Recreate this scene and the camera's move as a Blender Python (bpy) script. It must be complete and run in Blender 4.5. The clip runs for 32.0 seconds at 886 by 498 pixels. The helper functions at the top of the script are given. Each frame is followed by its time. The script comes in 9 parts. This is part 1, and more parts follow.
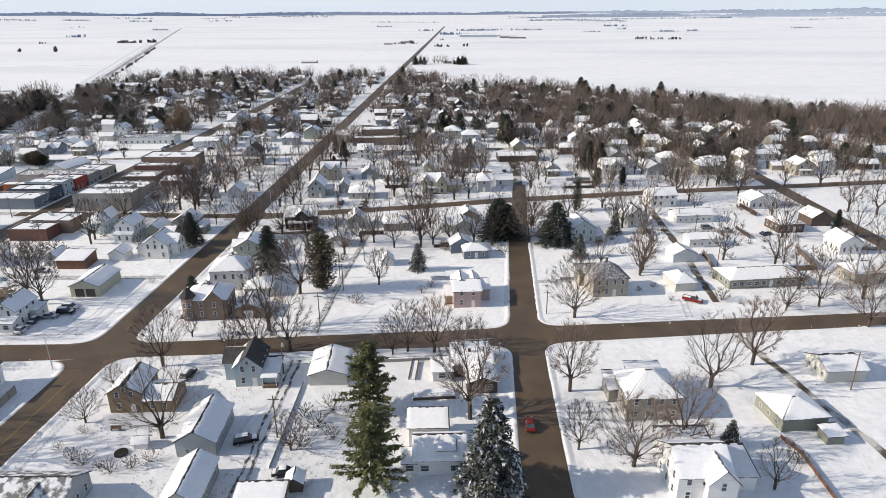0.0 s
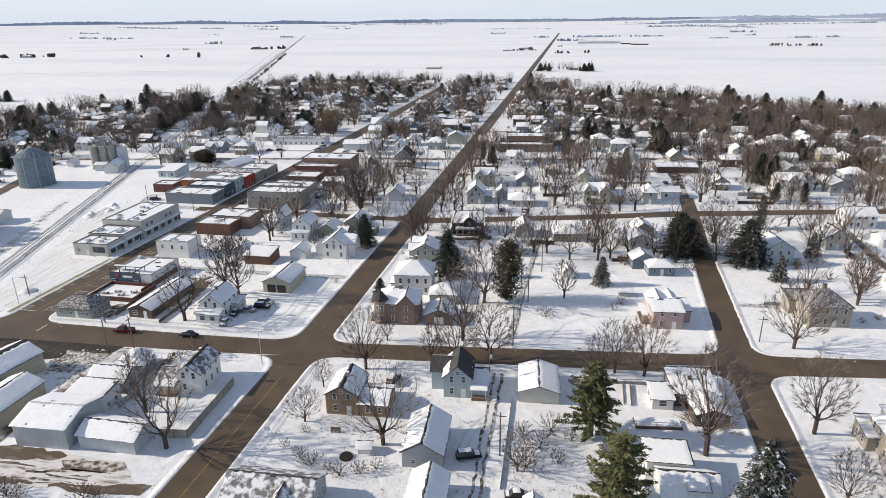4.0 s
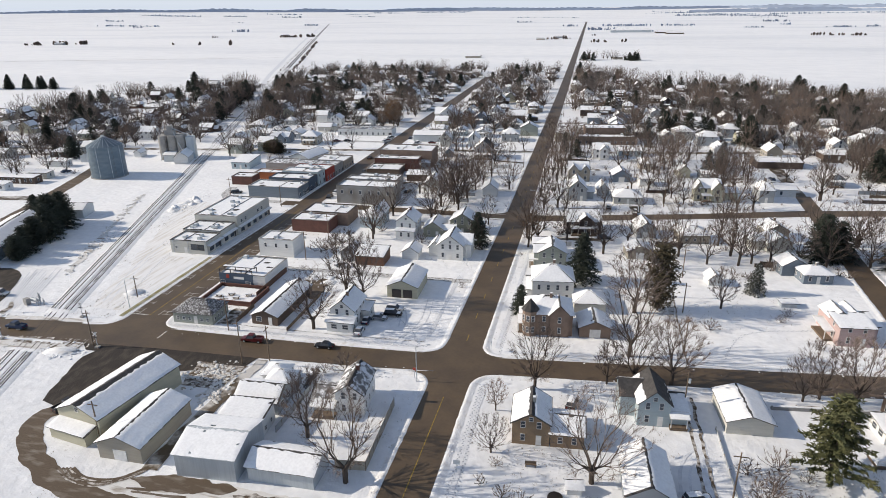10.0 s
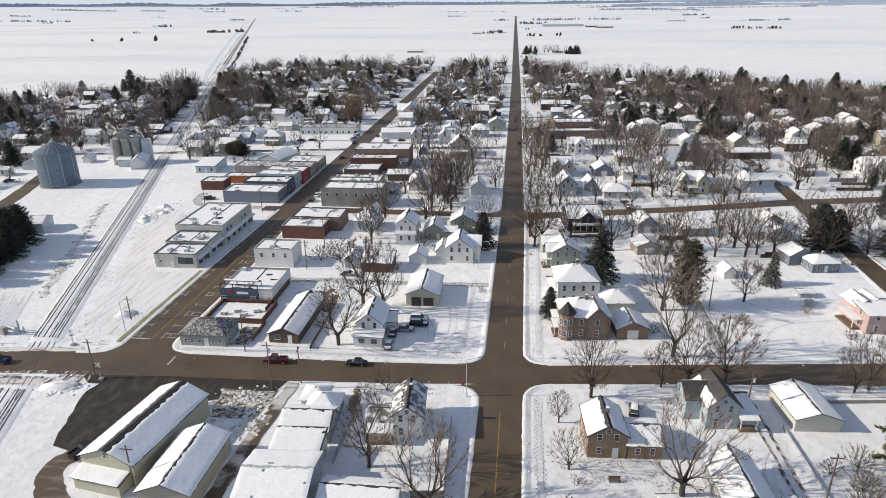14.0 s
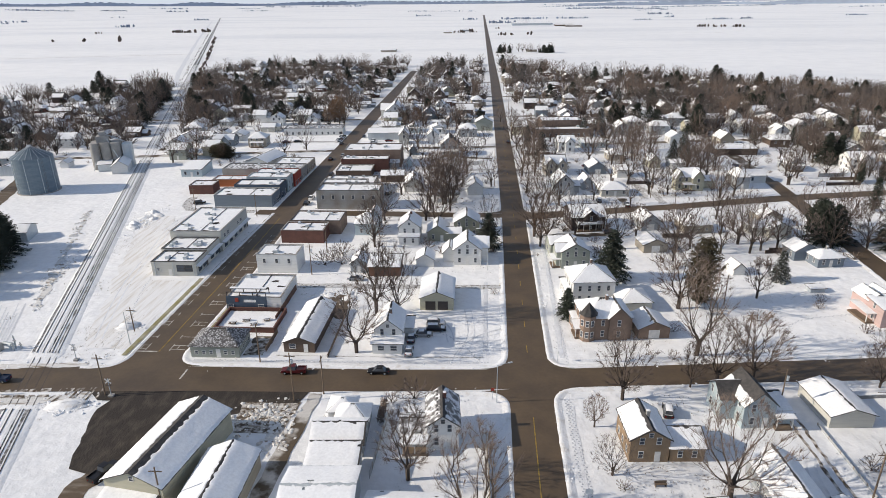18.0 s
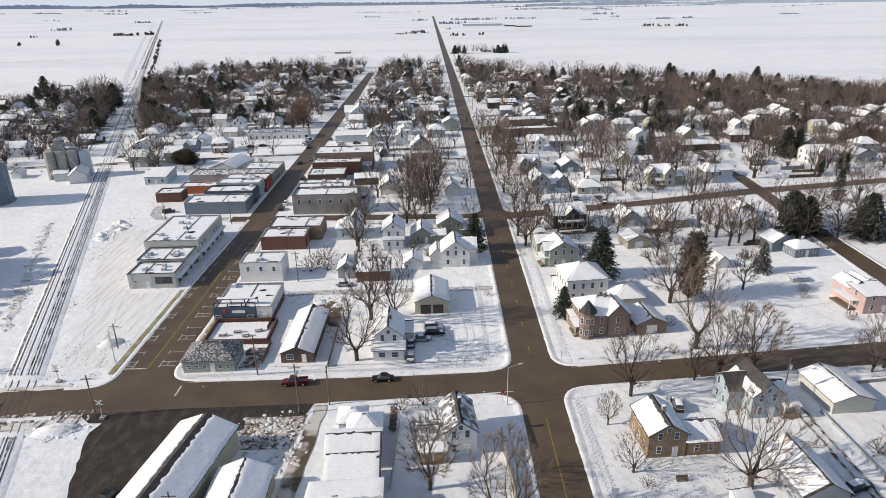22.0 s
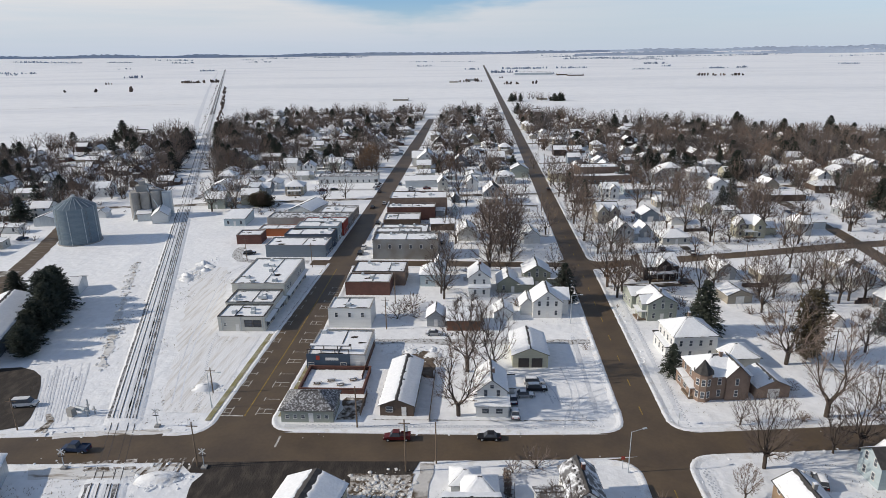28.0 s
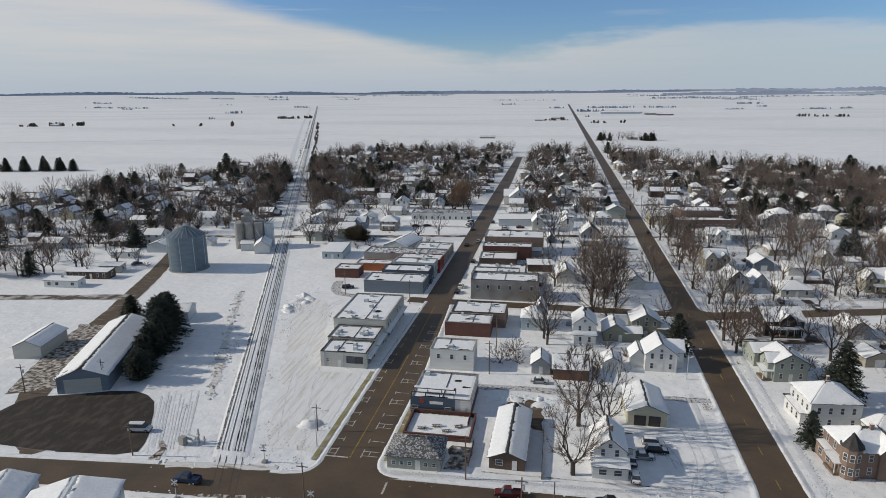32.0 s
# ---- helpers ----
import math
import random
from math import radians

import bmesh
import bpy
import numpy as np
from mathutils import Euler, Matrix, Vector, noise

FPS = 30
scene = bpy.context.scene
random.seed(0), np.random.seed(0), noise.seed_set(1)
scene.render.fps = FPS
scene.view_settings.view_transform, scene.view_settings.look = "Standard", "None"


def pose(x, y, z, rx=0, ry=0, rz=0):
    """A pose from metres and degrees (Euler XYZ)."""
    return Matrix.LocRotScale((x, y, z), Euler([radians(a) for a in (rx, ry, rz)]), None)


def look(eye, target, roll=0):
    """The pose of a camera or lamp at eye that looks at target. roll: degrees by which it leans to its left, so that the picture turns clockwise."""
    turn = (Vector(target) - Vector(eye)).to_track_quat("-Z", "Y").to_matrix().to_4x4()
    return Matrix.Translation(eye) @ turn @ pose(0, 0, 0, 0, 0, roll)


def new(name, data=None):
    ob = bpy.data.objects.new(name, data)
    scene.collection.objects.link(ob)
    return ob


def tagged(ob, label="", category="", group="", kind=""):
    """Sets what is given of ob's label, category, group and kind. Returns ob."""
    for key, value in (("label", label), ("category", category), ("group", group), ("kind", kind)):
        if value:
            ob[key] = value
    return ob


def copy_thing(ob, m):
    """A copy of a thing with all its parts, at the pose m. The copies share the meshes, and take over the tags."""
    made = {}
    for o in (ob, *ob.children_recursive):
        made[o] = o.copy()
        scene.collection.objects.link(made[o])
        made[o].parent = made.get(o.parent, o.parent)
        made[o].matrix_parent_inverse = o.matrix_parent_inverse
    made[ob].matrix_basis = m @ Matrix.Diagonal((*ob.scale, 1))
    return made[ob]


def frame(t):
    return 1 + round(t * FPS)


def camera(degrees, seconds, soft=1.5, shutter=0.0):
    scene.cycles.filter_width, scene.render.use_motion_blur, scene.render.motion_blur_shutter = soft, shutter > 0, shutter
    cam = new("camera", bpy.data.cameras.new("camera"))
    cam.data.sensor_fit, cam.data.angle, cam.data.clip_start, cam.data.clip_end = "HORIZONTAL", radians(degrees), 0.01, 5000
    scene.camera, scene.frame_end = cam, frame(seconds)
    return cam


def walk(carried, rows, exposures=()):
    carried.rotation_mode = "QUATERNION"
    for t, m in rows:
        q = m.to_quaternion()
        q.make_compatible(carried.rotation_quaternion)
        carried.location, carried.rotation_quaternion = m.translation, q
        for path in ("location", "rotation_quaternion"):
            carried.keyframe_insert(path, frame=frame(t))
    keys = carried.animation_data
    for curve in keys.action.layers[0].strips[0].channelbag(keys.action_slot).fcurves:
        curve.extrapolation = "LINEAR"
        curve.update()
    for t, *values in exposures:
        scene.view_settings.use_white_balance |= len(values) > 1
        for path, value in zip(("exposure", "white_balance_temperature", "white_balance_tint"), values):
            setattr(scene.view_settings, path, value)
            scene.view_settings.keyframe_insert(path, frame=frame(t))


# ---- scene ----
cam = camera(70.1, 32.0, soft=0.55)
PATH = [
    (0, (88.411, -132.423, 77.912), (88.355, -130.553, 77.204), -0.3),
    (1, (81.613, -131.369, 77.67), (81.51, -129.5, 76.965), -0.4),
    (1.5, (78.243, -130.854, 77.538), (78.108, -128.987, 76.833), -0.4),
    (2, (74.872, -130.384, 77.401), (74.695, -128.519, 76.699), -0.5),
    (2.5, (71.486, -129.965, 77.27), (71.274, -128.103, 76.57), -0.5),
    (3, (68.089, -129.578, 77.147), (67.833, -127.721, 76.451), -0.5),
    (3.5, (64.801, -129.175, 77.036), (64.491, -127.324, 76.344), -0.5),
    (4, (61.728, -128.691, 76.931), (61.365, -126.848, 76.244), -0.7),
    (7, (44.976, -125.263, 76.287), (44.424, -123.47, 75.594), -0.4),
    (10, (25.102, -120.261, 75.346), (24.692, -118.439, 74.63), -0.6),
    (13, (5.722, -116.995, 75.307), (5.494, -115.147, 74.577), -0.5),
    (15.5, (-3.89, -114.91, 74.872), (-4.081, -113.059, 74.138), -0.7),
    (17.5, (-9.045, -113.859, 74.832), (-9.181, -112.002, 74.1), -0.7),
    (18, (-10.322, -113.657, 74.813), (-10.435, -111.8, 74.078), -0.6),
    (18.5, (-11.548, -113.429, 74.793), (-11.639, -111.571, 74.058), -0.6),
    (19, (-12.756, -113.161, 74.764), (-12.826, -111.302, 74.029), -0.7),
    (19.5, (-13.99, -112.906, 74.723), (-14.041, -111.047, 73.986), -0.8),
    (20, (-15.276, -112.663, 74.673), (-15.31, -110.804, 73.936), -0.8),
    (20.5, (-16.59, -112.426, 74.628), (-16.609, -110.565, 73.894), -0.7),
    (21, (-17.901, -112.218, 74.587), (-17.903, -110.357, 73.855), -0.7),
    (21.5, (-19.165, -112.035, 74.549), (-19.15, -110.175, 73.816), -0.6),
    (22, (-20.39, -111.803, 74.506), (-20.359, -109.942, 73.772), -0.8),
    (22.5, (-21.56, -111.504, 74.466), (-21.519, -109.642, 73.738), -0.8),
    (23, (-22.694, -111.138, 74.423), (-22.646, -109.271, 73.707), -0.7),
    (23.5, (-23.87, -110.738, 74.376), (-23.818, -108.866, 73.671), -0.7),
    (24, (-25.126, -110.32, 74.324), (-25.073, -108.444, 73.631), -0.7),
    (24.5, (-26.381, -109.953, 74.279), (-26.33, -108.073, 73.598), -0.6),
    (25, (-27.602, -109.615, 74.238), (-27.564, -107.731, 73.568), -0.7),
    (25.5, (-28.766, -109.17, 74.224), (-28.743, -107.281, 73.568), -0.6),
    (27.5, (-33.158, -107.207, 74.005), (-33.235, -105.304, 73.395), -0.8),
    (28, (-34.232, -106.81, 73.981), (-34.337, -104.905, 73.382), -0.8),
    (28.5, (-35.403, -106.428, 73.985), (-35.539, -104.52, 73.399), -0.8),
    (29, (-36.536, -106.038, 74.005), (-36.703, -104.129, 73.432), -0.8),
    (29.5, (-37.647, -105.603, 74.04), (-37.846, -103.693, 73.48), -0.7),
    (30, (-38.737, -105.09, 74.086), (-38.963, -103.18, 73.54), -0.7),
    (30.5, (-39.804, -104.569, 74.139), (-40.058, -102.658, 73.607), -0.7),
    (31, (-40.882, -104.045, 74.202), (-41.163, -102.134, 73.685), -0.6),
    (31.5, (-41.968, -103.506, 74.262), (-42.28, -101.596, 73.759), -0.6),
    (32, (-43.074, -102.916, 74.332), (-43.421, -101.008, 73.844), -0.5),
]
EXPOSURES = [(0, 0.04, 7000, 11), (7, -0.05, 7000, 11), (12, -0.08, 7000, 11), (20, -0.1, 7000, 11), (25, -0.17, 6950, 11), (28, -0.36, 6750, 10), (30, -0.62, 6800, 9), (32, -0.68, 6800, 8)]
walk(cam, [(t, look(eye, target, roll)) for t, eye, target, roll in PATH], EXPOSURES)

# ---- light ----
ELEV, SHADE = radians(27), radians(7)
sun = new("sun", bpy.data.lights.new("sun", "SUN"))
sun.data.energy, sun.data.angle, sun.data.color = 4.7, radians(0.6), (1.0, 0.93, 0.83)
sun.matrix_world = look((-300, 0, 300), (-300 + math.cos(ELEV) * math.cos(SHADE), math.cos(ELEV) * math.sin(SHADE), 300 - math.sin(ELEV)))
world = bpy.data.worlds.new("sky")
scene.world = world
world.use_nodes = True
wn, wl = world.node_tree.nodes, world.node_tree.links
wn.clear()
sky = wn.new("ShaderNodeTexSky")
sky.sky_type, sky.sun_disc, sky.sun_elevation, sky.sun_rotation = "NISHITA", False, ELEV, radians(263)
sky.air_density, sky.dust_density, sky.ozone_density = 1.0, 0.0, 3.0
tc, mp, nz, rp, mx, bg, wo = (wn.new("ShaderNode" + k) for k in ("TexCoord", "Mapping", "TexNoise", "ValToRGB", "MixRGB", "Background", "OutputWorld"))
mp.inputs["Scale"].default_value = (1.0, 1.0, 5.0)
mp.inputs["Location"].default_value = (0.35, 0.1, 0.2)
nz.inputs["Scale"].default_value, nz.inputs["Detail"].default_value, nz.inputs["Roughness"].default_value = 1.6, 6, 0.55
rp.color_ramp.elements[0].position, rp.color_ramp.elements[1].position = 0.50, 0.68
mx.inputs["Color2"].default_value = (7.5, 7.45, 7.6, 1)
bg.inputs["Strength"].default_value = 0.13
wl.new(tc.outputs["Generated"], mp.inputs["Vector"])
wl.new(mp.outputs["Vector"], nz.inputs["Vector"])
sep = wn.new("ShaderNodeSeparateXYZ")
wl.new(tc.outputs["Generated"], sep.inputs["Vector"])


def wmath(op, a, b):
    k = wn.new("ShaderNodeMath")
    k.operation = op
    for i, v in enumerate((a, b)):
        if isinstance(v, (int, float)):
            k.inputs[i].default_value = v
        else:
            wl.new(v, k.inputs[i])
    return k.outputs[0]


def wramp(v, a, b, lo=0.0, hi=1.0):
    k = wn.new("ShaderNodeMapRange")
    k.interpolation_type = "SMOOTHSTEP"
    for n, q in (("From Min", a), ("From Max", b), ("To Min", lo), ("To Max", hi)):
        k.inputs[n].default_value = q
    wl.new(v, k.inputs["Value"])
    return k.outputs["Result"]


# a low bank of cloud that opens towards the north, and loose cloud higher up
wl.new(nz.outputs["Fac"], rp.inputs["Fac"])
off = wmath("ADD", sep.outputs["X"], 0.1)
bank = wmath("ADD", wmath("MAXIMUM", wmath("MULTIPLY", off, -0.19), wmath("MULTIPLY", off, 0.11)), 0.036)
ragged = wmath("MULTIPLY", wmath("SUBTRACT", nz.outputs["Fac"], 0.5), wramp(sep.outputs["X"], -0.3, 0.05, 0.1, 0.3))
mp2, nz2 = wn.new("ShaderNodeMapping"), wn.new("ShaderNodeTexNoise")
mp2.inputs["Scale"].default_value, mp2.inputs["Rotation"].default_value = (1.4, 1.4, 24.0), (0.0, radians(4), 0.0)
nz2.inputs["Scale"].default_value, nz2.inputs["Detail"].default_value, nz2.inputs["Roughness"].default_value = 1.5, 7, 0.6
wl.new(tc.outputs["Generated"], mp2.inputs["Vector"])
wl.new(mp2.outputs["Vector"], nz2.inputs["Vector"])
streaks = wramp(nz2.outputs["Fac"], 0.3, 0.62, 0.74, 1.0)
wisps = wmath("MULTIPLY", wmath("MULTIPLY", wramp(nz2.outputs["Fac"], 0.52, 0.7, 0.0, 0.5), wramp(nz.outputs["Fac"], 0.42, 0.62)), wramp(sep.outputs["Z"], 0.07, 0.12))
low = wmath("MULTIPLY", wramp(wmath("SUBTRACT", wmath("ADD", bank, ragged), sep.outputs["Z"]), -0.012, 0.018, 0.0, 0.9), wramp(sep.outputs["X"], -0.15, 0.3, 1.0, 0.56))
low = wmath("MULTIPLY", low, streaks)
high = wmath("MAXIMUM", wisps, wmath("MULTIPLY", rp.outputs["Color"], wramp(sep.outputs["Z"], 0.14, 0.35)))
wl.new(wmath("MAXIMUM", low, high), mx.inputs["Fac"])
tint, hm = wn.new("ShaderNodeMixRGB"), wn.new("ShaderNodeMixRGB")
tint.blend_type, tint.inputs["Color2"].default_value = "MULTIPLY", (0.66, 0.86, 1.22, 1)
wl.new(wramp(sep.outputs["Z"], 0.1, 0.3, 1.0, 0.0), tint.inputs["Fac"])
wl.new(sky.outputs["Color"], tint.inputs["Color1"])
wl.new(tint.outputs["Color"], mx.inputs["Color1"])
hm.inputs["Color2"].default_value = (4.7, 5.7, 7.3, 1)
wl.new(wramp(sep.outputs["Z"], -0.01, 0.085, 0.8, 0.0), hm.inputs["Fac"])
wl.new(mx.outputs["Color"], hm.inputs["Color1"])
wl.new(hm.outputs["Color"], bg.inputs["Color"])
wl.new(bg.outputs["Background"], wo.inputs["Surface"])


# ---- materials ----
def material(name, base, rough=0.8, other=None, scale=1.0, fine=12.0, amount=0.5, bump=0.15, metal=0.0, vary=0.08, stretch=(1, 1, 1), lo=0.4, hi=0.65, space="Object"):
    """A surface of two mixed colours, with coarse and fine noise, relief and a slight change from piece to piece."""
    m = bpy.data.materials.new(name)
    m.use_nodes = True
    n, l = m.node_tree.nodes, m.node_tree.links
    p = n["Principled BSDF"]
    p.inputs["Roughness"].default_value, p.inputs["Metallic"].default_value = rough, metal
    p.inputs["Specular IOR Level"].default_value = 0.3
    t, mapping = n.new("ShaderNodeTexCoord"), n.new("ShaderNodeMapping")
    mapping.inputs["Scale"].default_value = stretch
    l.new(t.outputs[space], mapping.inputs["Vector"])
    big, small = n.new("ShaderNodeTexNoise"), n.new("ShaderNodeTexNoise")
    for k, s, d in ((big, scale, 4), (small, fine, 3)):
        k.inputs["Scale"].default_value, k.inputs["Detail"].default_value = s, d
        l.new(mapping.outputs["Vector"], k.inputs["Vector"])
    ramp = n.new("ShaderNodeValToRGB")
    ramp.color_ramp.elements[0].position, ramp.color_ramp.elements[1].position = lo, hi
    l.new(big.outputs["Fac"], ramp.inputs["Fac"])
    other = other or tuple(c * 0.72 for c in base)
    mix = n.new("ShaderNodeMixRGB")
    mix.inputs["Color1"].default_value, mix.inputs["Color2"].default_value = (*base, 1), (*other, 1)
    k = n.new("ShaderNodeMath")
    k.operation, k.inputs[1].default_value = "MULTIPLY", amount
    l.new(ramp.outputs["Color"], k.inputs[0])
    l.new(k.outputs[0], mix.inputs["Fac"])
    hsv, info, rng = n.new("ShaderNodeHueSaturation"), n.new("ShaderNodeObjectInfo"), n.new("ShaderNodeMapRange")
    rng.inputs["To Min"].default_value, rng.inputs["To Max"].default_value = 1 - vary, 1 + vary
    l.new(info.outputs["Random"], rng.inputs["Value"])
    g2, g3 = n.new("ShaderNodeMapRange"), n.new("ShaderNodeMath")
    g2.inputs["To Min"].default_value, g2.inputs["To Max"].default_value = 0.86, 1.14
    l.new(small.outputs["Fac"], g2.inputs["Value"])
    g3.operation = "MULTIPLY"
    l.new(rng.outputs["Result"], g3.inputs[0])
    l.new(g2.outputs["Result"], g3.inputs[1])
    l.new(g3.outputs[0], hsv.inputs["Value"])
    l.new(mix.outputs["Color"], hsv.inputs["Color"])
    l.new(hsv.outputs["Color"], p.inputs["Base Color"])
    if bump:
        b = n.new("ShaderNodeBump")
        b.inputs["Strength"].default_value, b.inputs["Distance"].default_value = bump, 0.2
        l.new(small.outputs["Fac"], b.inputs["Height"])
        l.new(b.outputs["Normal"], p.inputs["Normal"])
    return m


SNOW = material("snow", (0.87, 0.875, 0.88), 0.75, (0.79, 0.80, 0.815), 0.045, 0.55, 0.6, 0.28, vary=0.02, space="Object")


def streaks_and_drifts(m):
    """Adds long, slightly darker bluish-grey streaks and soft knee-high drifts to the snow of the open ground."""
    n, l = m.node_tree.nodes, m.node_tree.links
    p, t = n["Principled BSDF"], n["Texture Coordinate"]
    mp_, nz_, nd, rg, mx_ = (n.new("ShaderNode" + k) for k in ("Mapping", "TexNoise", "TexNoise", "ValToRGB", "MixRGB"))
    mp_.inputs["Scale"].default_value = (0.0013, 0.005, 1)
    nz_.inputs["Scale"].default_value, nz_.inputs["Detail"].default_value = 1.0, 6
    rg.color_ramp.elements[0].position, rg.color_ramp.elements[1].position = 0.46, 0.74
    rg.color_ramp.elements[0].color, rg.color_ramp.elements[1].color = (1, 1, 1, 1), (0.84, 0.855, 0.88, 1)
    l.new(t.outputs["Object"], mp_.inputs["Vector"])
    l.new(mp_.outputs["Vector"], nz_.inputs["Vector"])
    l.new(nz_.outputs["Fac"], rg.inputs["Fac"])
    mx_.blend_type, mx_.inputs["Fac"].default_value = "MULTIPLY", 1.0
    old = p.inputs["Base Color"].links[0].from_socket
    l.new(old, mx_.inputs["Color1"])
    l.new(rg.outputs["Color"], mx_.inputs["Color2"])
    l.new(mx_.outputs["Color"], p.inputs["Base Color"])
    nd.inputs["Scale"].default_value, nd.inputs["Detail"].default_value, nd.inputs["Roughness"].default_value = 0.16, 5, 0.6
    l.new(t.outputs["Object"], nd.inputs["Vector"])
    b = n.new("ShaderNodeBump")
    b.inputs["Strength"].default_value, b.inputs["Distance"].default_value = 0.6, 0.9
    l.new(nd.outputs["Fac"], b.inputs["Height"])
    l.new(p.inputs["Normal"].links[0].from_socket, b.inputs["Normal"])
    l.new(b.outputs["Normal"], p.inputs["Normal"])


streaks_and_drifts(SNOW)
ROOF_SNOW = material("roof_snow", (0.87, 0.88, 0.89), 0.75, (0.78, 0.79, 0.81), 0.4, 2.2, 0.4, 0.12, vary=0.03)
BANK = material("bank_snow", (0.82, 0.83, 0.84), 0.8, (0.55, 0.50, 0.44), 0.5, 3, 0.6, 0.5, vary=0.03, lo=0.52, hi=0.75)
ROAD = material("wet_road", (0.122, 0.087, 0.055), 0.55, (0.074, 0.055, 0.040), 0.14, 1.3, 0.8, 0.08, lo=0.35, hi=0.7, vary=0.0)
SLUSH = material("slush", (0.10, 0.075, 0.05), 0.6, (0.62, 0.60, 0.57), 0.22, 1.7, 0.9, 0.25, lo=0.46, hi=0.6, vary=0.0)
DIRT = material("packed_dirt", (0.115, 0.085, 0.06), 0.8, (0.34, 0.305, 0.265), 0.5, 2.5, 0.7, 0.3, lo=0.52, hi=0.8, vary=0.0, stretch=(0.45, 1.4, 1))
CHURN = material("churned_snow", (0.70, 0.69, 0.67), 0.8, (0.24, 0.19, 0.14), 0.5, 3.0, 0.9, 0.4, lo=0.52, hi=0.68, vary=0.0, stretch=(0.35, 1.6, 1))
MUD = material("mud", (0.095, 0.068, 0.045), 0.75, (0.66, 0.63, 0.59), 0.8, 4.0, 0.9, 0.5, lo=0.42, hi=0.62, vary=0.0)
GRAVEL = material("dark_gravel", (0.036, 0.030, 0.026), 0.9, (0.085, 0.07, 0.058), 0.55, 3, 0.8, 0.5, vary=0.0, stretch=(1, 0.45, 1), lo=0.45, hi=0.7)
TRACK = material("tyre_tracks", (0.74, 0.76, 0.79), 0.8, (0.58, 0.59, 0.62), 0.8, 4, 0.6, 0.4)
PATH_ROWS = material("trodden_snow", (0.62, 0.62, 0.62), 0.8, (0.12, 0.10, 0.08), 1.2, 5, 0.9, 0.4, lo=0.5, hi=0.62)
BALLAST = material("ballast", (0.085, 0.082, 0.08), 0.9, (0.70, 0.71, 0.73), 1.6, 5.0, 0.5, 0.4, lo=0.42, hi=0.62, vary=0.0)
STEEL = material("rail_steel", (0.12, 0.10, 0.09), 0.6, metal=0.6)
YELLOW = material("yellow_paint", (0.36, 0.24, 0.05), 0.7, (0.12, 0.09, 0.05), 1.5, 6, 0.8, 0.0)
PAINT_WHITE = material("road_white", (0.62, 0.60, 0.56), 0.7, (0.15, 0.13, 0.1), 1.5, 6, 0.7, 0.0)
KERB = material("kerb_grass", (0.24, 0.21, 0.09), 0.9, (0.4, 0.38, 0.3), 0.4, 3, 0.8, 0.2)


def siding(name, base, rough=0.65):
    return material(name, base, rough, tuple(c * 0.8 for c in base), 0.35, 9, 0.5, 0.12, stretch=(0.5, 0.5, 6))


WHITE = siding("white_siding", (0.72, 0.72, 0.70))
CREAM = siding("cream_siding", (0.55, 0.54, 0.49))
TAN = siding("tan_siding", (0.37, 0.335, 0.275))
GREY = siding("grey_siding", (0.36, 0.38, 0.39))
PALEBLUE = siding("pale_blue_siding", (0.42, 0.50, 0.53))
BLUE = siding("blue_siding", (0.075, 0.105, 0.145))
SLATE = siding("slate_siding", (0.18, 0.22, 0.26))
GREEN = siding("pale_green_siding", (0.36, 0.385, 0.335))
OLIVE = siding("olive_siding", (0.27, 0.275, 0.22))
YELLOWW = siding("pale_yellow_siding", (0.50, 0.475, 0.36))
PINK = siding("pink_siding", (0.52, 0.385, 0.36))
BROWN = siding("brown_siding", (0.12, 0.085, 0.064))
DARK = siding("dark_brown_siding", (0.055, 0.04, 0.035))
METAL = material("pale_metal", (0.52, 0.56, 0.58), 0.45, (0.40, 0.43, 0.45), 0.4, 14, 0.5, 0.15, metal=0.2, stretch=(6, 6, 0.3))
GALV = material("galvanised_blue_steel", (0.14, 0.19, 0.23), 0.5, (0.20, 0.25, 0.285), 0.25, 9, 0.6, 0.1, metal=0.35, stretch=(1, 1, 3))
CONCRETE = material("concrete", (0.36, 0.35, 0.33), 0.85, (0.24, 0.23, 0.22), 0.3, 6, 0.6, 0.2)
TANBRICK = material("sandy_brick", (0.29, 0.205, 0.13), 0.85, (0.21, 0.15, 0.10), 0.6, 14, 0.6, 0.2)
BRICK = material("tan_brick", (0.25, 0.18, 0.14), 0.85, (0.175, 0.125, 0.10), 0.6, 14, 0.6, 0.2)
REDBRICK = material("red_brick", (0.145, 0.07, 0.055), 0.85, (0.10, 0.05, 0.042), 0.6, 14, 0.6, 0.2)
REDMETAL = siding("red_metal", (0.36, 0.06, 0.04))
ORANGE = siding("orange_siding", (0.42, 0.14, 0.06))
OLDBRICK = material("weathered_wall", (0.34, 0.34, 0.33), 0.85, (0.22, 0.18, 0.14), 0.16, 8, 0.7, 0.2)
SHINGLE = material("dark_shingles", (0.055, 0.052, 0.052), 0.9, (0.10, 0.095, 0.09), 1.2, 18, 0.6, 0.3)
RUST = material("rusty_metal", (0.17, 0.085, 0.055), 0.7, (0.10, 0.06, 0.04), 0.8, 9, 0.6, 0.2)
PEPPER = material("thin_snow_on_shingles", (0.62, 0.63, 0.65), 0.75, (0.075, 0.07, 0.07), 2.6, 12, 0.95, 0.2, lo=0.32, hi=0.54)
MELT = material("melting_snow", (0.78, 0.79, 0.81), 0.7, (0.10, 0.095, 0.092), 0.85, 9, 0.9, 0.2, lo=0.42, hi=0.56)
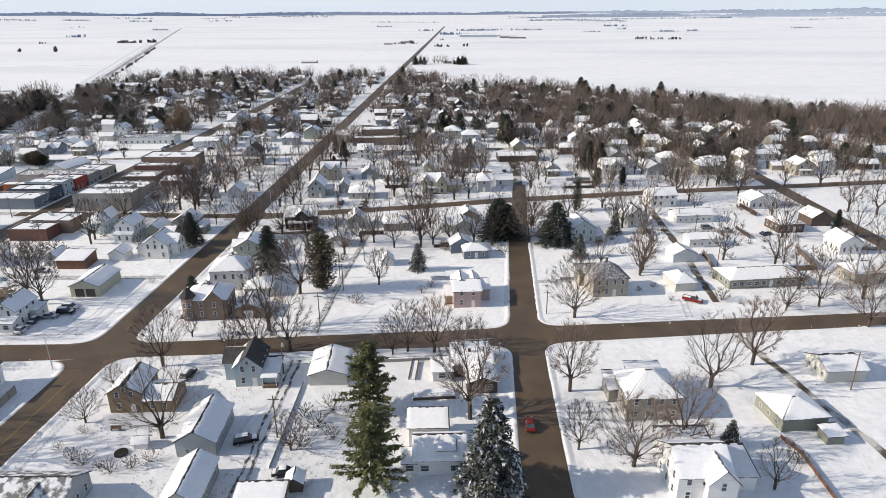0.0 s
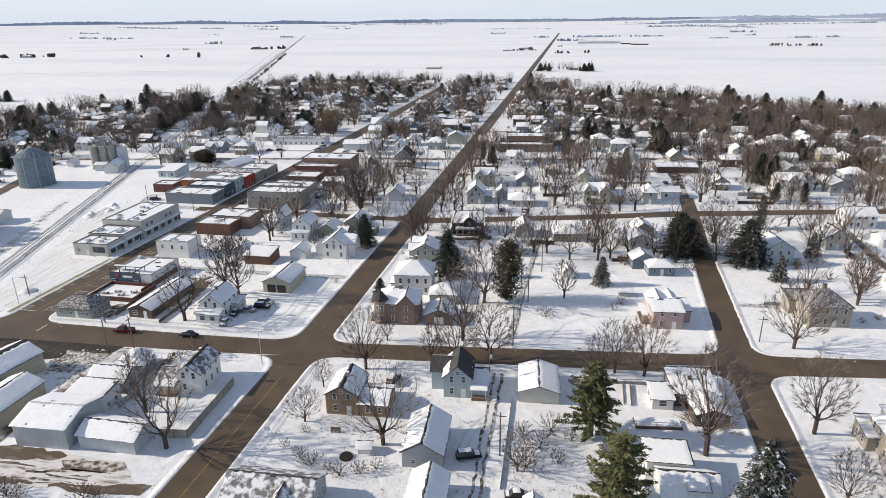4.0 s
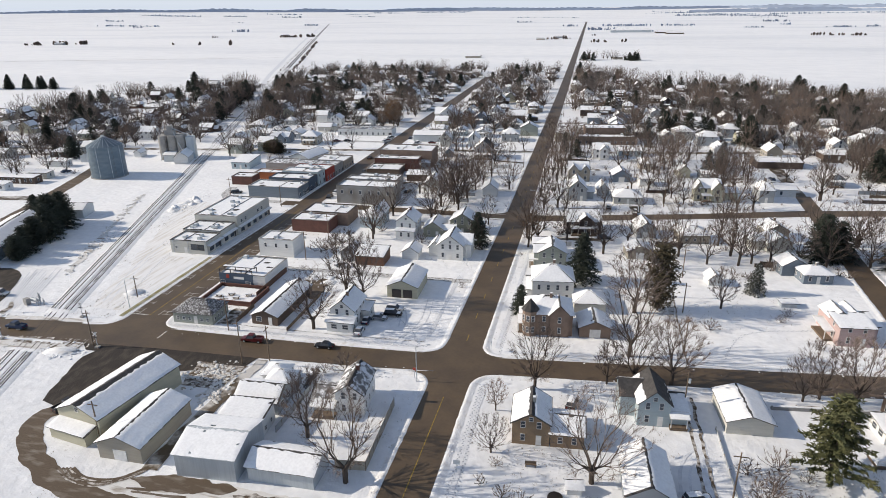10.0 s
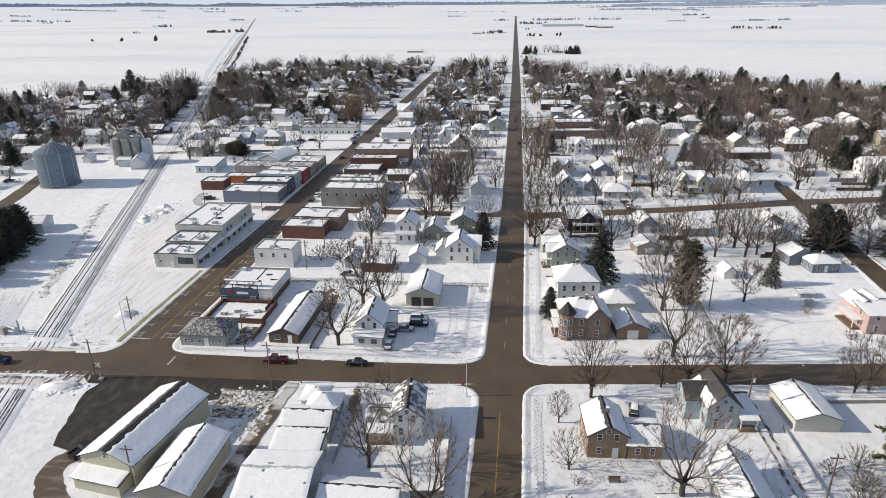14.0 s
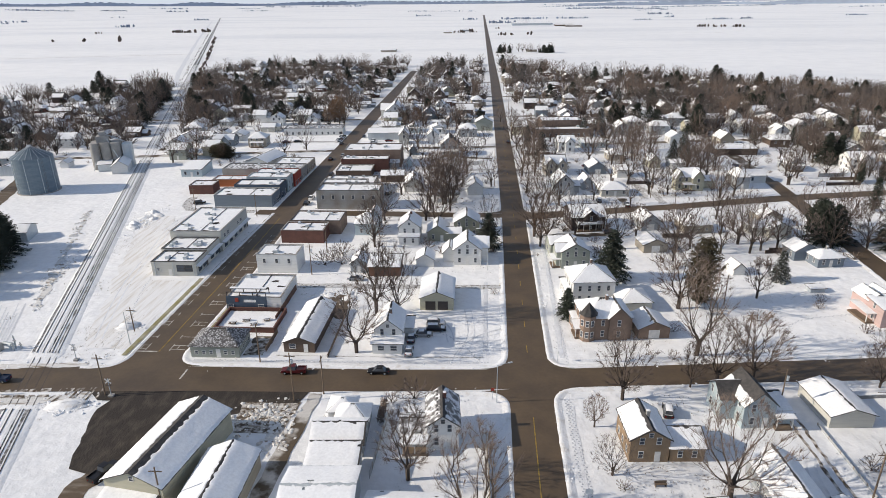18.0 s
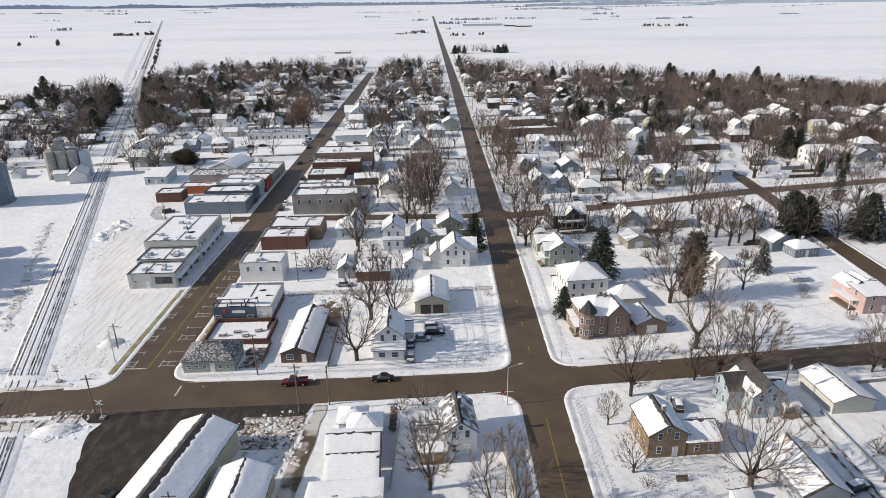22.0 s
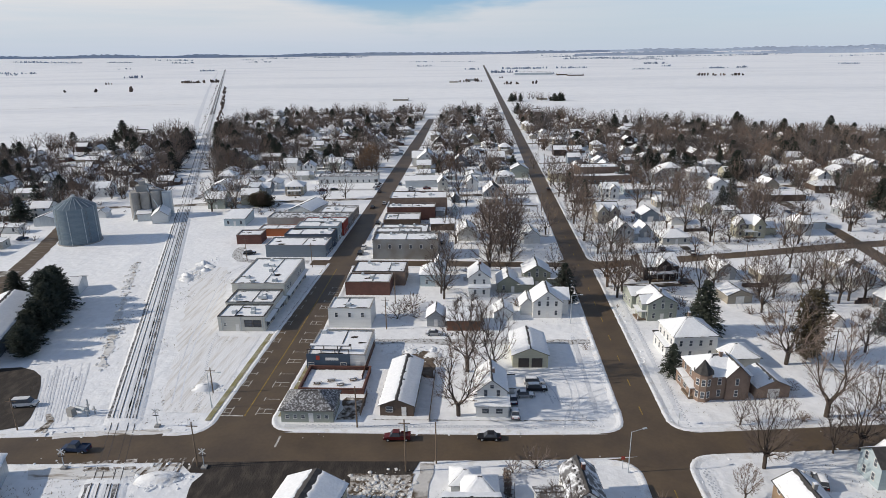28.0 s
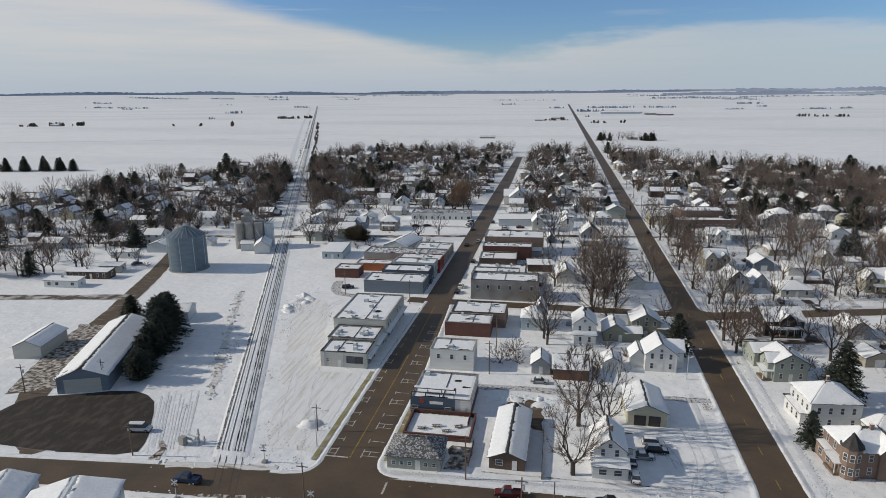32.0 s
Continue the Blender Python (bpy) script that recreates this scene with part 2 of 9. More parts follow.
GLASS = material("window_glass", (0.07, 0.08, 0.095), 0.12, (0.13, 0.14, 0.16), 0.7, 2, 0.4, 0.0, vary=0.3)
TRIM = material("white_trim", (0.74, 0.73, 0.70), 0.6, bump=0.0)
DARKTRIM = material("dark_trim", (0.07, 0.06, 0.055), 0.6, bump=0.0)
WOOD = material("weathered_wood", (0.19, 0.14, 0.10), 0.85, (0.11, 0.085, 0.065), 0.9, 9, 0.6, 0.25, stretch=(1, 1, 0.3))
BARK = material("bark", (0.08, 0.063, 0.052), 0.95, (0.055, 0.046, 0.04), 0.1, 9, 0.6, 0.3, stretch=(1, 1, 0.3), vary=0.25)
TWIG = material("twigs", (0.18, 0.138, 0.116), 0.95, (0.115, 0.093, 0.082), 0.06, 0.3, 0.8, 0.0, vary=0.3)
OAK = material("brown_leaves", (0.20, 0.115, 0.06), 0.9, (0.13, 0.08, 0.05), 0.6, 5, 0.6, 0.0, vary=0.2)
NEEDLE = material("spruce_needles", (0.04, 0.05, 0.038), 0.9, (0.075, 0.08, 0.062), 0.6, 4, 0.6, 0.0, vary=0.25)
CEDAR = material("cedar_needles", (0.075, 0.062, 0.038), 0.9, (0.12, 0.10, 0.062), 0.5, 3, 0.6, 0.0, vary=0.15)
PINE = material("pine_needles", (0.095, 0.105, 0.045), 0.85, (0.17, 0.16, 0.08), 0.5, 3, 0.7, 0.0, vary=0.15)
SNOWY = material("snowy_needles", (0.05, 0.055, 0.045), 0.85, (0.58, 0.60, 0.62), 1.6, 6, 0.9, 0.0, lo=0.54, hi=0.62, vary=0.1)
RUBBER = material("rubber", (0.02, 0.02, 0.02), 0.85, bump=0.0)
# blue haze of the distance is painted into this base colour
HAZED_WOOD = material("far_woods", (0.33, 0.39, 0.49), 1.0, (0.27, 0.32, 0.41), 0.004, 0.05, 0.7, 0.0)


FIELD = material("field_stubble", (0.50, 0.47, 0.43), 0.95, (0.72, 0.72, 0.72), 0.02, 0.2, 0.7, 0.0)


def car_paint(name, c):
    return material(name, c, 0.3, bump=0.0, vary=0.03)


# ---- mesh tools ----
class Shape:
    """Collects boxes, slabs and strips into one mesh."""

    def __init__(self):
        self.v, self.f = [], []

    def quad(self, *pts):
        i = len(self.v)
        self.v += [tuple(p) for p in pts]
        self.f.append(tuple(range(i, i + len(pts))))
        return self

    def box(self, x0, y0, z0, x1, y1, z1):
        i = len(self.v)
        self.v += [(x, y, z) for z in (z0, z1) for x, y in ((x0, y0), (x1, y0), (x1, y1), (x0, y1))]
        self.f += [tuple(i + k for k in q) for q in ((3, 2, 1, 0), (4, 5, 6, 7), (0, 1, 5, 4), (1, 2, 6, 5), (2, 3, 7, 6), (3, 0, 4, 7))]
        return self

    def slab(self, pts, t):
        """A plate under the face pts (counter-clockwise from above), t thick."""
        i, n = len(self.v), len(pts)
        a, b, c = (Vector(p) for p in pts[:3])
        nrm = (b - a).cross(c - a).normalized() * t
        self.v += [tuple(p) for p in pts] + [tuple(Vector(p) - nrm) for p in pts]
        self.f += [tuple(range(i, i + n)), tuple(range(i + 2 * n - 1, i + n - 1, -1))]
        self.f += [(i + k, i + n + k, i + n + (k + 1) % n, i + (k + 1) % n) for k in range(n)]
        return self

    def tube(self, a, b, ra, rb, n=6, cap=True):
        a, b = Vector(a), Vector(b)
        ax = (b - a).normalized()
        s = ax.orthogonal().normalized()
        t = ax.cross(s)
        i = len(self.v)
        for p, r in ((a, ra), (b, rb)):
            self.v += [tuple(p + (s * math.cos(2 * math.pi * k / n) + t * math.sin(2 * math.pi * k / n)) * r) for k in range(n)]
        self.f += [(i + k, i + (k + 1) % n, i + n + (k + 1) % n, i + n + k) for k in range(n)]
        if cap:
            self.f += [tuple(range(i + n - 1, i - 1, -1)), tuple(range(i + n, i + 2 * n))]
        return self

    def mesh(self, name, mat, smooth=False):
        me = bpy.data.meshes.new(name)
        me.from_pydata(self.v, [], self.f)
        me.materials.append(mat)
        if smooth:
            me.polygons.foreach_set("use_smooth", [True] * len(me.polygons))
        me.update()
        return me


def part(name, shape, mat, parent, label="", at=None, smooth=False):
    """Links a shape, or a mesh made before, as one part under its thing."""
    ob = new(name, shape.mesh(name, mat, smooth) if isinstance(shape, Shape) else shape)
    ob.parent = parent
    if at is not None:
        ob.matrix_basis = at
    return tagged(ob, label)


def thing(name, label, category, at, group=""):
    ob = new(name)
    ob.empty_display_size = 0.2
    ob.matrix_basis = at
    return tagged(ob, label, category, group)


def structure(name, shape, mat, label, category="ground", kind="structure", smooth=False):
    return tagged(new(name, shape.mesh(name, mat, smooth)), label, category, kind=kind)


# ---- ground and roads ----
def steps(a, b, d):
    return [a + (b - a) * k / max(1, round((b - a) / d)) for k in range(max(1, round((b - a) / d)))]


def ground_height(x, y):
    r = min(math.hypot(x, y), 4850)
    z = -0.055 + 0.022 * noise.noise((x * 0.11, y * 0.11, 0.3)) + 0.012 * noise.noise((x * 0.4, y * 0.4, 1.3))
    if r > 3300:
        z += 61 * ((r - 3300) / 1550) ** 1.6
    return z


gx = steps(-4900, -1500, 300) + steps(-1500, -460, 60) + steps(-460, -180, 8) + steps(-180, 280, 3) + steps(280, 480, 8) + steps(480, 1500, 60) + steps(1500, 4900, 300) + [4900]
gy = steps(-900, -140, 80) + steps(-140, 220, 3) + steps(220, 780, 9) + steps(780, 1500, 60) + steps(1500, 4900, 260) + [4900]
gs = Shape()
gs.v = [(x, y, ground_height(x, y)) for y in gy for x in gx]
nx = len(gx)
gs.f = [(j * nx + i, j * nx + i + 1, (j + 1) * nx + i + 1, (j + 1) * nx + i) for j in range(len(gy) - 1) for i in range(nx - 1)]
structure("ground", gs, SNOW, "open ground covered with white trodden snow", "ground", smooth=True)


def along(pts, d):
    """Points every d metres along a line of corners, with the way at each."""
    out = []
    for (x0, y0), (x1, y1) in zip(pts, pts[1:]):
        n = max(1, int(math.hypot(x1 - x0, y1 - y0) / d))
        out += [(x0 + (x1 - x0) * k / n, y0 + (y1 - y0) * k / n) for k in range(n)]
    out.append(pts[-1])
    res = []
    for i, p in enumerate(out):
        a, b = out[max(0, i - 1)], out[min(len(out) - 1, i + 1)]
        h = math.hypot(b[0] - a[0], b[1] - a[1]) or 1
        res.append((p[0], p[1], (b[0] - a[0]) / h, (b[1] - a[1]) / h))
    return res


def smooth(pts, n=3):
    """A line of corners cut to a smooth curve."""
    for _ in range(n):
        out = [pts[0]]
        for a, c in zip(pts, pts[1:]):
            out += [(a[0] * 0.75 + c[0] * 0.25, a[1] * 0.75 + c[1] * 0.25), (a[0] * 0.25 + c[0] * 0.75, a[1] * 0.25 + c[1] * 0.75)]
        pts = out + [pts[-1]]
    return pts


def wander(p, rough):
    """How far a ragged edge strays at a place."""
    return rough * (2.2 * noise.noise((p[0] * 0.28, p[1] * 0.28, 2.0)) + 0.9 * noise.noise((p[0] * 0.9, p[1] * 0.9, 7.0)))


def ribbon(left, right, z=0.03, d=12, rough=0.0):
    """A strip between two lines of corners of equal count."""
    s = Shape()
    rows = []
    for (l0, l1), (r0, r1) in zip(zip(left, left[1:]), zip(right, right[1:])):
        n = max(1, int(math.dist(l0, l1) / d))
        rows += [(Vector(l0).lerp(Vector(l1), k / n), Vector(r0).lerp(Vector(r1), k / n)) for k in range(n)]
    rows.append((Vector(left[-1]), Vector(right[-1])))
    for a, b in rows:
        if rough:
            w = (b - a).normalized()
            a, b = a + w * wander(a, rough), b + w * wander(b, rough)
        s.v += [(a.x, a.y, z), (b.x, b.y, z)]
    s.f = [(2 * k, 2 * k + 1, 2 * k + 3, 2 * k + 2) for k in range(len(rows) - 1)]
    return s


def band(pts, w, z=0.03, d=6, rough=0.0):
    """A strip of one width along a line."""
    s = Shape()
    row = along(pts, d)
    for x, y, ux, uy in row:
        a, b = (w / 2 + wander((x + o * uy * w, y - o * ux * w), rough) for o in (-0.5, 0.5))
        s.v += [(x - uy * a, y + ux * a, z), (x + uy * b, y - ux * b, z)]
    s.f = [(2 * k + 1, 2 * k + 3, 2 * k + 2, 2 * k) for k in range(len(row) - 1)]
    return s


def rounded(pts, r):
    """A line of corners with its inner corners rounded."""
    out, fills = [pts[0]], []
    for a, b, c in zip(pts, pts[1:], pts[2:]):
        a, b, c = Vector(a), Vector(b), Vector(c)
        p, q = b + (a - b).normalized() * r, b + (c - b).normalized() * r
        arc = [(p * (1 - k / 6) ** 2 + b * 2 * (k / 6) * (1 - k / 6) + q * (k / 6) ** 2) for k in range(7)]
        out += [tuple(v) for v in arc]
        fills.append([tuple(b)] + [tuple(v) for v in arc])
    return out + [pts[-1]], fills


def snow_bank(pts, h=0.35, w=1.3, side=1):
    """A ploughed ridge of snow along a road's edge."""
    s = Shape()
    row = along(pts, 1.4)
    for x, y, ux, uy in row:
        nxx, nyy = -uy * side, ux * side
        k = h * (0.55 + 0.9 * abs(noise.noise((x * 0.35, y * 0.35, 5.0))))
        e = 0.28 * noise.noise((x * 0.7, y * 0.7, 9.0))
        for o, z in ((-0.1 + e, -0.02), (0.25 + e, k * 0.75), (0.6 + e, k), (w, k * 0.45), (w + 0.9, -0.09)):
            s.v.append((x + nxx * o, y + nyy * o, z))
    for i in range(len(row) - 1):
        for j in range(4):
            q = (i * 5 + j, i * 5 + j + 1, i * 5 + j + 6, i * 5 + j + 5)
            s.f.append(q if side < 0 else q[::-1])
    return s


def hw(y, side):
    """The highway's edge."""
    for (y0, c0), (y1, c1) in zip(HWAY, HWAY[1:]):
        if y <= y1:
            break
    return (c0 + (c1 - c0) * (y - y0) / (y1 - y0) + side * 4.3, y)


HWAY = [(-320, -4.0), (-31, 0.25), (105, 2.3), (500, 3.4), (1500, 2.5), (4300, 0.0)]
hy = [-320, -31, 105, 500, 1500, 2600, 4300]
structure("road_highway", ribbon([hw(y, -1) for y in hy], [hw(y, 1) for y in hy], 0.034), ROAD, "wet brown asphalt highway between snow banks", "road")
# cross streets: north and south edges
C1N = [(-420, -12), (-157, -2.8), (-88, 3.0), (-30, 3.6), (4.8, 5.1), (100, 15.2), (204, 26.3), (330, 42)]
C1S = [(-420, -24), (-125, -9.0), (-71, -6.2), (-30, -5.0), (4.8, -1.8), (101, 6.2), (200, 18.6), (330, 33)]
structure("road_first_street", ribbon(C1N[::-1], C1S[::-1], 0.030), ROAD, "wet brown side street with slush", "road")
C2N = [(-95, 114.2), (-40, 113.5), (2.5, 112.0), (67, 126.0), (109, 138), (177, 151), (300, 172)]
C2S = [(-95, 108.5), (-40, 107.5), (6.5, 104.8), (67, 119.6), (107, 130), (177, 144.5), (300, 165)]
structure("road_second_street", ribbon(C2N[::-1], C2S[::-1], 0.030), ROAD, "wet brown second cross street", "road")
C3N = [(-330, 184), (-190, 204), (-116, 215), (-45, 226), (3, 230), (110, 246), (235, 262)]
C3S = [(-330, 179), (-190, 199), (-116, 210), (-45, 221), (3, 225), (110, 241), (235, 257)]
structure("road_third_street", ribbon(C3N[::-1], C3S[::-1], 0.030, rough=0.5), SLUSH, "third cross street with packed snow", "road")
structure("road_main_street", ribbon([(-90, -6), (-90, 50), (-88.8, 115), (-89, 430), (-89, 620)], [(-77.6, -6), (-76.8, 50), (-79.4, 115), (-79.6, 430), (-82, 620)], 0.038), ROAD, "wide wet brown main street with parking bays", "road")
structure("road_east_street", ribbon([(99, -150), (99.7, -34), (101.6, 20), (105.6, 80), (110.0, 126), (113.0, 160)], [(107.4, -150), (108.1, -34), (109.4, 20), (112.4, 80), (116.4, 126), (119.0, 160)], 0.038), ROAD, "narrow wet brown residential street", "road")
structure("road_far_east_street", band([(233, -60), (237.5, 80), (235, 190), (246, 420)], 7.5, 0.036), ROAD, "wet brown street at the edge of town", "road")
for k, (line, w, m) in enumerate((
        ([(-430, 330), (-300, 318), (-180, 300), (3, 322), (235, 352)], 5, SLUSH),
        ([(-300, 402), (-90, 412), (3, 418), (235, 440)], 5, SLUSH), ([(-250, 505), (3, 515), (180, 520)], 5, SLUSH), ([(-280, 605), (3, 615)], 5, SLUSH),
        ([(-430, 60), (-300, 82), (-213, 96), (-196, 99)], 5.5, SLUSH), ([(115, 160), (120, 250), (122, 420)], 5.5, SLUSH),
        ([(-430, 140), (-330, 158), (-232, 186)], 5, SLUSH), ([(-184, 215), (-184, 330)], 4, SLUSH), ([(-280, 200), (-275, 420)], 5, SLUSH), ([(-205, 320), (-200, 600)], 5, SLUSH), ([(-142, 330), (-140, 600)], 5, SLUSH), ([(62, 250), (60, 500)], 5, SLUSH), ([(175, 260), (172, 470)], 5, SLUSH))):
    structure("road_side_street", band(line, w, 0.026, 5, 0.4), m, "side street half covered with packed snow", "road")
# dirt road beside the elevator
structure("road_dirt", band(smooth([(-150, 0), (-176, 24), (-190, 70), (-214, 144), (-232, 186)]), 7, 0.0, 2, 0.35), DIRT, "rutted muddy road through the snow", "road")

banks = []
for name, pts, r, side in (
        ("ne", [hw(330, 1), hw(230, 1)], 0, 1), ("ne", [hw(224, 1), hw(112.6, 1), (67, 126), (107, 137.6)], 6, 1),
        ("nw", [hw(220, -1), hw(113, -1), (-40, 113.6), (-78.8, 114.4)], 5, -1),
        ("ne", [hw(104.8, 1), hw(5.4, 1), (101.5, 15.3), (105.6, 80), (109.4, 128)], 6, 1),
        ("ne", [(109.0, 130), (67, 119.6), hw(105.2, 1)], 5, 1),
        ("nw", [hw(107, -1), hw(4.9, -1), (-30, 4.3), (-77.5, 3.4), (-76.8, 50), (-79.0, 107)], 6, -1),
        ("nw", [(-79.2, 107.8), (-40, 107.4), hw(107, -1)], 5, -1),
        ("sw", [hw(-300, -1), hw(-3.5, -1), (-30, -4.6), (-42, -5.1)], 6, 1),
        ("se", [hw(-300, 1), hw(-1.9, 1), (101.2, 6.2), (99.6, -34), (98.9, -150)], 6, -1),
        ("ee", [(115.0, 110), (112.4, 80), (109.0, 16.2), (204, 26.3), (330, 42)], 6, 1),
        ("es", [(107.4, -150), (108.2, -34), (109, 7.2), (200, 18.6), (330, 33)], 6, -1),
        ("wn", [(-88.8, 110), (-90, 50), (-90, 3.0), (-98, 2.4)], 4, 1), ("wn", [(-122, 0.4), (-157, -2.8), (-420, -12)], 3, -1),
        ("ws", [(-95, -7.6), (-125, -9.0), (-420, -24)], 3, 1)):
    if r:
        line, fills = rounded(pts, r)
        f = Shape()
        for q in fills:
            b, m = Vector(q[0]), (Vector(q[1]) + Vector(q[-1])) / 2
            if (b - m).length > 0.8:
                q[0] = tuple(b + (b - m).normalized() * 1.3)
            for a, b in zip(q[1:], q[2:]):
                f.quad((*q[0], 0.042), (*a, 0.042), (*b, 0.042)) if (a[0] - q[0][0]) * (b[1] - q[0][1]) > (a[1] - q[0][1]) * (b[0] - q[0][0]) else f.quad((*q[0], 0.042), (*b, 0.042), (*a, 0.042))
        structure("road_corner", f, ROAD, "rounded street corner of wet asphalt", "road")
    else:
        line = pts
    structure("snow_bank_edge", snow_bank(line, 0.24, 0.9, side), BANK, "ploughed snow bank with dirty crust along a street", "snow bank", smooth=True)
# road markings
for y0, y1 in ((-150, -12),):
    structure("road_centre_line", band([hw(y, 0.0) for y in (y0, y1)], 0.2, 0.05, 8), YELLOW, "worn yellow centre line", "road marking")
dash = Shape()
for y in range(12, 420, 12):
    x = hw(y, 0.02)[0]
    dash.box(x - 0.09, y, 0.03, x + 0.09, y + 3.2, 0.05)
structure("road_dashes", dash, YELLOW, "faded yellow dashes down the highway", "road marking")
structure("road_main_line", band([(-83.6, 9), (-83.4, 50), (-84, 104)], 0.25, 0.055, 8), YELLOW, "worn yellow line down main street", "road marking")
bay = Shape()
for k in range(14):
    y = 10.0 + k * 5.8
    for x0, x1, o in ((-90.1, -87.1, 1), (-81.4, -78.0, -1)):
        bay.box(x0, y, 0.03, x1, y + 0.16, 0.056)
        e = x1 if o > 0 else x0
        if k % 2:
            bay.box(e - 0.1, y - 0.7, 0.03, e + 0.1, y + 0.9, 0.056)
        else:
            bay.box(x0, y + 1.7, 0.03, x1, y + 1.9, 0.056).box(e - 0.1, y - 0.6, 0.03, e + 0.1, y + 2.5, 0.056).box(e - o * 1.5 - 0.1, y, 0.03, e - o * 1.5 + 0.1, y + 1.9, 0.056)
structure("road_bay_marks", bay, PAINT_WHITE, "white parking bay marks", "road marking")
stop = Shape().box(-73.9, -1.8, 0.03, -73.5, 2.0, 0.056).box(-90, 8.8, 0.03, -84, 9.2, 0.056)
structure("road_stop_line", stop, PAINT_WHITE, "white stop lines at the junction", "road marking")
structure("kerb_strip", band([(-90.9, 7), (-90.7, 50)], 1.2, 0.06), KERB, "bare grassy kerb strip beside main street", "kerb")
structure("kerb_strip", band([(-75.9, 9), (-75.4, 50)], 1.5, 0.06), KERB, "bare pavement strip beside main street", "kerb")

# railway
def rail_line(y, o=0.0):
    return (-106.6 - 0.3795 * (y - 3) + o, y)


def track_bed(a, b):
    """The raised, snow-covered bed of both tracks between two places along the line."""
    s = Shape()
    row = along([rail_line(a), rail_line(b)], 4 if b < 700 else 60)
    prof = ((-5.3, -0.1), (-4.5, 0.16), (-3.75, 0.26), (2.2, 0.26), (3.1, -0.02), (3.6, -0.12))
    for x, y, ux, uy in row:
        end = min(1.0, (math.hypot(x - row[0][0], y - row[0][1])) / 3.0, math.hypot(x - row[-1][0], y - row[-1][1]) / 3.0)
        s.v += [(x + o, y, -0.12 + (z + 0.12) * end) for o, z in prof]
    n = len(prof)
    s.f = [(k * n + i, k * n + i + 1, (k + 1) * n + i + 1, (k + 1) * n + i) for k in range(len(row) - 1) for i in range(n - 1)]
    return s


RAILS = (-3.35, -1.92, 0.27, 1.70)
for a, b in ((-130, -11), (4, 196), (214, 690), (690, 4300)):
    structure("railway_bed", track_bed(a, b), SNOW, "raised railway bed covered with snow", "railway", smooth=True)
    for o, w, m, rough in ((-4.1, 0.75, BALLAST, 0.16), (-0.62, 0.75, TRACK, 0.06), (-0.35, 0.22, BALLAST, 0.08), (1.05, 0.42, BALLAST, 0.14), (-2.6, 0.2, TRACK, 0.05)):
        structure("railway_ballast", band([rail_line(a + 3.2, o), rail_line(b - 3.2, o)], w, 0.24 if o < -4 else 0.275, 1.8 if b < 700 else 12, rough), m, "dark ballast showing through snow along a track", "railway")
for o in RAILS:
    for a, b, z in ((-130, -14, 0.27), (-14, 7, -0.055), (7, 193, 0.27), (193, 217, -0.06), (217, 4300, 0.27)):
        s = Shape()
        for y in (a, b):
            x = rail_line(y, o)[0]
            s.v += [(x - 0.09, y, z - 0.02), (x + 0.09, y, z - 0.02), (x + 0.06, y, z + 0.1), (x - 0.06, y, z + 0.1)]
        s.f = [(p, 4 + p, 4 + q, q) for p, q in ((1, 2), (2, 3), (3, 0))]
        structure("railway_rail", s, STEEL, "steel rail", "railway")
structure("dirt_lot", ribbon([(-119, -8.9), (-104, -8.0), (-88, -7.6)], [(-116, -13.5), (-103, -12.6), (-90, -10.4)], 0.004, 1.4, 0.6), CHURN, "churned slushy snow beside the crossing", "ground")
structure("dirt_lot", ribbon([(-121, 1.6), (-106, 3.0), (-97, 3.6)], [(-120, -0.4), (-106, 1.2), (-97, 2.0)], 0.036, 1.4, 0.35), CHURN, "slush at the edge of the crossing", "ground")
lot = smooth([(-147, 1.0), (-166, 1.6), (-175, 10), (-172, 22.5), (-165, 23.6), (-150, 29.6), (-141, 27.4), (-135, 17), (-130, 9), (-129, 2.2), (-147, 1.0)], 1)
ls = Shape()
ls.v = [(x + random.uniform(-0.3, 0.3), y + random.uniform(-0.3, 0.3), 0.004) for x, y in lot]
ls.f = [tuple(range(len(lot)))[::-1]]
structure("dirt_lot", ls, GRAVEL, "dark bare gravel lot cleared of snow", "ground")
structure("dirt_lot", band(smooth([(-74.5, -30), (-77.0, -36), (-73.0, -41.5), (-66.5, -46.4), (-60.4, -49.4), (-54, -51.4), (-47, -52.5), (-40.4, -52.6)]), 4.2, 0.0, 1.2, 0.3), DIRT, "brown dirt drive curving round the sheds", "ground")
structure("dirt_lot", ribbon([(-42.4, -51.2), (-36, -52.2), (-31, -52.9)], [(-41.2, -54.2), (-36, -54.2), (-31, -53.8)], 0.004, 0.9, 0.4), DIRT, "brown dirt drive thinning out in slush", "ground")
structure("dirt_lot", ribbon([(-56, -50.2), (-44, -46), (-30, -45), (-16, -45), (-9.5, -50.0)], [(-50, -52.4), (-42, -53.4), (-30, -54.2), (-16, -53.6), (-8.6, -51.2)], -0.012, 1.0, 0.6), CHURN, "churned slushy snow with muddy streaks", "ground")
structure("dirt_lot", ribbon([(-47.4, -46.4), (-43, -44.6), (-36, -44.6), (-30, -44.2), (-27.6, -45.6)], [(-46.8, -47.0), (-42, -48.6), (-36, -47.9), (-30, -47.0), (-27.8, -46.2)], 0.008, 0.8, 0.5), DIRT, "muddy ground along the warehouse front", "ground")
structure("dirt_lot", ribbon([(-27.6, -46.8), (-24, -45.8), (-19, -45.8), (-15.6, -45.2), (-13.8, -46.6)], [(-27.2, -47.2), (-24, -48.4), (-19, -48.6), (-16, -47.6), (-14.0, -46.9)], 0.008, 0.8, 0.5), MUD, "muddy ground half covered by slush", "ground")
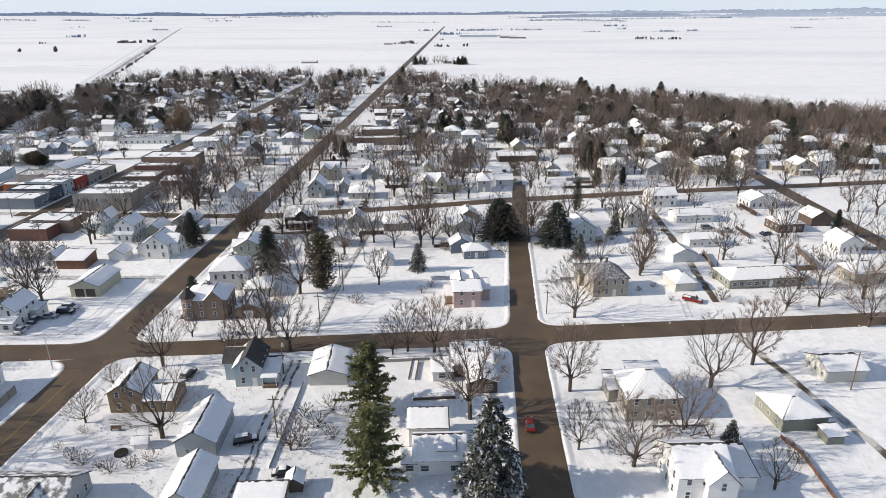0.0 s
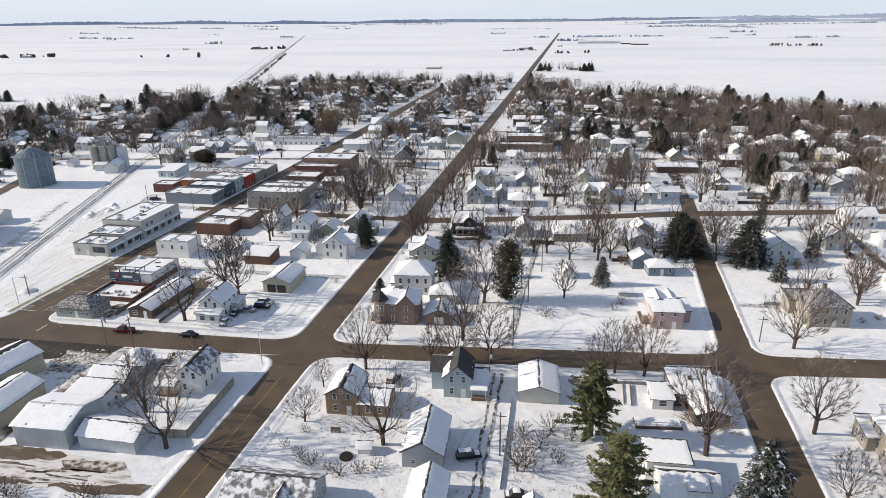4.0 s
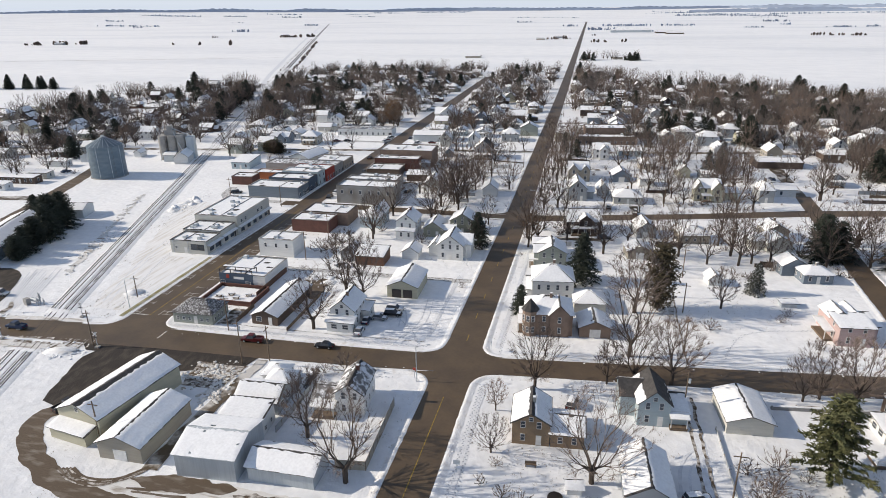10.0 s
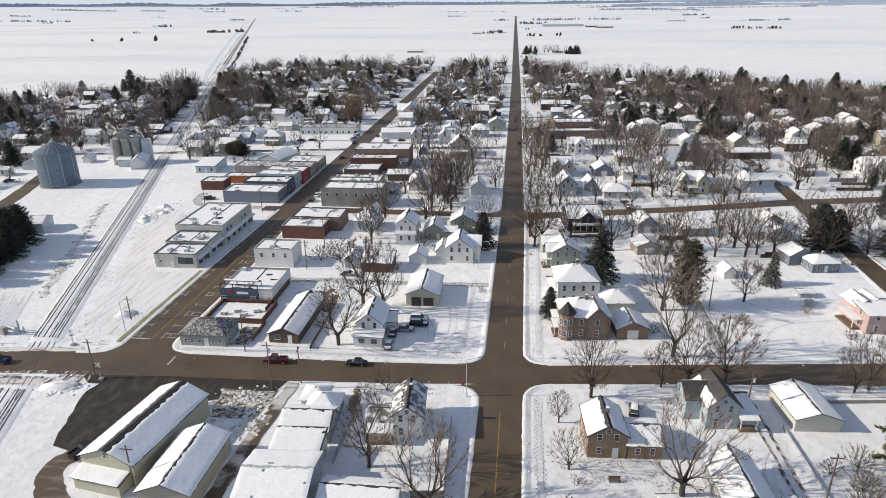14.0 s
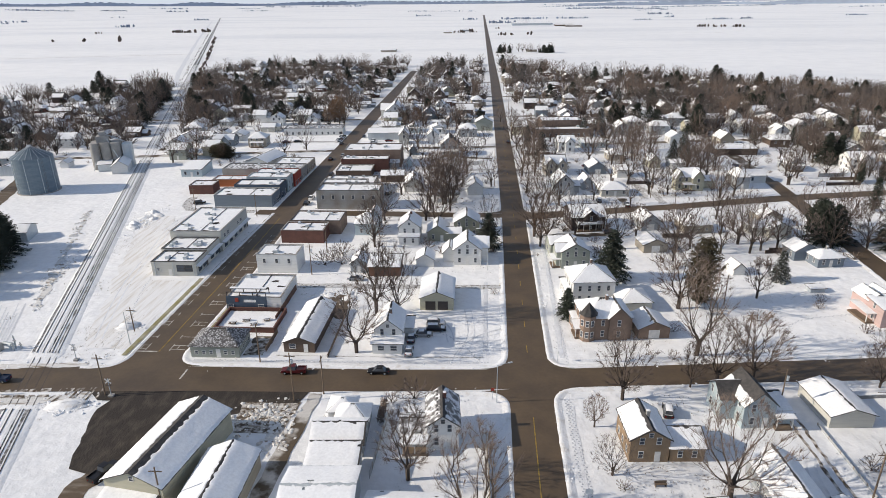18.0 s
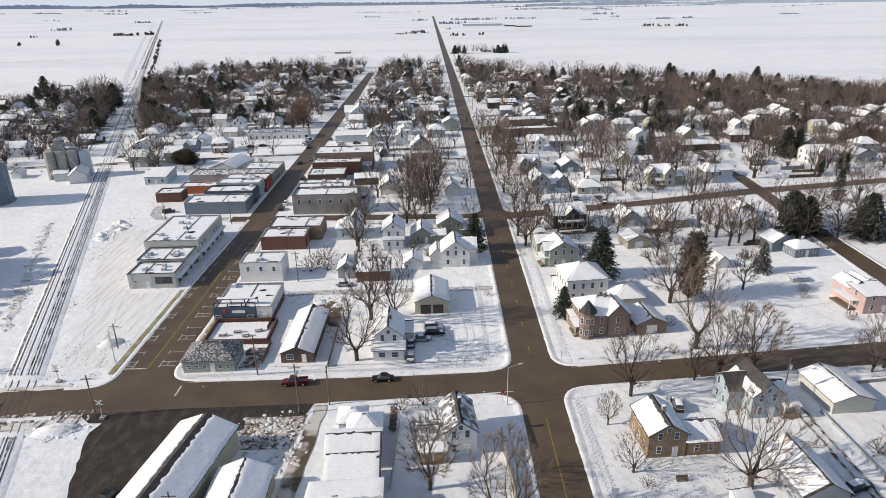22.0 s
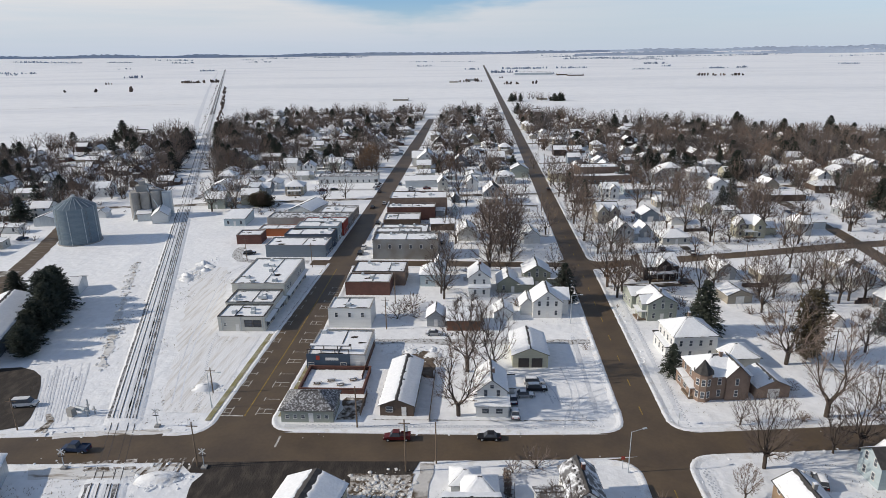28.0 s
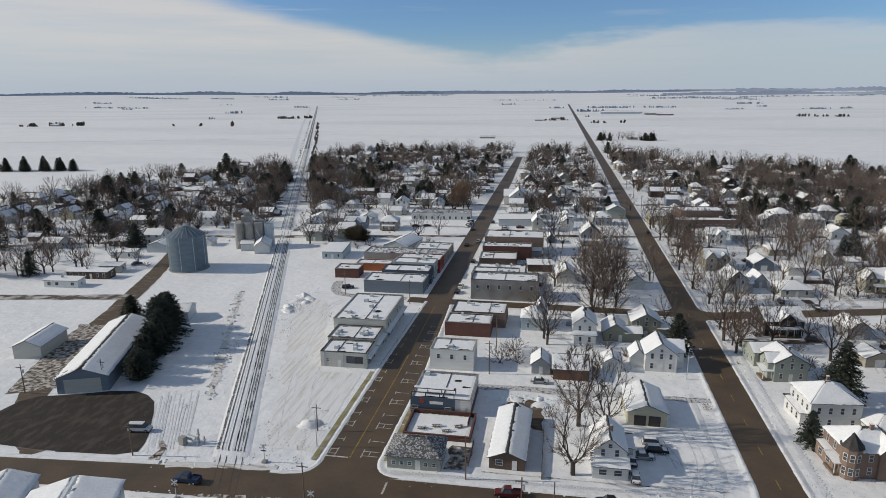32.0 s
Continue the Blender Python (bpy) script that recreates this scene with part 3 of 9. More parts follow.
structure("dirt_lot", ribbon([(-25.4, -52.8), (-16, -51.2), (-6.6, -49.6)], [(-24.6, -53.4), (-16, -53.6), (-7.4, -52.6)], 0.008, 0.8, 0.4), DIRT, "dirt drive joining the highway", "ground")
rs_ = random.Random(77)
for k in range(26):
    x0, y0 = rs_.uniform(-47, -20), rs_.uniform(-53.4, -48.6)
    L = rs_.uniform(3, 10)
    structure("tyre_track", band([(x0, y0), (x0 + L * 0.5, y0 + rs_.uniform(-0.2, 0.35)), (x0 + L, y0 + rs_.uniform(-0.1, 0.9))], rs_.uniform(0.12, 0.5), 0.012 + 0.004 * (k % 5), 0.9, 0.12), DIRT if k % 3 else MUD, "muddy wheel streak in slush", "track")
for k in range(6):
    o = k * 0.62
    structure("tyre_track", band(smooth([(-62 + o, -47.0 + o * 0.2), (-57 + o * 0.5, -49.6 + o * 0.5), (-51.5 + o * 0.3, -49.9 + o * 0.6), (-47.5, -47.2 + o * 0.5), (-45.4, -43.6 + o * 0.3)]), 0.3 + 0.1 * (k % 3), 0.014 + 0.004 * k, 1.0, 0.1), DIRT if k % 2 else MUD, "brown wheel rut curving between the sheds", "track")
structure("dirt_lot", ribbon([(-84, -9.4), (-85.6, -13), (-83.8, -20), (-80.6, -30)], [(-46, -9), (-60, -14.5), (-68, -24), (-70, -33)], 0.012, 1.5, 0.35), GRAVEL, "dark wet gravel beside the yellow barn", "ground")
structure("dirt_lot", ribbon([(-91, -6.6), (-66, -5.4), (-44.6, -5.0)], [(-87, -10.2), (-66, -9.8), (-46, -9.4)], 0.022, 2.0, 0.25), GRAVEL, "dark wet gravel apron beside the street", "ground")
structure("dirt_lot", ribbon([(-57, -9), (-56, -19)], [(-45.5, -9), (-46.5, -19)], 0.015, 1.2, 0.5), MUD, "churned mud and snow beside an alley", "ground")
structure("alley", ribbon([(-44.5, -6), (-46.6, -27), (-47, -44)], [(-41.8, -6), (-43.4, -27), (-44, -44)], 0.055, 3, 0.3), SLUSH, "slushy alley between sheds", "road")
structure("alley", ribbon([(48.5, -2), (48.6, -30), (49, -75)], [(50.4, -2), (50.6, -30), (51.4, -75)], 0.0, 3, 0.4), TRACK, "snowy rutted alley through back yards", "road")
for o in (48.7, 50.2):
    structure("alley_rut", ribbon([(o - 0.25, -2), (o - 0.1, -30), (o + 0.45, -75)], [(o + 0.3, -2), (o + 0.45, -30), (o + 1.0, -75)], 0.02, 0.9, 0.3), MUD, "dark wet wheel rut in an alley", "road")
    structure("alley_rut", ribbon([(o + 0.8, 10), (o + 2.0, 50), (o + 5.3, 110)], [(o + 1.2, 10), (o + 2.4, 50), (o + 5.7, 110)], 0.02, 1.1, 0.2), MUD, "dark wheel rut in a snowy alley", "road")
structure("alley", ribbon([(49.5, 10), (50.6, 50), (54, 110)], [(50.5, 10), (52, 50), (55.4, 110)], 0.04, 2, 0.3), PATH_ROWS, "trodden alley with tyre ruts", "road")
structure("alley", ribbon([(158, 12.6), (164, -20), (172, -60)], [(160, 12.8), (166, -20), (174.6, -60)], 0.04, 3, 0.3), SLUSH, "wet alley along back gardens", "road")
structure("alley", ribbon([(160, 32), (163, 70), (166, 130)], [(162, 32), (165.4, 70), (169, 130)], 0.04, 3, 0.3), SLUSH, "snowy alley with dark ruts", "road")
structure("alley", ribbon([(-75, 47.5), (-40, 47.5), (-3, 48.5)], [(-75, 44.6), (-40, 44.8), (-3, 45.8)], 0.03, 3, 0.4), PATH_ROWS, "snow covered alley behind shops", "road")

# ---- buildings ----
def window_mesh(w, h, trim, name):
    f = Shape()
    for x0, z0, x1, z1 in ((-w / 2 - 0.07, -0.09, w / 2 + 0.07, 0), (-w / 2 - 0.07, h, w / 2 + 0.07, h + 0.08), (-w / 2 - 0.07, 0, -w / 2, h), (w / 2, 0, w / 2 + 0.07, h), (-w / 2, h / 2 - 0.03, w / 2, h / 2 + 0.03)):
        f.box(x0, -0.07, z0, x1, 0.02, z1)
    return f.mesh(name, trim)


def pane_mesh(w, h):
    return Shape().box(-w / 2, -0.03, 0, w / 2, 0.0, h).mesh("pane", GLASS)


WINDOWS = {k: (window_mesh(w, h, t, "window_frame"), pane_mesh(w, h)) for k, (w, h, t) in {
    "tall": (0.72, 1.45, TRIM), "wide": (1.4, 1.15, TRIM), "dark": (0.75, 1.3, TRIM), "shop": (2.2, 1.9, DARKTRIM), "small": (0.7, 0.8, TRIM)}.items()}
DOORS = {"white": Shape().box(-0.5, -0.06, 0, 0.5, 0.01, 2.1).mesh("door", TRIM), "dark": Shape().box(-0.5, -0.06, 0, 0.5, 0.01, 2.1).mesh("door", DARKTRIM),
         "garage": Shape().box(-1.3, -0.06, 0, 1.3, 0.01, 2.2).box(-1.25, -0.075, 0.55, 1.25, -0.06, 0.6).box(-1.25, -0.075, 1.1, 1.25, -0.06, 1.15).box(-1.25, -0.075, 1.65, 1.25, -0.06, 1.7).mesh("garage_door", TRIM),
         "olive": Shape().box(-1.15, -0.06, 0, 1.15, 0.01, 2.3).box(-1.3, -0.1, 0, -1.15, 0.01, 2.45).box(1.15, -0.1, 0, 1.3, 0.01, 2.45).box(-1.15, -0.1, 2.3, 1.15, 0.01, 2.45).mesh("garage_door", DARKTRIM),
         "big": Shape().box(-1.8, -0.06, 0, 1.8, 0.01, 3.2).mesh("garage_door", DARKTRIM)}


def place(parent, side, u, z, w, d, mesh, name, cx=0.0, cy=0.0):
    """Hangs a mesh on the south, east, west or north face of a block, u metres from its middle."""
    m = {"s": pose(cx + u, cy - d / 2, z), "e": pose(cx + w / 2, cy + u, z, 0, 0, 90), "w": pose(cx - w / 2, cy - u, z, 0, 0, -90), "n": pose(cx - u, cy + d / 2, z, 0, 0, 180)}[side]
    return part(name, mesh, None, parent, at=m)


def flat_window(w, h):
    """A window for houses far from the camera: frame and glass in one mesh."""
    s = Shape().box(-w / 2 - 0.1, -0.05, -0.1, w / 2 + 0.1, 0.02, h + 0.1).box(-w / 2, -0.06, 0, w / 2, -0.05, h)
    me = s.mesh("window", TRIM)
    me.materials.append(GLASS)
    for p in list(me.polygons)[6:]:
        p.material_index = 1
    return me


FLAT = flat_window(0.9, 1.5)
FAR_HOUSE = [False]


def window(parent, side, u, z, w, d, kind="tall", cx=0.0, cy=0.0):
    if FAR_HOUSE[0] or parent.matrix_basis.translation.y > 108:
        place(parent, side, u, z, w, d, FLAT, "window", cx, cy)
        return
    f, p = WINDOWS[kind]
    ob = place(parent, side, u, z, w, d, f, "window", cx, cy)
    part("pane", p, None, ob)


def slopes(w, d, h, rh, roof, o=0.4):
    """The faces of a roof over a block, each from eave to ridge, and the gable outlines."""
    x, y, e = w / 2 + o, d / 2 + o, h - o * rh / (max(0.5, w / 2) if roof in ("y", "hip") else max(0.5, d / 2))
    t = h + rh
    if roof == "y":
        return [[(-x, y, e), (-x, -y, e), (0, -y, t), (0, y, t)], [(x, -y, e), (x, y, e), (0, y, t), (0, -y, t)]]
    if roof == "x":
        return [[(-x, -y, e), (x, -y, e), (x, 0, t), (-x, 0, t)], [(x, y, e), (-x, y, e), (-x, 0, t), (x, 0, t)]]
    if roof == "shed":
        return [[(-x, -y, h - 0.1), (x, -y, h - 0.1), (x, y, h + rh), (-x, y, h + rh)]]
    r = max(0.0, (w - d) / 2)
    q = max(0.0, (d - w) / 2)
    e = h - 0.25
    a, b = (-r, -q, t), (r, q, t)
    if w >= d:
        return [[(-x, -y, e), (x, -y, e), b, a], [(x, y, e), (-x, y, e), a, b], [(-x, y, e), (-x, -y, e), a], [(x, -y, e), (x, y, e), b]]
    return [[(-x, y, e), (-x, -y, e), a, b], [(x, -y, e), (x, y, e), b, a], [(-x, -y, e), (x, -y, e), a], [(x, y, e), (-x, y, e), b]]


def snow_sheet(s, face, rnd, cover=(0.03, 0.03, 0.97, 0.93), thick=0.13, fine=1.1, worn=None):
    """Snow lying on one roof face, with an uneven edge and worn through in places near ridge and eave."""
    a, b, c = (Vector(p) for p in face[:3])
    d = Vector(face[3]) if len(face) > 3 else c
    nrm = (b - a).cross(c - a).normalized()
    nu, nv = max(3, int((b - a).length / fine)), max(3, int((d - a).length / fine))
    i, off = len(s.v), rnd.uniform(0, 90)
    if worn is None:
        worn = rnd.choice((-0.7, -0.4, -0.2, -0.05)) if len(face) > 3 and fine < 1 and cover[3] < 0.999 else -9.0
    for k in range(nv + 1):
        for j in range(nu + 1):
            edge = j in (0, nu) or k in (0, nv)
            u = cover[0] + (cover[2] - cover[0]) * (j + (0 if edge else rnd.uniform(-0.3, 0.3))) / nu
            v = cover[1] + (cover[3] - cover[1]) * (k + (0 if edge else rnd.uniform(-0.3, 0.3))) / nv
            if k == nv:
                v -= rnd.uniform(0, 0.075)
            if k == 0:
                v += rnd.uniform(0, 0.025)
            p = (a.lerp(b, u)).lerp(d.lerp(c, u), v)
            s.v.append(tuple(p + nrm * (0.015 if edge else thick * rnd.uniform(0.75, 1.2))))
    for k in range(nv):
        for j in range(nu):
            f = (k + 0.5) / nv
            high = max(0.0, f - 0.78) * 1.6 + max(0.0, 0.1 - f) * 1.6
            if noise.noise((j * fine * 0.55 + off, k * fine * 0.8, off)) + high + worn > 0.62:
                continue
            q = i + k * (nu + 1) + j
            s.f.append((q, q + 1, q + nu + 2, q + nu + 1))


def block(parent, w, d, h, rh, roof, wall, rnd, cx=0.0, cy=0.0, z=0.0, bare=(), melt=False, cover=None, roofmat=None, o=0.4):
    """Walls, roof and the snow on it: one block of a building. bare: the faces that have lost their snow."""
    at = pose(cx, cy, z)
    s = Shape()
    x, y = w / 2, d / 2
    base = -0.3
    ring = [(-x, -y), (x, -y), (x, y), (-x, y)]
    s.box(-x, -y, base, x, y, h)
    if roof == "y":
        s.quad((-x, -y, h), (x, -y, h), (0, -y, h + rh)).quad((x, y, h), (-x, y, h), (0, y, h + rh))
    if roof == "x":
        s.quad((x, -y, h), (x, y, h), (x, 0, h + rh)).quad((-x, y, h), (-x, -y, h), (-x, 0, h + rh))
    if roof == "shed":
        s.quad((x, -y, h), (x, y, h), (x, y, h + rh)).quad((-x, y, h), (-x, -y, h), (-x, y, h + rh)).quad((x, y, h), (-x, y, h), (-x, y, h + rh), (x, y, h + rh))
    part("wall", s, wall, parent, at=at)
    faces = slopes(w, d, h, rh, roof, o)
    r, sn = Shape(), Shape()
    for k, f in enumerate(faces):
        r.slab([(p[0], p[1], p[2] + 0.14) for p in f], 0.14)
        if k not in bare:
            snow_sheet(sn, [(p[0], p[1], p[2] + 0.14) for p in f], rnd, cover or ((-0.004, -0.01, 1.004, 0.985) if k % 2 else (-0.004, -0.01, rnd.choice((1.004, 1.004, 0.97)), rnd.choice((0.99, 0.985, 0.985, 0.95)))), fine=1.1 if FAR_HOUSE[0] or parent.matrix_basis.translation.y > 108 else 0.5)
    ob = part("roof", r, roofmat or SHINGLE, parent, at=at)
    if sn.v:
        part("roof_snow", sn, (PEPPER if melt == "thin" else MELT) if melt else ROOF_SNOW, ob, smooth=True)
    return ob


def rows_of_windows(parent, w, d, h, wall_sides, rnd, kind="tall", cx=0.0, cy=0.0, door=None, step=2.3):
    floors = [0.9] if h < 4.4 else [0.9, 3.7]
    for side in wall_sides:
        run = w if side in "sn" else d
        n = max(1, int((run - 0.8) / step))
        for fl in floors:
            for k in range(n):
                u = (k - (n - 1) / 2) * (run - 1.0) / n
                if door and side == "s" and fl == floors[0] and k == n // 2:
                    place(parent, "s", u, 0.05, w, d, DOORS[door], "door", cx, cy)
                elif kind == "tall" and h < 2.9:
                    window(parent, side, u, fl, w, d, "wide" if run > 6 else "small", cx, cy)
                else:
                    window(parent, side, u, fl, w, d, kind, cx, cy)


def house(label, x, y, w, d, h, rh, roof, wall, rot=5.0, name="house", category="house", wings=(), bare=(), melt=False, sides="sew", kind="tall", door="white", chimney=True, porch=None, seed=None, group="", roofmat=None, cover=None, garage_door=0, step=2.3, tower=None, doors="garage"):
    """A building whose south-west corner stands at x, y. wings: (cx, cy, w, d, h, rh, roof) from its middle."""
    rnd = random.Random(int(abs(x) * 7 + abs(y) * 13))
    c, s_ = math.cos(radians(rot)), math.sin(radians(rot))
    at = pose(x + c * w / 2 - s_ * d / 2, y + s_ * w / 2 + c * d / 2, 0, 0, 0, rot)
    t = thing(name, label, category, at, group)
    block(t, w, d, h, rh, roof, wall, rnd, bare=bare, melt=melt, roofmat=roofmat, cover=cover)
    if sides:
        rows_of_windows(t, w, d, h, sides if not garage_door else sides.replace("s", ""), rnd, kind, door=door, step=step)
    for k in range(garage_door):
        place(t, "s", (k - (garage_door - 1) / 2) * 3.2, 0.02, w, d, DOORS[doors], "garage_door")
    if roof == "y" and h > 4.4:
        window(t, "s", 0, h + rh * 0.2, w, d, "small")
    for q in wings:
        cx, cy, ww, dd, hh, rr, rf = q[:7]
        block(t, ww, dd, hh, rr, rf, q[7] if len(q) > 7 else wall, rnd, cx, cy, bare=bare if len(q) < 9 else q[8], melt=melt, roofmat=roofmat)
        if sides and hh > 2:
            if cy - dd / 2 < -d / 2 + 0.2:
                rows_of_windows(t, ww, dd, hh, "s", rnd, kind, cx, cy)
            if cx + ww / 2 > w / 2:
                rows_of_windows(t, ww, dd, hh, "e", rnd, kind, cx, cy)
            if cx - ww / 2 < -w / 2:
                rows_of_windows(t, ww, dd, hh, "w", rnd, kind, cx, cy)
    if tower:
        tx, ty, tr, th, tc_ = tower
        part("turret", Shape().tube((tx, ty, -0.3), (tx, ty, th), tr, tr, 8), wall, t)
        rf = part("turret_roof", Shape().tube((tx, ty, th), (tx, ty, th + tc_), tr + 0.35, 0.05, 8), SHINGLE, t)
        part("snow_cap", Shape().tube((tx - 0.25, ty + 0.2, th + 0.35), (tx - 0.1, ty + 0.1, th + tc_ - 0.5), tr * 0.85, 0.3, 8), ROOF_SNOW, rf)
        for a in (-60, -20, 20):
            for zz in (1.0, 3.9):
                m = pose(tx, ty, zz, 0, 0, a) @ pose(0, -tr * 0.94, 0)
                f, p = WINDOWS["tall"]
                part("pane", p, None, part("window", f, None, t, at=m))
    if porch:
        px, py, pw, pd = porch
        s = Shape().box(px - pw / 2, py - pd / 2, 0, px + pw / 2, py + pd / 2, 0.45)
        part("porch_floor", s, WOOD, t)
        for k in range(max(2, int(pw / 2) + 1)):
            u = px - pw / 2 + 0.15 + k * (pw - 0.3) / max(1, int(pw / 2))
            part("porch_post", Shape().box(u - 0.08, py - pd / 2 + 0.05, 0.45, u + 0.08, py - pd / 2 + 0.2, 2.75), TRIM, t)
        r = part("porch_roof", Shape().slab([(px - pw / 2 - 0.25, py - pd / 2 - 0.3, 2.8), (px + pw / 2 + 0.25, py - pd / 2 - 0.3, 2.8), (px + pw / 2 + 0.25, py + pd / 2, 3.3), (px - pw / 2 - 0.25, py + pd / 2, 3.3)], 0.12), TRIM, t)
        sn = Shape()
        snow_sheet(sn, [(px - pw / 2 - 0.25, py - pd / 2 - 0.3, 2.8), (px + pw / 2 + 0.25, py - pd / 2 - 0.3, 2.8), (px + pw / 2 + 0.25, py + pd / 2, 3.3), (px - pw / 2 - 0.25, py + pd / 2, 3.3)], rnd)
        part("roof_snow", sn, ROOF_SNOW, r, smooth=True)
    if chimney and rnd.random() < 0.55:
        u = rnd.uniform(-0.15, 0.15)
        cxx, cyy = (0.4, u * d) if roof in ("y", "hip") else (u * w, 0.4)
        ch = part("chimney", Shape().box(cxx - 0.3, cyy - 0.3, h, cxx + 0.3, cyy + 0.3, h + rh + 0.8).box(cxx - 0.36, cyy - 0.36, h + rh + 0.8, cxx + 0.36, cyy + 0.36, h + rh + 0.92), rnd.choice((REDBRICK, CONCRETE, BRICK)), t)
        part("snow_cap", Shape().box(cxx - 0.3, cyy - 0.3, h + rh + 0.92, cxx + 0.3, cyy + 0.3, h + rh + 1.02), ROOF_SNOW, ch)
    return t


def shop(label, x, y, w, d, h, wall, rot=0.0, front="e", units=4, shop_front=True, upper=0, para=0.32, name="shop_building", melt=False, side_windows=0, worn=None):
    """A flat-roofed building with a parapet; x, y is its south-west corner; front: the side on the street."""
    rnd = random.Random(int(abs(x) * 5 + abs(y) * 11))
    c, s_ = math.cos(radians(rot)), math.sin(radians(rot))
    t = thing(name, label, "building", pose(x + c * w / 2 - s_ * d / 2, y + s_ * w / 2 + c * d / 2, 0, 0, 0, rot))
    X, Y = w / 2, d / 2
    s = Shape().box(-X, -Y, -0.3, X, -Y + 0.3, h).box(-X, Y - 0.3, -0.3, X, Y, h).box(-X, -Y + 0.3, -0.3, -X + 0.3, Y - 0.3, h).box(X - 0.3, -Y + 0.3, -0.3, X, Y - 0.3, h)
    part("wall", s, wall, t)
    k = Shape()
    for a in ((-X - 0.06, -Y - 0.06, X + 0.06, -Y + 0.34), (-X - 0.06, Y - 0.34, X + 0.06, Y + 0.06), (-X - 0.06, -Y + 0.34, -X + 0.34, Y - 0.34), (X - 0.34, -Y + 0.34, X + 0.06, Y - 0.34)):
        k.box(a[0], a[1], h, a[2], a[3], h + 0.1)
    part("coping", k, REDBRICK if name == "tavern_terrace" else DARKTRIM if rnd.random() < 0.4 else OLDBRICK if rnd.random() < 0.6 else CONCRETE, t)
    r = part("roof", Shape().box(-X + 0.3, -Y + 0.3, h - para - 0.2, X - 0.3, Y - 0.3, h - para), SHINGLE, t)
    sn = Shape()
    snow_sheet(sn, [(-X + 0.32, -Y + 0.32, h - para + 0.01), (X - 0.32, -Y + 0.32, h - para + 0.01), (X - 0.32, Y - 0.32, h - para + 0.01), (-X + 0.32, Y - 0.32, h - para + 0.01)], rnd, (0, 0, 1, 1), 0.16, 0.45 if y < 108 else 1.0, rnd.uniform(-0.25, 0.12) if worn is None else worn)
    part("roof_snow", sn, (PEPPER if melt == "thin" else MELT) if melt else ROOF_SNOW, r, smooth=True)
    if y < 240 and name != "tavern_terrace":
        wet = Shape()
        zr = h - para + 0.2
        rp = random.Random(int(abs(x) * 3 + abs(y) * 17))
        for k in range(max(3, int(w * d / 34))):
            edge = k % 3 < 2
            px, py = rp.uniform(-X + 2.2, X - 2.2), (-Y + 0.9 if edge else rp.uniform(-Y + 1.4, Y - 1.4))
            a, b = rp.uniform(0.9, 2.4), rp.uniform(0.25, 0.7) if edge else rp.uniform(0.4, 1.1)
            ring = [(px + a * math.cos(q * 0.571) * rp.uniform(0.55, 1.2), py + b * math.sin(q * 0.571) * rp.uniform(0.5, 1.2), zr) for q in range(11)]
            wet.quad(*[(max(-X + 0.36, min(X - 0.36, u)), max(-Y + 0.36, min(Y - 0.36, v)), q) for u, v, q in ring])
        part("bare_roofing", wet, GRAVEL, r, "dark wet roofing melted free of snow")
        if w > 11:
            sx = rp.uniform(-0.2, 0.2) * w
            part("roof_seam", Shape().box(sx - 0.1, -Y + 0.36, zr - 0.2, sx + 0.1, Y - 0.36, zr + 0.1), DARKTRIM, r)
    for _ in range(units):
        ux, uy = rnd.uniform(-X + 1.5, X - 1.5), rnd.uniform(-Y + 1.5, Y - 1.5)
        a = rnd.uniform(0.4, 0.8)
        u = part("roof_unit", Shape().box(ux - a, uy - a, h - para, ux + a, uy + a, h - para + 0.9).box(ux - a * 0.7, uy - a * 0.7, h - para + 0.9, ux + a * 0.7, uy + a * 0.7, h - para + 1.0), METAL, t)
        part("snow_cap", Shape().box(ux - a * 0.6, uy - a * 0.6, h - para + 1.0, ux + a * 0.6, uy + a * 0.6, h - para + 1.1), ROOF_SNOW, u)
    run = d if front in "ew" else w
    if shop_front:
        n = max(1, int(run / 3.2))
        for k in range(n):
            u = (k - (n - 1) / 2) * run / n
            window(t, front, u, 0.6, w, d, "shop")
        place(t, front, run * 0.5 - 0.8, 0.05, w, d, DOORS["dark"], "door")
    for fl in range(upper):
        n = max(2, int(run / 2.8))
        for k in range(n):
            window(t, front, (k - (n - 1) / 2) * run / n, 3.6 + fl * 3, w, d, "tall")
    for k in range(side_windows):
        window(t, "s", (k - (side_windows - 1) / 2) * (w - 1) / side_windows, h * 0.55, w, d, "dark")
    return t


# south-west block
house("long pale-yellow barn with a snowy roof and dark ridge", -69.5, -37.0, 10.5, 20.5, 4.6, 2.2, "y", YELLOWW, -9, "barn", "barn", bare=(), cover=(0.0, 0.0, 1.0, 0.87), sides="", kind="small", door=None, chimney=False, wings=((-0.3, -11.4, 9.0, 3.0, 2.4, 0.6, "shed"),))
house("long tan metal shed with white snowy roof", -56.2, -42.9, 8.8, 15.0, 3.4, 1.8, "y", TAN, 0, "shed", "shed", sides="", chimney=False, garage_door=1, cover=(0, 0, 1, 0.995))
house("large pale corrugated metal warehouse with snowy roof", -39.6, -44.3, 11.0, 11.2, 4.6, 1.5, "x", METAL, 3, "warehouse", "warehouse", sides="", chimney=False, roofmat=METAL, cover=(0.0, 0.0, 1.0, 0.998))
house("broad white storage shed with a snowy low-pitched roof", -127.4, -37.1, 15.4, 22.0, 3.6, 2.0, "y", METAL, 22, "storage_shed", "shed", sides="", door=None, chimney=False, roofmat=METAL)
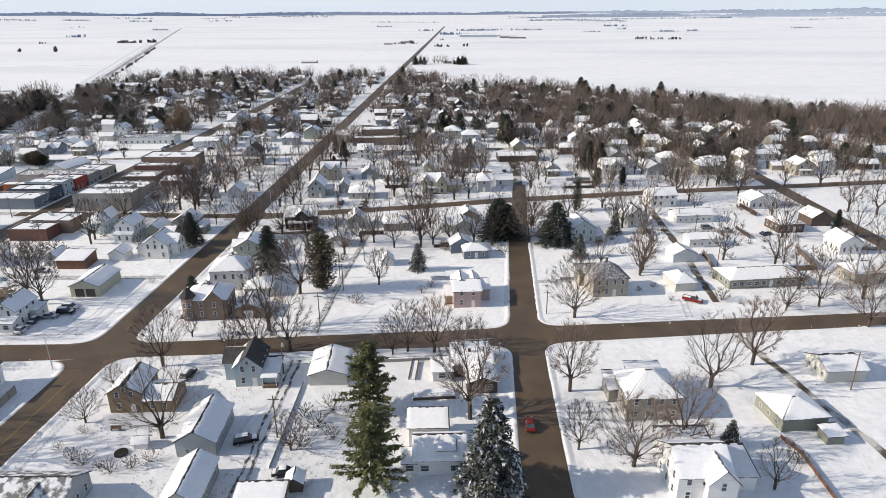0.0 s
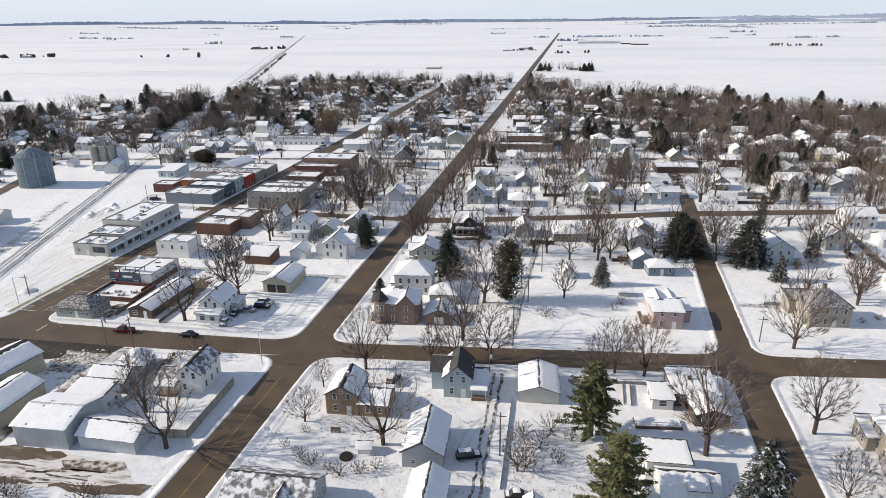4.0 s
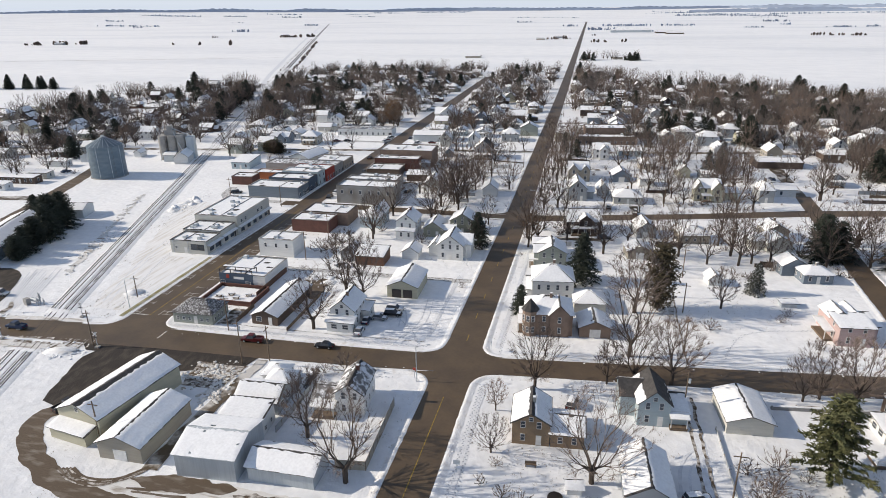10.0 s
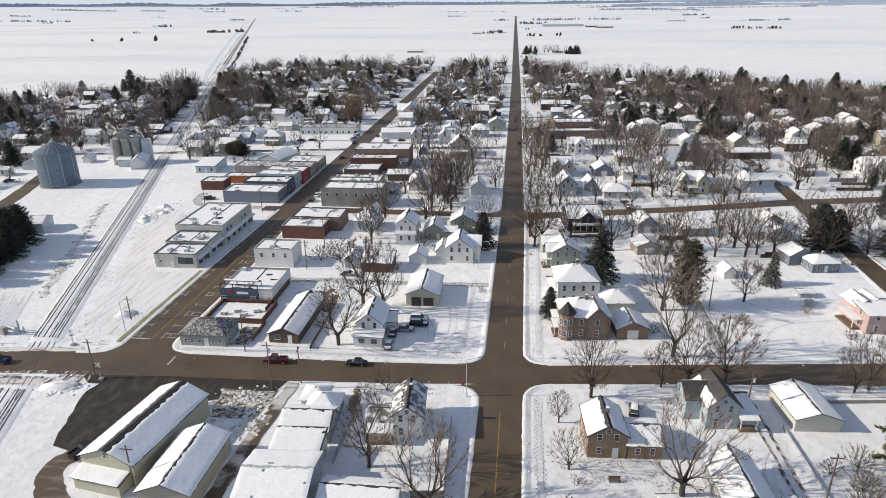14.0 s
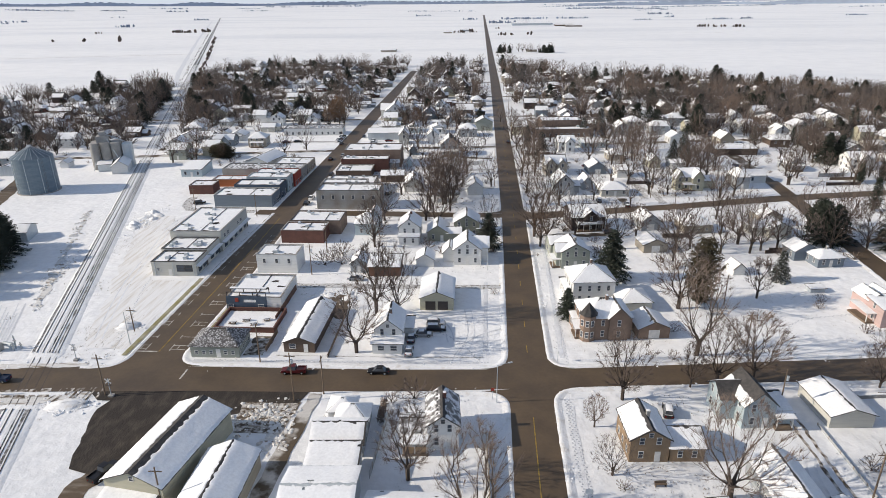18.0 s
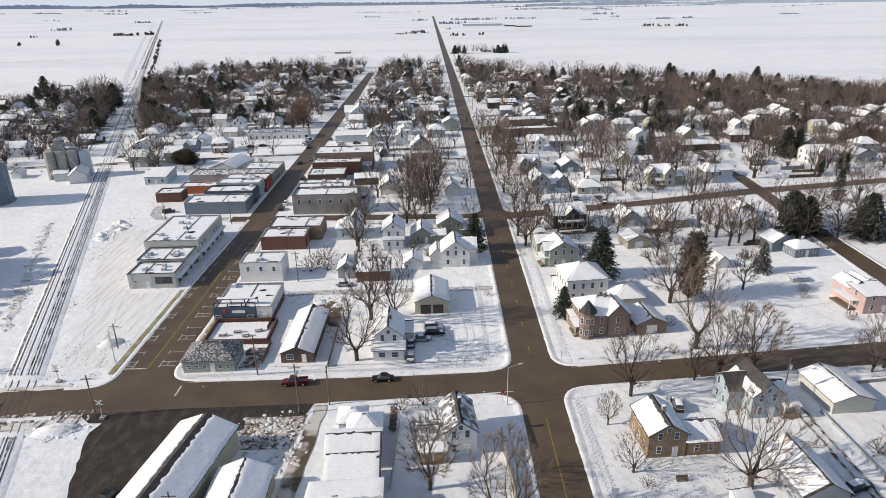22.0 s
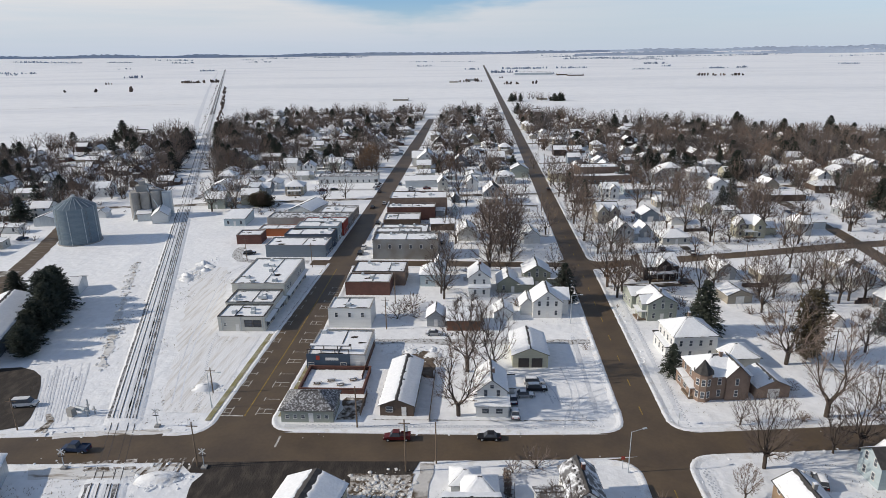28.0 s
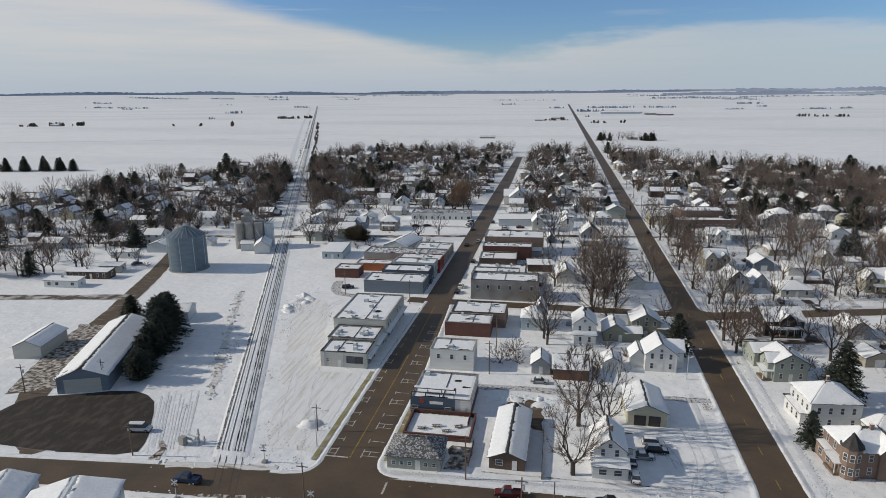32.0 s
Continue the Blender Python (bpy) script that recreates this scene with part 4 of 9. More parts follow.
house("small white storage shed with a snowy gabled roof", -141.9, -31.8, 10.0, 18.0, 3.0, 2.0, "y", WHITE, 22, "storage_shed", "shed", sides="", door=None, chimney=False, roofmat=METAL)
house("white flat-roofed store behind the warehouse", -38.2, -32.6, 8.4, 6.0, 4.0, 0.5, "shed", WHITE, 3, "store", "building", sides="e", kind="small", door=None, chimney=False)
house("low pale metal shed with drifted snow roof", -26.9, -42.8, 12.0, 6.6, 3.0, 1.5, "x", METAL, 0, "shed", "shed", sides="", chimney=False)
house("grey cottage with a snow covered gabled roof", -39.2, -25.0, 9.0, 7.2, 2.9, 1.9, "x", GREY, 2, "cottage", kind="wide", wings=((1.5, 5.6, 6.0, 5.5, 2.8, 1.8, "hip"),), chimney=False)
gabled = house("white two-storey house with a partly bare roof", -19.1, -22.0, 5.7, 9.0, 5.0, 2.1, "y", WHITE, 4, bare=(), melt=True, wings=((-5.0, -1.2, 5.0, 6.4, 2.9, 1.4, "x"),), porch=(-5.0, -5.4, 4.6, 2.0), cover=(0.01, 0.01, 0.99, 0.9))
for k in range(7):
    part("bare_patch", Shape().box(-1.1, -3.6 + k * 1.15, 6.46, -0.55, -3.15 + k * 1.15, 6.8), SHINGLE, gabled, "dark shingles melted free of snow")
house("small white garage behind a cottage", -38.5, -15.0, 5.0, 4.8, 2.5, 1.2, "hip", WHITE, 2, "garage", "garage", sides="", chimney=False)
# south-east block
house("tan brick two-storey house with snowy gabled roof", 16.0, -23.8, 6.8, 8.6, 4.7, 2.1, "y", TANBRICK, 3, bare=(), cover=(0.02, 0.02, 0.98, 0.90), kind="dark", wings=((6.6, -0.5, 6.0, 7.5, 2.9, 1.6, "x"),))
house("pale blue-grey house with crossed gables and dark shingle roof", 38.8, -13.6, 6.0, 8.4, 5.0, 2.7, "y", PALEBLUE, 5, bare=(1,), cover=(0, 0, 1, 0.5), wings=((-3.4, 1.6, 5.0, 5.6, 4.6, 2.1, "x", PALEBLUE, (0,)), (4.6, -1.0, 3.6, 5.6, 3.0, 0.8, "shed")), porch=(4.6, -4.4, 3.2, 1.6))
house("white gabled garage with deep snow on its roof", 55.0, -12.8, 8.3, 10.8, 2.7, 1.4, "y", CREAM, 4, "garage", "garage", sides="", chimney=False, cover=(0, 0, 1, 1))
house("grey gabled shed house with blue-white snow roof", 35.6, -37.2, 7.4, 11.6, 3.4, 2.2, "y", GREY, 3, "shed", "shed", kind="small", chimney=False, door=None)
house("white-roofed grey garage in a back yard", 39.4, -52.0, 6.2, 10.5, 3.0, 2.0, "y", GREY, 3, "garage", "garage", sides="e", kind="small", door=None, chimney=False)
house("long house with a half bare dark shingle roof", 9.5, -54.5, 15.0, 8.5, 3.4, 2.6, "x", GREY, 2, melt=True, wings=((2.5, -3.0, 3.6, 5.0, 3.6, 2.0, "y"),), chimney=False)
house("white cottage with several snowy wings", 80.4, -41.2, 9.0, 7.6, 3.4, 2.6, "x", WHITE, 3, wings=((-2.0, 7.2, 7.4, 5.6, 4.2, 0.4, "shed"), (1.2, -1.6, 3.0, 3.0, 4.9, 0.9, "shed"), (-5.4, -1.8, 2.2, 3.6, 2.6, 0.4, "shed")), kind="wide", chimney=False)
house("low brown house with a white shed wing and snowy roofs", 87.0, -8.6, 9.0, 9.6, 3.0, 0.5, "shed", BROWN, 5, wings=((-7.2, -3.6, 4.2, 5.6, 2.5, 0.5, "shed", WHITE), (1.2, -8.2, 6.6, 7.0, 2.7, 1.3, "y")), kind="wide", cover=(0, 0, 1, 1))
t = thing("pergola", "dark timber pergola beam along a low house", "pergola", pose(86.8, 2.0, 0, 0, 0, 8))
for u in (0.0, 3.1, 6.2, 9.2):
    part("post", Shape().box(u - 0.1, -0.1, -0.2, u + 0.1, 0.1, 3.0), DARKTRIM, t)
part("beam", Shape().box(-0.4, -0.14, 3.0, 9.6, 0.14, 3.3), DARKTRIM, t)
part("snow_cover", Shape().box(-0.3, -0.12, 3.3, 9.5, 0.12, 3.42), ROOF_SNOW, t)
t = thing("walkway", "narrow pale timber walkway with side boards in snow", "walkway", pose(77.6, -10.0, 0, 0, 0, -2))
for u in (-0.75, 0.75):
    part("side_board", Shape().box(u - 0.1, 0, -0.1, u + 0.1, 8.0, 0.55), WOOD, t)
part("snow_cover", Shape().box(-0.62, 0.05, -0.1, 0.62, 7.9, 0.3), ROOF_SNOW, t)
house("small garden shed beside a parked car", 58.5, -46.0, 2.8, 2.6, 2.0, 1.0, "y", BROWN, 5, "shed", "shed", sides="", chimney=False)
house("flat white outbuilding roof in deep snow", 51.5, -52.5, 8.0, 5.5, 2.4, 0.4, "shed", CREAM, 4, "shed", "shed", sides="", chimney=False)
house("small garden shed buried in snow", -39.2, -62.4, 3.4, 3.0, 1.9, 0.9, "y", CREAM, 6, "shed", "shed", sides="", chimney=False, cover=(0, 0, 1, 1))
# beyond east street, south
house("two-storey tan house with a snowy hipped roof", 122.0, -24.2, 11.2, 10.5, 5.4, 3.2, "hip", TAN, 3, wings=((-4.6, 4.2, 5.5, 5.5, 3.0, 1.2, "shed"), (1.0, 6.2, 7.0, 3.6, 5.2, 0.5, "shed")), kind="dark")
house("white farmhouse with crossed snowy gables", 124.8, -47.0, 9.0, 9.5, 5.4, 3.0, "x", WHITE, 3, wings=((2.5, -3.2, 5.0, 6.0, 5.2, 2.6, "y"), (7.2, 1.0, 6.0, 6.5, 3.2, 1.4, "shed"), (1.0, 7.0, 9.0, 5.5, 3.4, 1.2, "shed")), chimney=False)
house("olive-yellow garage with a snowy hipped roof", 151.6, -27.2, 9.6, 9.2, 3.0, 1.7, "hip", OLIVE, 8, "garage", "garage", sides="w", kind="small", door=None, chimney=False)
house("tiny snow-topped shed beside the garage", 158.4, -31.0, 3.4, 3.0, 1.9, 0.5, "shed", OLIVE, 8, "shed", "shed", sides="", chimney=False)
house("pale gabled garage with white snowy roof", 169.7, -9.3, 9.0, 8.0, 3.0, 1.8, "x", CREAM, 5, "garage", "garage", sides="w", kind="small", door=None, chimney=False)
house("small pale shed in an open garden", 183.6, -17.0, 4.0, 3.4, 2.2, 0.8, "shed", CREAM, 5, "shed", "shed", sides="", chimney=False)
# north-east block
house("brick queen anne house with a corner turret and porch", 14.5, 18.2, 11.2, 9.4, 5.8, 2.8, "hip", BRICK, 6, wings=((2.4, -2.2, 4.6, 6.0, 6.0, 2.4, "y"), (-5.6, 1.0, 2.6, 7.0, 2.8, 0.4, "shed")), porch=(-6.0, -2.0, 3.0, 4.0), tower=(-4.6, -3.8, 1.9, 6.6, 2.8))
house("small brick garage with a broad snowy gable", 27.4, 19.3, 7.4, 7.6, 2.7, 1.7, "y", BRICK, 6, "garage", "garage", sides="", chimney=False, garage_door=1)
house("white two-storey square house with hipped snowy roof", 14.4, 37.0, 11.0, 10.0, 6.4, 2.8, "hip", WHITE, 6, wings=((-5.6, 0.5, 2.4, 8.0, 3.0, 0.5, "shed"),), kind="tall")
house("white low garage with a hipped snow roof", 25.8, 32.8, 8.2, 8.0, 2.8, 1.8, "hip", CREAM, 6, "garage", "garage", sides="", chimney=False)
house("pale green house with porch and snowy gables", 14.2, 60.8, 8.4, 9.0, 5.2, 2.4, "y", GREEN, 6, wings=((-3.8, -1.0, 3.4, 5.0, 5.0, 1.8, "x"), (-2.0, 9.0, 7.0, 8.0, 4.0, 1.6, "x")), porch=(-5.6, -2.0, 2.4, 4.0))
house("pink clapboard house with snowy lean-to roofs", 86.6, 27.0, 7.6, 6.6, 4.9, 0.7, "shed", PINK, 5, wings=((-1.2, 5.6, 5.0, 6.0, 4.6, 1.6, "y"), (5.0, 4.0, 3.6, 6.0, 3.4, 0.8, "shed"), (2.6, 7.0, 3.4, 6.0, 4.2, 1.4, "y")), porch=(-4.9, 2.4, 2.2, 7.0), kind="tall", step=3.0, chimney=False)
house("blue-grey cottage with a hipped snow roof", 89.6, 63.9, 8.2, 6.8, 2.9, 1.5, "hip", SLATE, 9, wings=((-4.0, 5.4, 7.5, 6.0, 3.2, 2.2, "y"),))
house("dark brown craftsman house with broad snowy roof", 21.6, 94.0, 11.8, 11.0, 4.8, 3.0, "x", DARK, 9, wings=((0.5, -4.4, 4.4, 4.0, 5.4, 1.8, "y"),), porch=(0, -6.4, 9.0, 2.0), kind="tall", chimney=True)
house("grey garage with a steep white roof", 45.4, 94.6, 6.6, 8.6, 3.4, 2.4, "y", GREY, 9, "garage", "garage", sides="", chimney=False, garage_door=1)
house("tan garage with snow-covered hipped roof", 59.4, 92.0, 9.6, 8.5, 3.0, 1.9, "hip", TAN, 9, "garage", "garage", sides="s", kind="small", door=None, chimney=False)
house("brown garage with a snowy gable", 41.4, 74.0, 7.8, 7.0, 2.7, 1.6, "y", TAN, 9, "garage", "garage", sides="", chimney=False, garage_door=1)
house("small barn-roofed garden shed", 63.0, 57.4, 3.6, 4.6, 2.0, 1.6, "y", WHITE, 9, "shed", "shed", sides="", chimney=False)
house("low metal utility trailer box in the snow", 79.5, 46.4, 4.0, 2.2, 1.2, 0.2, "shed", METAL, 9, "trailer", "trailer", sides="", chimney=False)
house("white cottage behind bare trees", 85.6, 88.6, 8.0, 8.0, 3.2, 2.1, "y", CREAM, 9, wings=((-5.5, 1.5, 5.0, 6.0, 3.0, 1.8, "hip"),))
house("brown gabled house beside an alley", 88.0, 100.4, 7.5, 8.0, 3.4, 2.2, "y", TAN, 9)
# north-west block
house("white gabled house with a glazed front porch", -34.0, 12.4, 6.4, 9.0, 5.0, 2.6, "y", WHITE, 1, wings=((0, -5.4, 6.8, 2.8, 2.7, 0.9, "shed"), (4.2, 3.0, 2.0, 4.5, 2.8, 0.5, "shed")), kind="tall", chimney=True)
house("yellow-fronted workshop with a long snowy roof", -25.3, 32.3, 8.6, 12.5, 3.4, 1.8, "y", YELLOWW, 1, "workshop", "workshop", sides="", chimney=False, garage_door=2, doors="olive")
house("long low diner with brown front and white roof", -54.6, 10.2, 7.2, 20.5, 2.5, 1.5, "y", BROWN, -1, "diner", "building", sides="s", kind="wide", chimney=False, cover=(0, 0, 1, 0.955))
house("pale corner building with a hipped half-bare roof", -75.0, 7.0, 11.0, 7.8, 3.0, 2.3, "hip", GREEN, 1, "corner_building", "building", melt="thin", sides="sew", kind="small", chimney=False, step=1.5)
shop("red-walled tavern terrace full of snow", -74.6, 18.8, 15.0, 10.8, 1.2, REDBRICK, 0, "w", 0, shop_front=False, para=0.8, name="tavern_terrace", worn=-9.0)
tavern = shop("low white tavern with a blue front and flat snowy roof", -75.4, 30.2, 14.4, 14.6, 3.9, WHITE, 0, "w", 1, name="tavern", worn=-9.0)
part("front_board", Shape().box(-7.25, -7.45, -0.2, 3.4, -7.3, 4.15), BLUE, tavern, "blue boarded front")
part("sign_board", Shape().box(-2.6, -7.52, 2.5, 0.6, -7.45, 3.2), TRIM, tavern, "pale sign board on the blue wall")
part("sign_panel", Shape().box(-4.9, -7.53, 2.6, -4.0, -7.45, 3.7), REDMETAL, tavern, "small red sign panel")
for u in (-6.2, 1.8):
    place(tavern, "s", u, 0.7, 14.4, 14.9, WINDOWS["wide"][0], "window")
place(tavern, "s", 5.4, 0.05, 14.4, 14.6, DOORS["white"], "door")
for u in (-7.0, -3.6, -0.2, 3.2):
    for v in (-7.2, -4.4):
        part("frame_post", Shape().box(u - 0.09, v - 0.09, 3.6, u + 0.09, v + 0.09, 5.1), DARKTRIM, tavern)
for v in (-7.2, -4.4):
    part("frame_beam", Shape().box(-7.1, v - 0.1, 5.1, 3.3, v + 0.1, 5.3), DARKTRIM, tavern)
part("frame_cover", Shape().box(-7.1, -5.6, 5.3, 3.3, -4.3, 5.38), DARKTRIM, tavern, "dark boards over the roof frame")
part("frame_snow", Shape().box(-6.8, -5.4, 5.38, 2.8, -4.5, 5.5), ROOF_SNOW, tavern)
part("side_fence", Shape().box(7.2, -13.0, -0.2, 7.32, 6.0, 1.6), RUST, tavern, "rust-brown boards beside the tavern")
shop("white two-storey shop with few windows", -75.6, 54.6, 12.0, 8.4, 5.8, WHITE, 0, "w", 1, True, 1, 0.3, side_windows=3)
shop("red-brick shop with snow-covered flat roof", -75.8, 79.4, 14.2, 8.6, 4.4, REDBRICK, 0, "w", 2)
shop("dark brick shop beside the second street", -75.2, 88.2, 17.5, 11.0, 4.8, BRICK, 0, "w", 3)
house("narrow white two-storey house with stacked roofs", -36.6, 80.2, 6.8, 9.0, 5.8, 2.6, "y", WHITE, 1, wings=((0, -5.0, 6.4, 2.6, 2.9, 0.8, "shed"),))
house("green-grey gabled cottage behind bare trees", -27.4, 82.2, 6.8, 9.0, 3.2, 2.4, "y", OLIVE, 1, wings=((5.4, -1.5, 4.6, 5.5, 2.8, 1.3, "x"),), chimney=False)
house("little white gabled garage in the snow", -29.0, 60.4, 5.2, 6.0, 2.5, 1.7, "y", WHITE, 1, "garage", "garage", sides="", chimney=False)
house("rusty brown shed under thick snow", -42.2, 53.2, 9.2, 7.6, 3.0, 0.9, "shed", RUST, 1, "shed", "shed", sides="", chimney=False)
house("white house with steep cross gables and a bay", -17.8, 62.3, 8.2, 9.0, 5.0, 3.2, "y", WHITE, 1, wings=((3.6, 1.5, 5.4, 6.4, 4.8, 2.6, "x"), (-5.4, 1.0, 4.2, 6.0, 3.0, 2.2, "y")), bare=())
house("olive two-storey house behind bare trees", -18.8, 87.0, 8.6, 8.5, 5.0, 2.6, "y", OLIVE, 1, wings=((5.5, -1.0, 4.0, 6.0, 3.0, 1.6, "hip"),))
house("small grey cottage with a snowy front", -48.0, 55.8, 5.0, 6.4, 2.8, 1.9, "y", GREY, 1, "cottage", sides="s", kind="wide", chimney=False)
house("pale blue house with a steep cross gable", -52.6, 87.4, 7.6, 8.0, 4.2, 2.8, "hip", PALEBLUE, 1, wings=((2.2, 3.6, 4.0, 6.0, 5.0, 3.0, "y"),))
# west side of main street
mall = shop("low pale end of a shopping block with a snowy flat roof", -106.0, 51.4, 13.2, 9.0, 4.4, CREAM, 1, "e", 3, False, name="shopping_block")
for u in (2.0, 4.4):
    window(mall, "s", u, 1.4, 13.2, 9.0, "shop")
window(mall, "s", -4.6, 1.6, 13.2, 9.0, "small")
place(mall, "s", -1.2, 0.05, 13.2, 9.0, DOORS["white"], "door")
for u in (-5.6, -0.2, 5.9):
    part("downpipe", Shape().box(u - 0.06, -4.62, 0, u + 0.06, -4.5, 4.2), METAL, mall)
middle = shop("low middle of a shopping block with roof units", -107.2, 60.6, 14.2, 10.0, 4.9, CREAM, 1, "e", 6, False, name="shopping_block")
tall = shop("taller pale end of a shopping block with upper windows", -109.0, 70.8, 16.4, 25.0, 6.8, CREAM, 1, "e", 8, False, name="shopping_block")
for u in (-9.5, -6.5, 3.0, 6.0):
    window(tall, "e", u, 4.0, 16.4, 25.0, "wide")
for b, w, d, n in ((mall, 13.2, 9.0, 2), (middle, 14.2, 10.0, 2), (tall, 16.4, 25.0, 5)):
    for k in range(n):
        window(b, "e", (k - (n - 1) / 2) * (d - 2) / n, 0.7, w, d, "shop")
    place(b, "e", d * 0.5 - 1.0, 0.05, w, d, DOORS["dark"], "door")
    c = part("canopy", Shape().slab([(w / 2, -d / 2 + 0.2, 3.1), (w / 2 + 1.3, -d / 2 + 0.2, 2.9), (w / 2 + 1.3, d / 2 - 0.2, 2.9), (w / 2, d / 2 - 0.2, 3.1)], 0.16), METAL, b, "pale canopy over the pavement")
    part("snow_cover", Shape().slab([(w / 2, -d / 2 + 0.3, 3.2), (w / 2 + 1.25, -d / 2 + 0.3, 3.0), (w / 2 + 1.25, d / 2 - 0.3, 3.0), (w / 2, d / 2 - 0.3, 3.2)], 0.1), ROOF_SNOW, c)
shop("dark grey single-storey shop with snowy roof", -114.0, 118.0, 23.0, 11.0, 4.6, SLATE, 0, "e", 1, name="shop_building")
shop("blue false-fronted shop with white street front", -110.0, 129.4, 19.0, 9.0, 5.6, BLUE, 0, "e", 2)
shop("pale shop with flat roof on main street", -108.0, 138.6, 17.4, 8.0, 6.4, PALEBLUE, 0, "e", 2, True, 1)
shop("red-fronted shop on main street", -108.0, 147.0, 18.0, 10.0, 5.6, REDMETAL, 0, "e", 2)
shop("long grey stuccoed store with snowy roof", -126.0, 157.4, 36.0, 11.0, 5.0, CONCRETE, 0, "e", 3, melt=True)
shop("brown shop at the end of the row", -106.0, 169.0, 16.0, 14.0, 4.4, TAN, 0, "e", 2)
shop("red square storage building with snowy roof", -131.4, 134.4, 10.0, 8.0, 3.8, REDBRICK, 3, "s", 0, shop_front=False, name="storehouse")
shop("orange low storage building under snow", -126.0, 146.0, 15.0, 7.0, 3.2, ORANGE, 2, "s", 0, shop_front=False, name="storehouse")
house("pale blue metal shed with a white sloping roof", -147.4, 162.0, 9.6, 14.0, 3.4, 1.2, "shed", PALEBLUE, 3, "shed", "shed", sides="s", kind="wide", chimney=False)
house("long snowy gabled store behind the shops", -122.0, 175.0, 12.0, 18.0, 4.2, 2.4, "y", METAL, -12, "store", "building", sides="", chimney=False)
# east side of main street beyond the second street
shop("weathered two-storey brick block with snowy flat roof", -72.6, 115.4, 24.4, 11.0, 7.6, OLDBRICK, 0.5, "w", 3, True, 1, 0.6, side_windows=6)
shop("pale store with flat roof and parapet", -74.0, 127.0, 18.0, 10.0, 6.4, OLDBRICK, 0, "w", 3)
shop("low white store under snow", -74.0, 137.4, 20.0, 13.0, 4.2, CONCRETE, 0, "w", 3)
shop("dark shop front with a snowy canopy", -75.0, 160.0, 16.0, 12.0, 3.6, BROWN, 2, "w", 1)
shop("red brick shop with a stepped parapet", -75.0, 172.6, 22.0, 8.0, 6.0, REDBRICK, 2, "w", 2, True, 1)
shop("tall tan brick commercial block", -75.0, 181.0, 27.0, 15.0, 8.4, BRICK, 2, "w", 3, True, 1)
shop("long white single-storey building on main street", -127.0, 256.0, 35.0, 12.0, 4.2, WHITE, 4, "s", 3, melt=True)
house("white church with a tall arched gable", -73.0, 305.0, 13.0, 17.0, 6.4, 5.0, "y", WHITE, 4, "church", "church", wings=((9.0, -1.0, 8.0, 9.0, 4.0, 3.0, "y"), (0, 4.0, 20.0, 8.0, 6.0, 4.0, "x")), chimney=False)
house("grey two-storey house with steep dark gable", -30.5, 205.5, 9.4, 10.0, 5.8, 4.0, "y", GREY, 3, porch=(0, -6, 8.4, 2.2), bare=(1,))
shop("long brown brick school with flat snowy roof", 22.0, 252.0, 33.0, 9.0, 4.6, BRICK, 6, "s", 3, name="school")
shop("taller hall of the brick school", 26.0, 262.0, 24.0, 13.0, 8.0, BRICK, 6, "s", 3, shop_front=False, name="school")
# beyond east street, north
house("pale blue two-storey house with snowy gables", 127.4, 78.9, 9.0, 9.5, 5.6, 3.0, "y", PALEBLUE, 8, wings=((-4.2, 2.0, 5.0, 6.0, 5.0, 2.4, "x"), (6.0, 0.0, 3.4, 6.0, 2.9, 0.6, "shed")), porch=(6.0, -3.6, 3.2, 1.8))
house("tan two-storey house with a dark hipped roof", 126.6, 34.6, 10.4, 9.6, 5.6, 3.4, "hip", TAN, 8, melt="thin", wings=((-3.6, 6.0, 6.0, 5.0, 4.0, 1.0, "shed"),))
house("small white garage under deep snow", 158.0, 62.0, 8.0, 6.0, 2.8, 1.8, "y", WHITE, 8, "garage", "garage", sides="", chimney=False)
house("cream garage with a hipped snowy roof", 151.6, 39.0, 6.6, 8.4, 2.7, 2.0, "hip", CREAM, 8, "garage", "garage", sides="", chimney=False)
house("long olive bungalow with snowy roof", 168.0, 41.0, 24.0, 9.5, 3.0, 1.7, "hip", OLIVE, 8, "bungalow", kind="wide", garage_door=0)
house("white shed behind a fence", 168.0, 76.0, 12.0, 5.0, 3.0, 0.6, "shed", WHITE, 8, "shed", "shed", sides="s", kind="small", door=None, chimney=False)
house("pale gabled cottage by the alley", 152.0, 98.0, 8.0, 8.5, 4.4, 2.8, "y", CREAM, 8)
house("long white garage with open doors", 172.0, 103.0, 15.0, 7.5, 3.0, 1.6, "x", WHITE, 8, "garage", "garage", sides="s", kind="small", door=None, chimney=False)
house("white house with dark two-storey gable", 168.0, 124.0, 11.0, 8.5, 5.0, 2.6, "x", WHITE, 8)
house("white house with porch by the second street", 208.0, 122.0, 12.0, 9.0, 3.6, 2.4, "y", WHITE, 8, wings=((6, 1, 6, 7, 3.0, 1.8, "x"),))
house("brown cottage with a snowy hipped roof", 206.0, 92.0, 10.0, 9.0, 3.4, 2.2, "hip", BROWN, 8)
house("brown gabled barn-like garage", 222.0, 100.0, 8.0, 8.0, 3.4, 2.6, "y", BROWN, 8, "garage", "garage", sides="", chimney=False)
house("white house at the edge street", 216.0, 70.0, 8.0, 8.5, 4.0, 2.6, "y", WHITE, 8)
house("tan house with snowy roof east of town", 206.0, 44.0, 10.0, 8.0, 4.0, 2.4, "hip", TAN, 8)
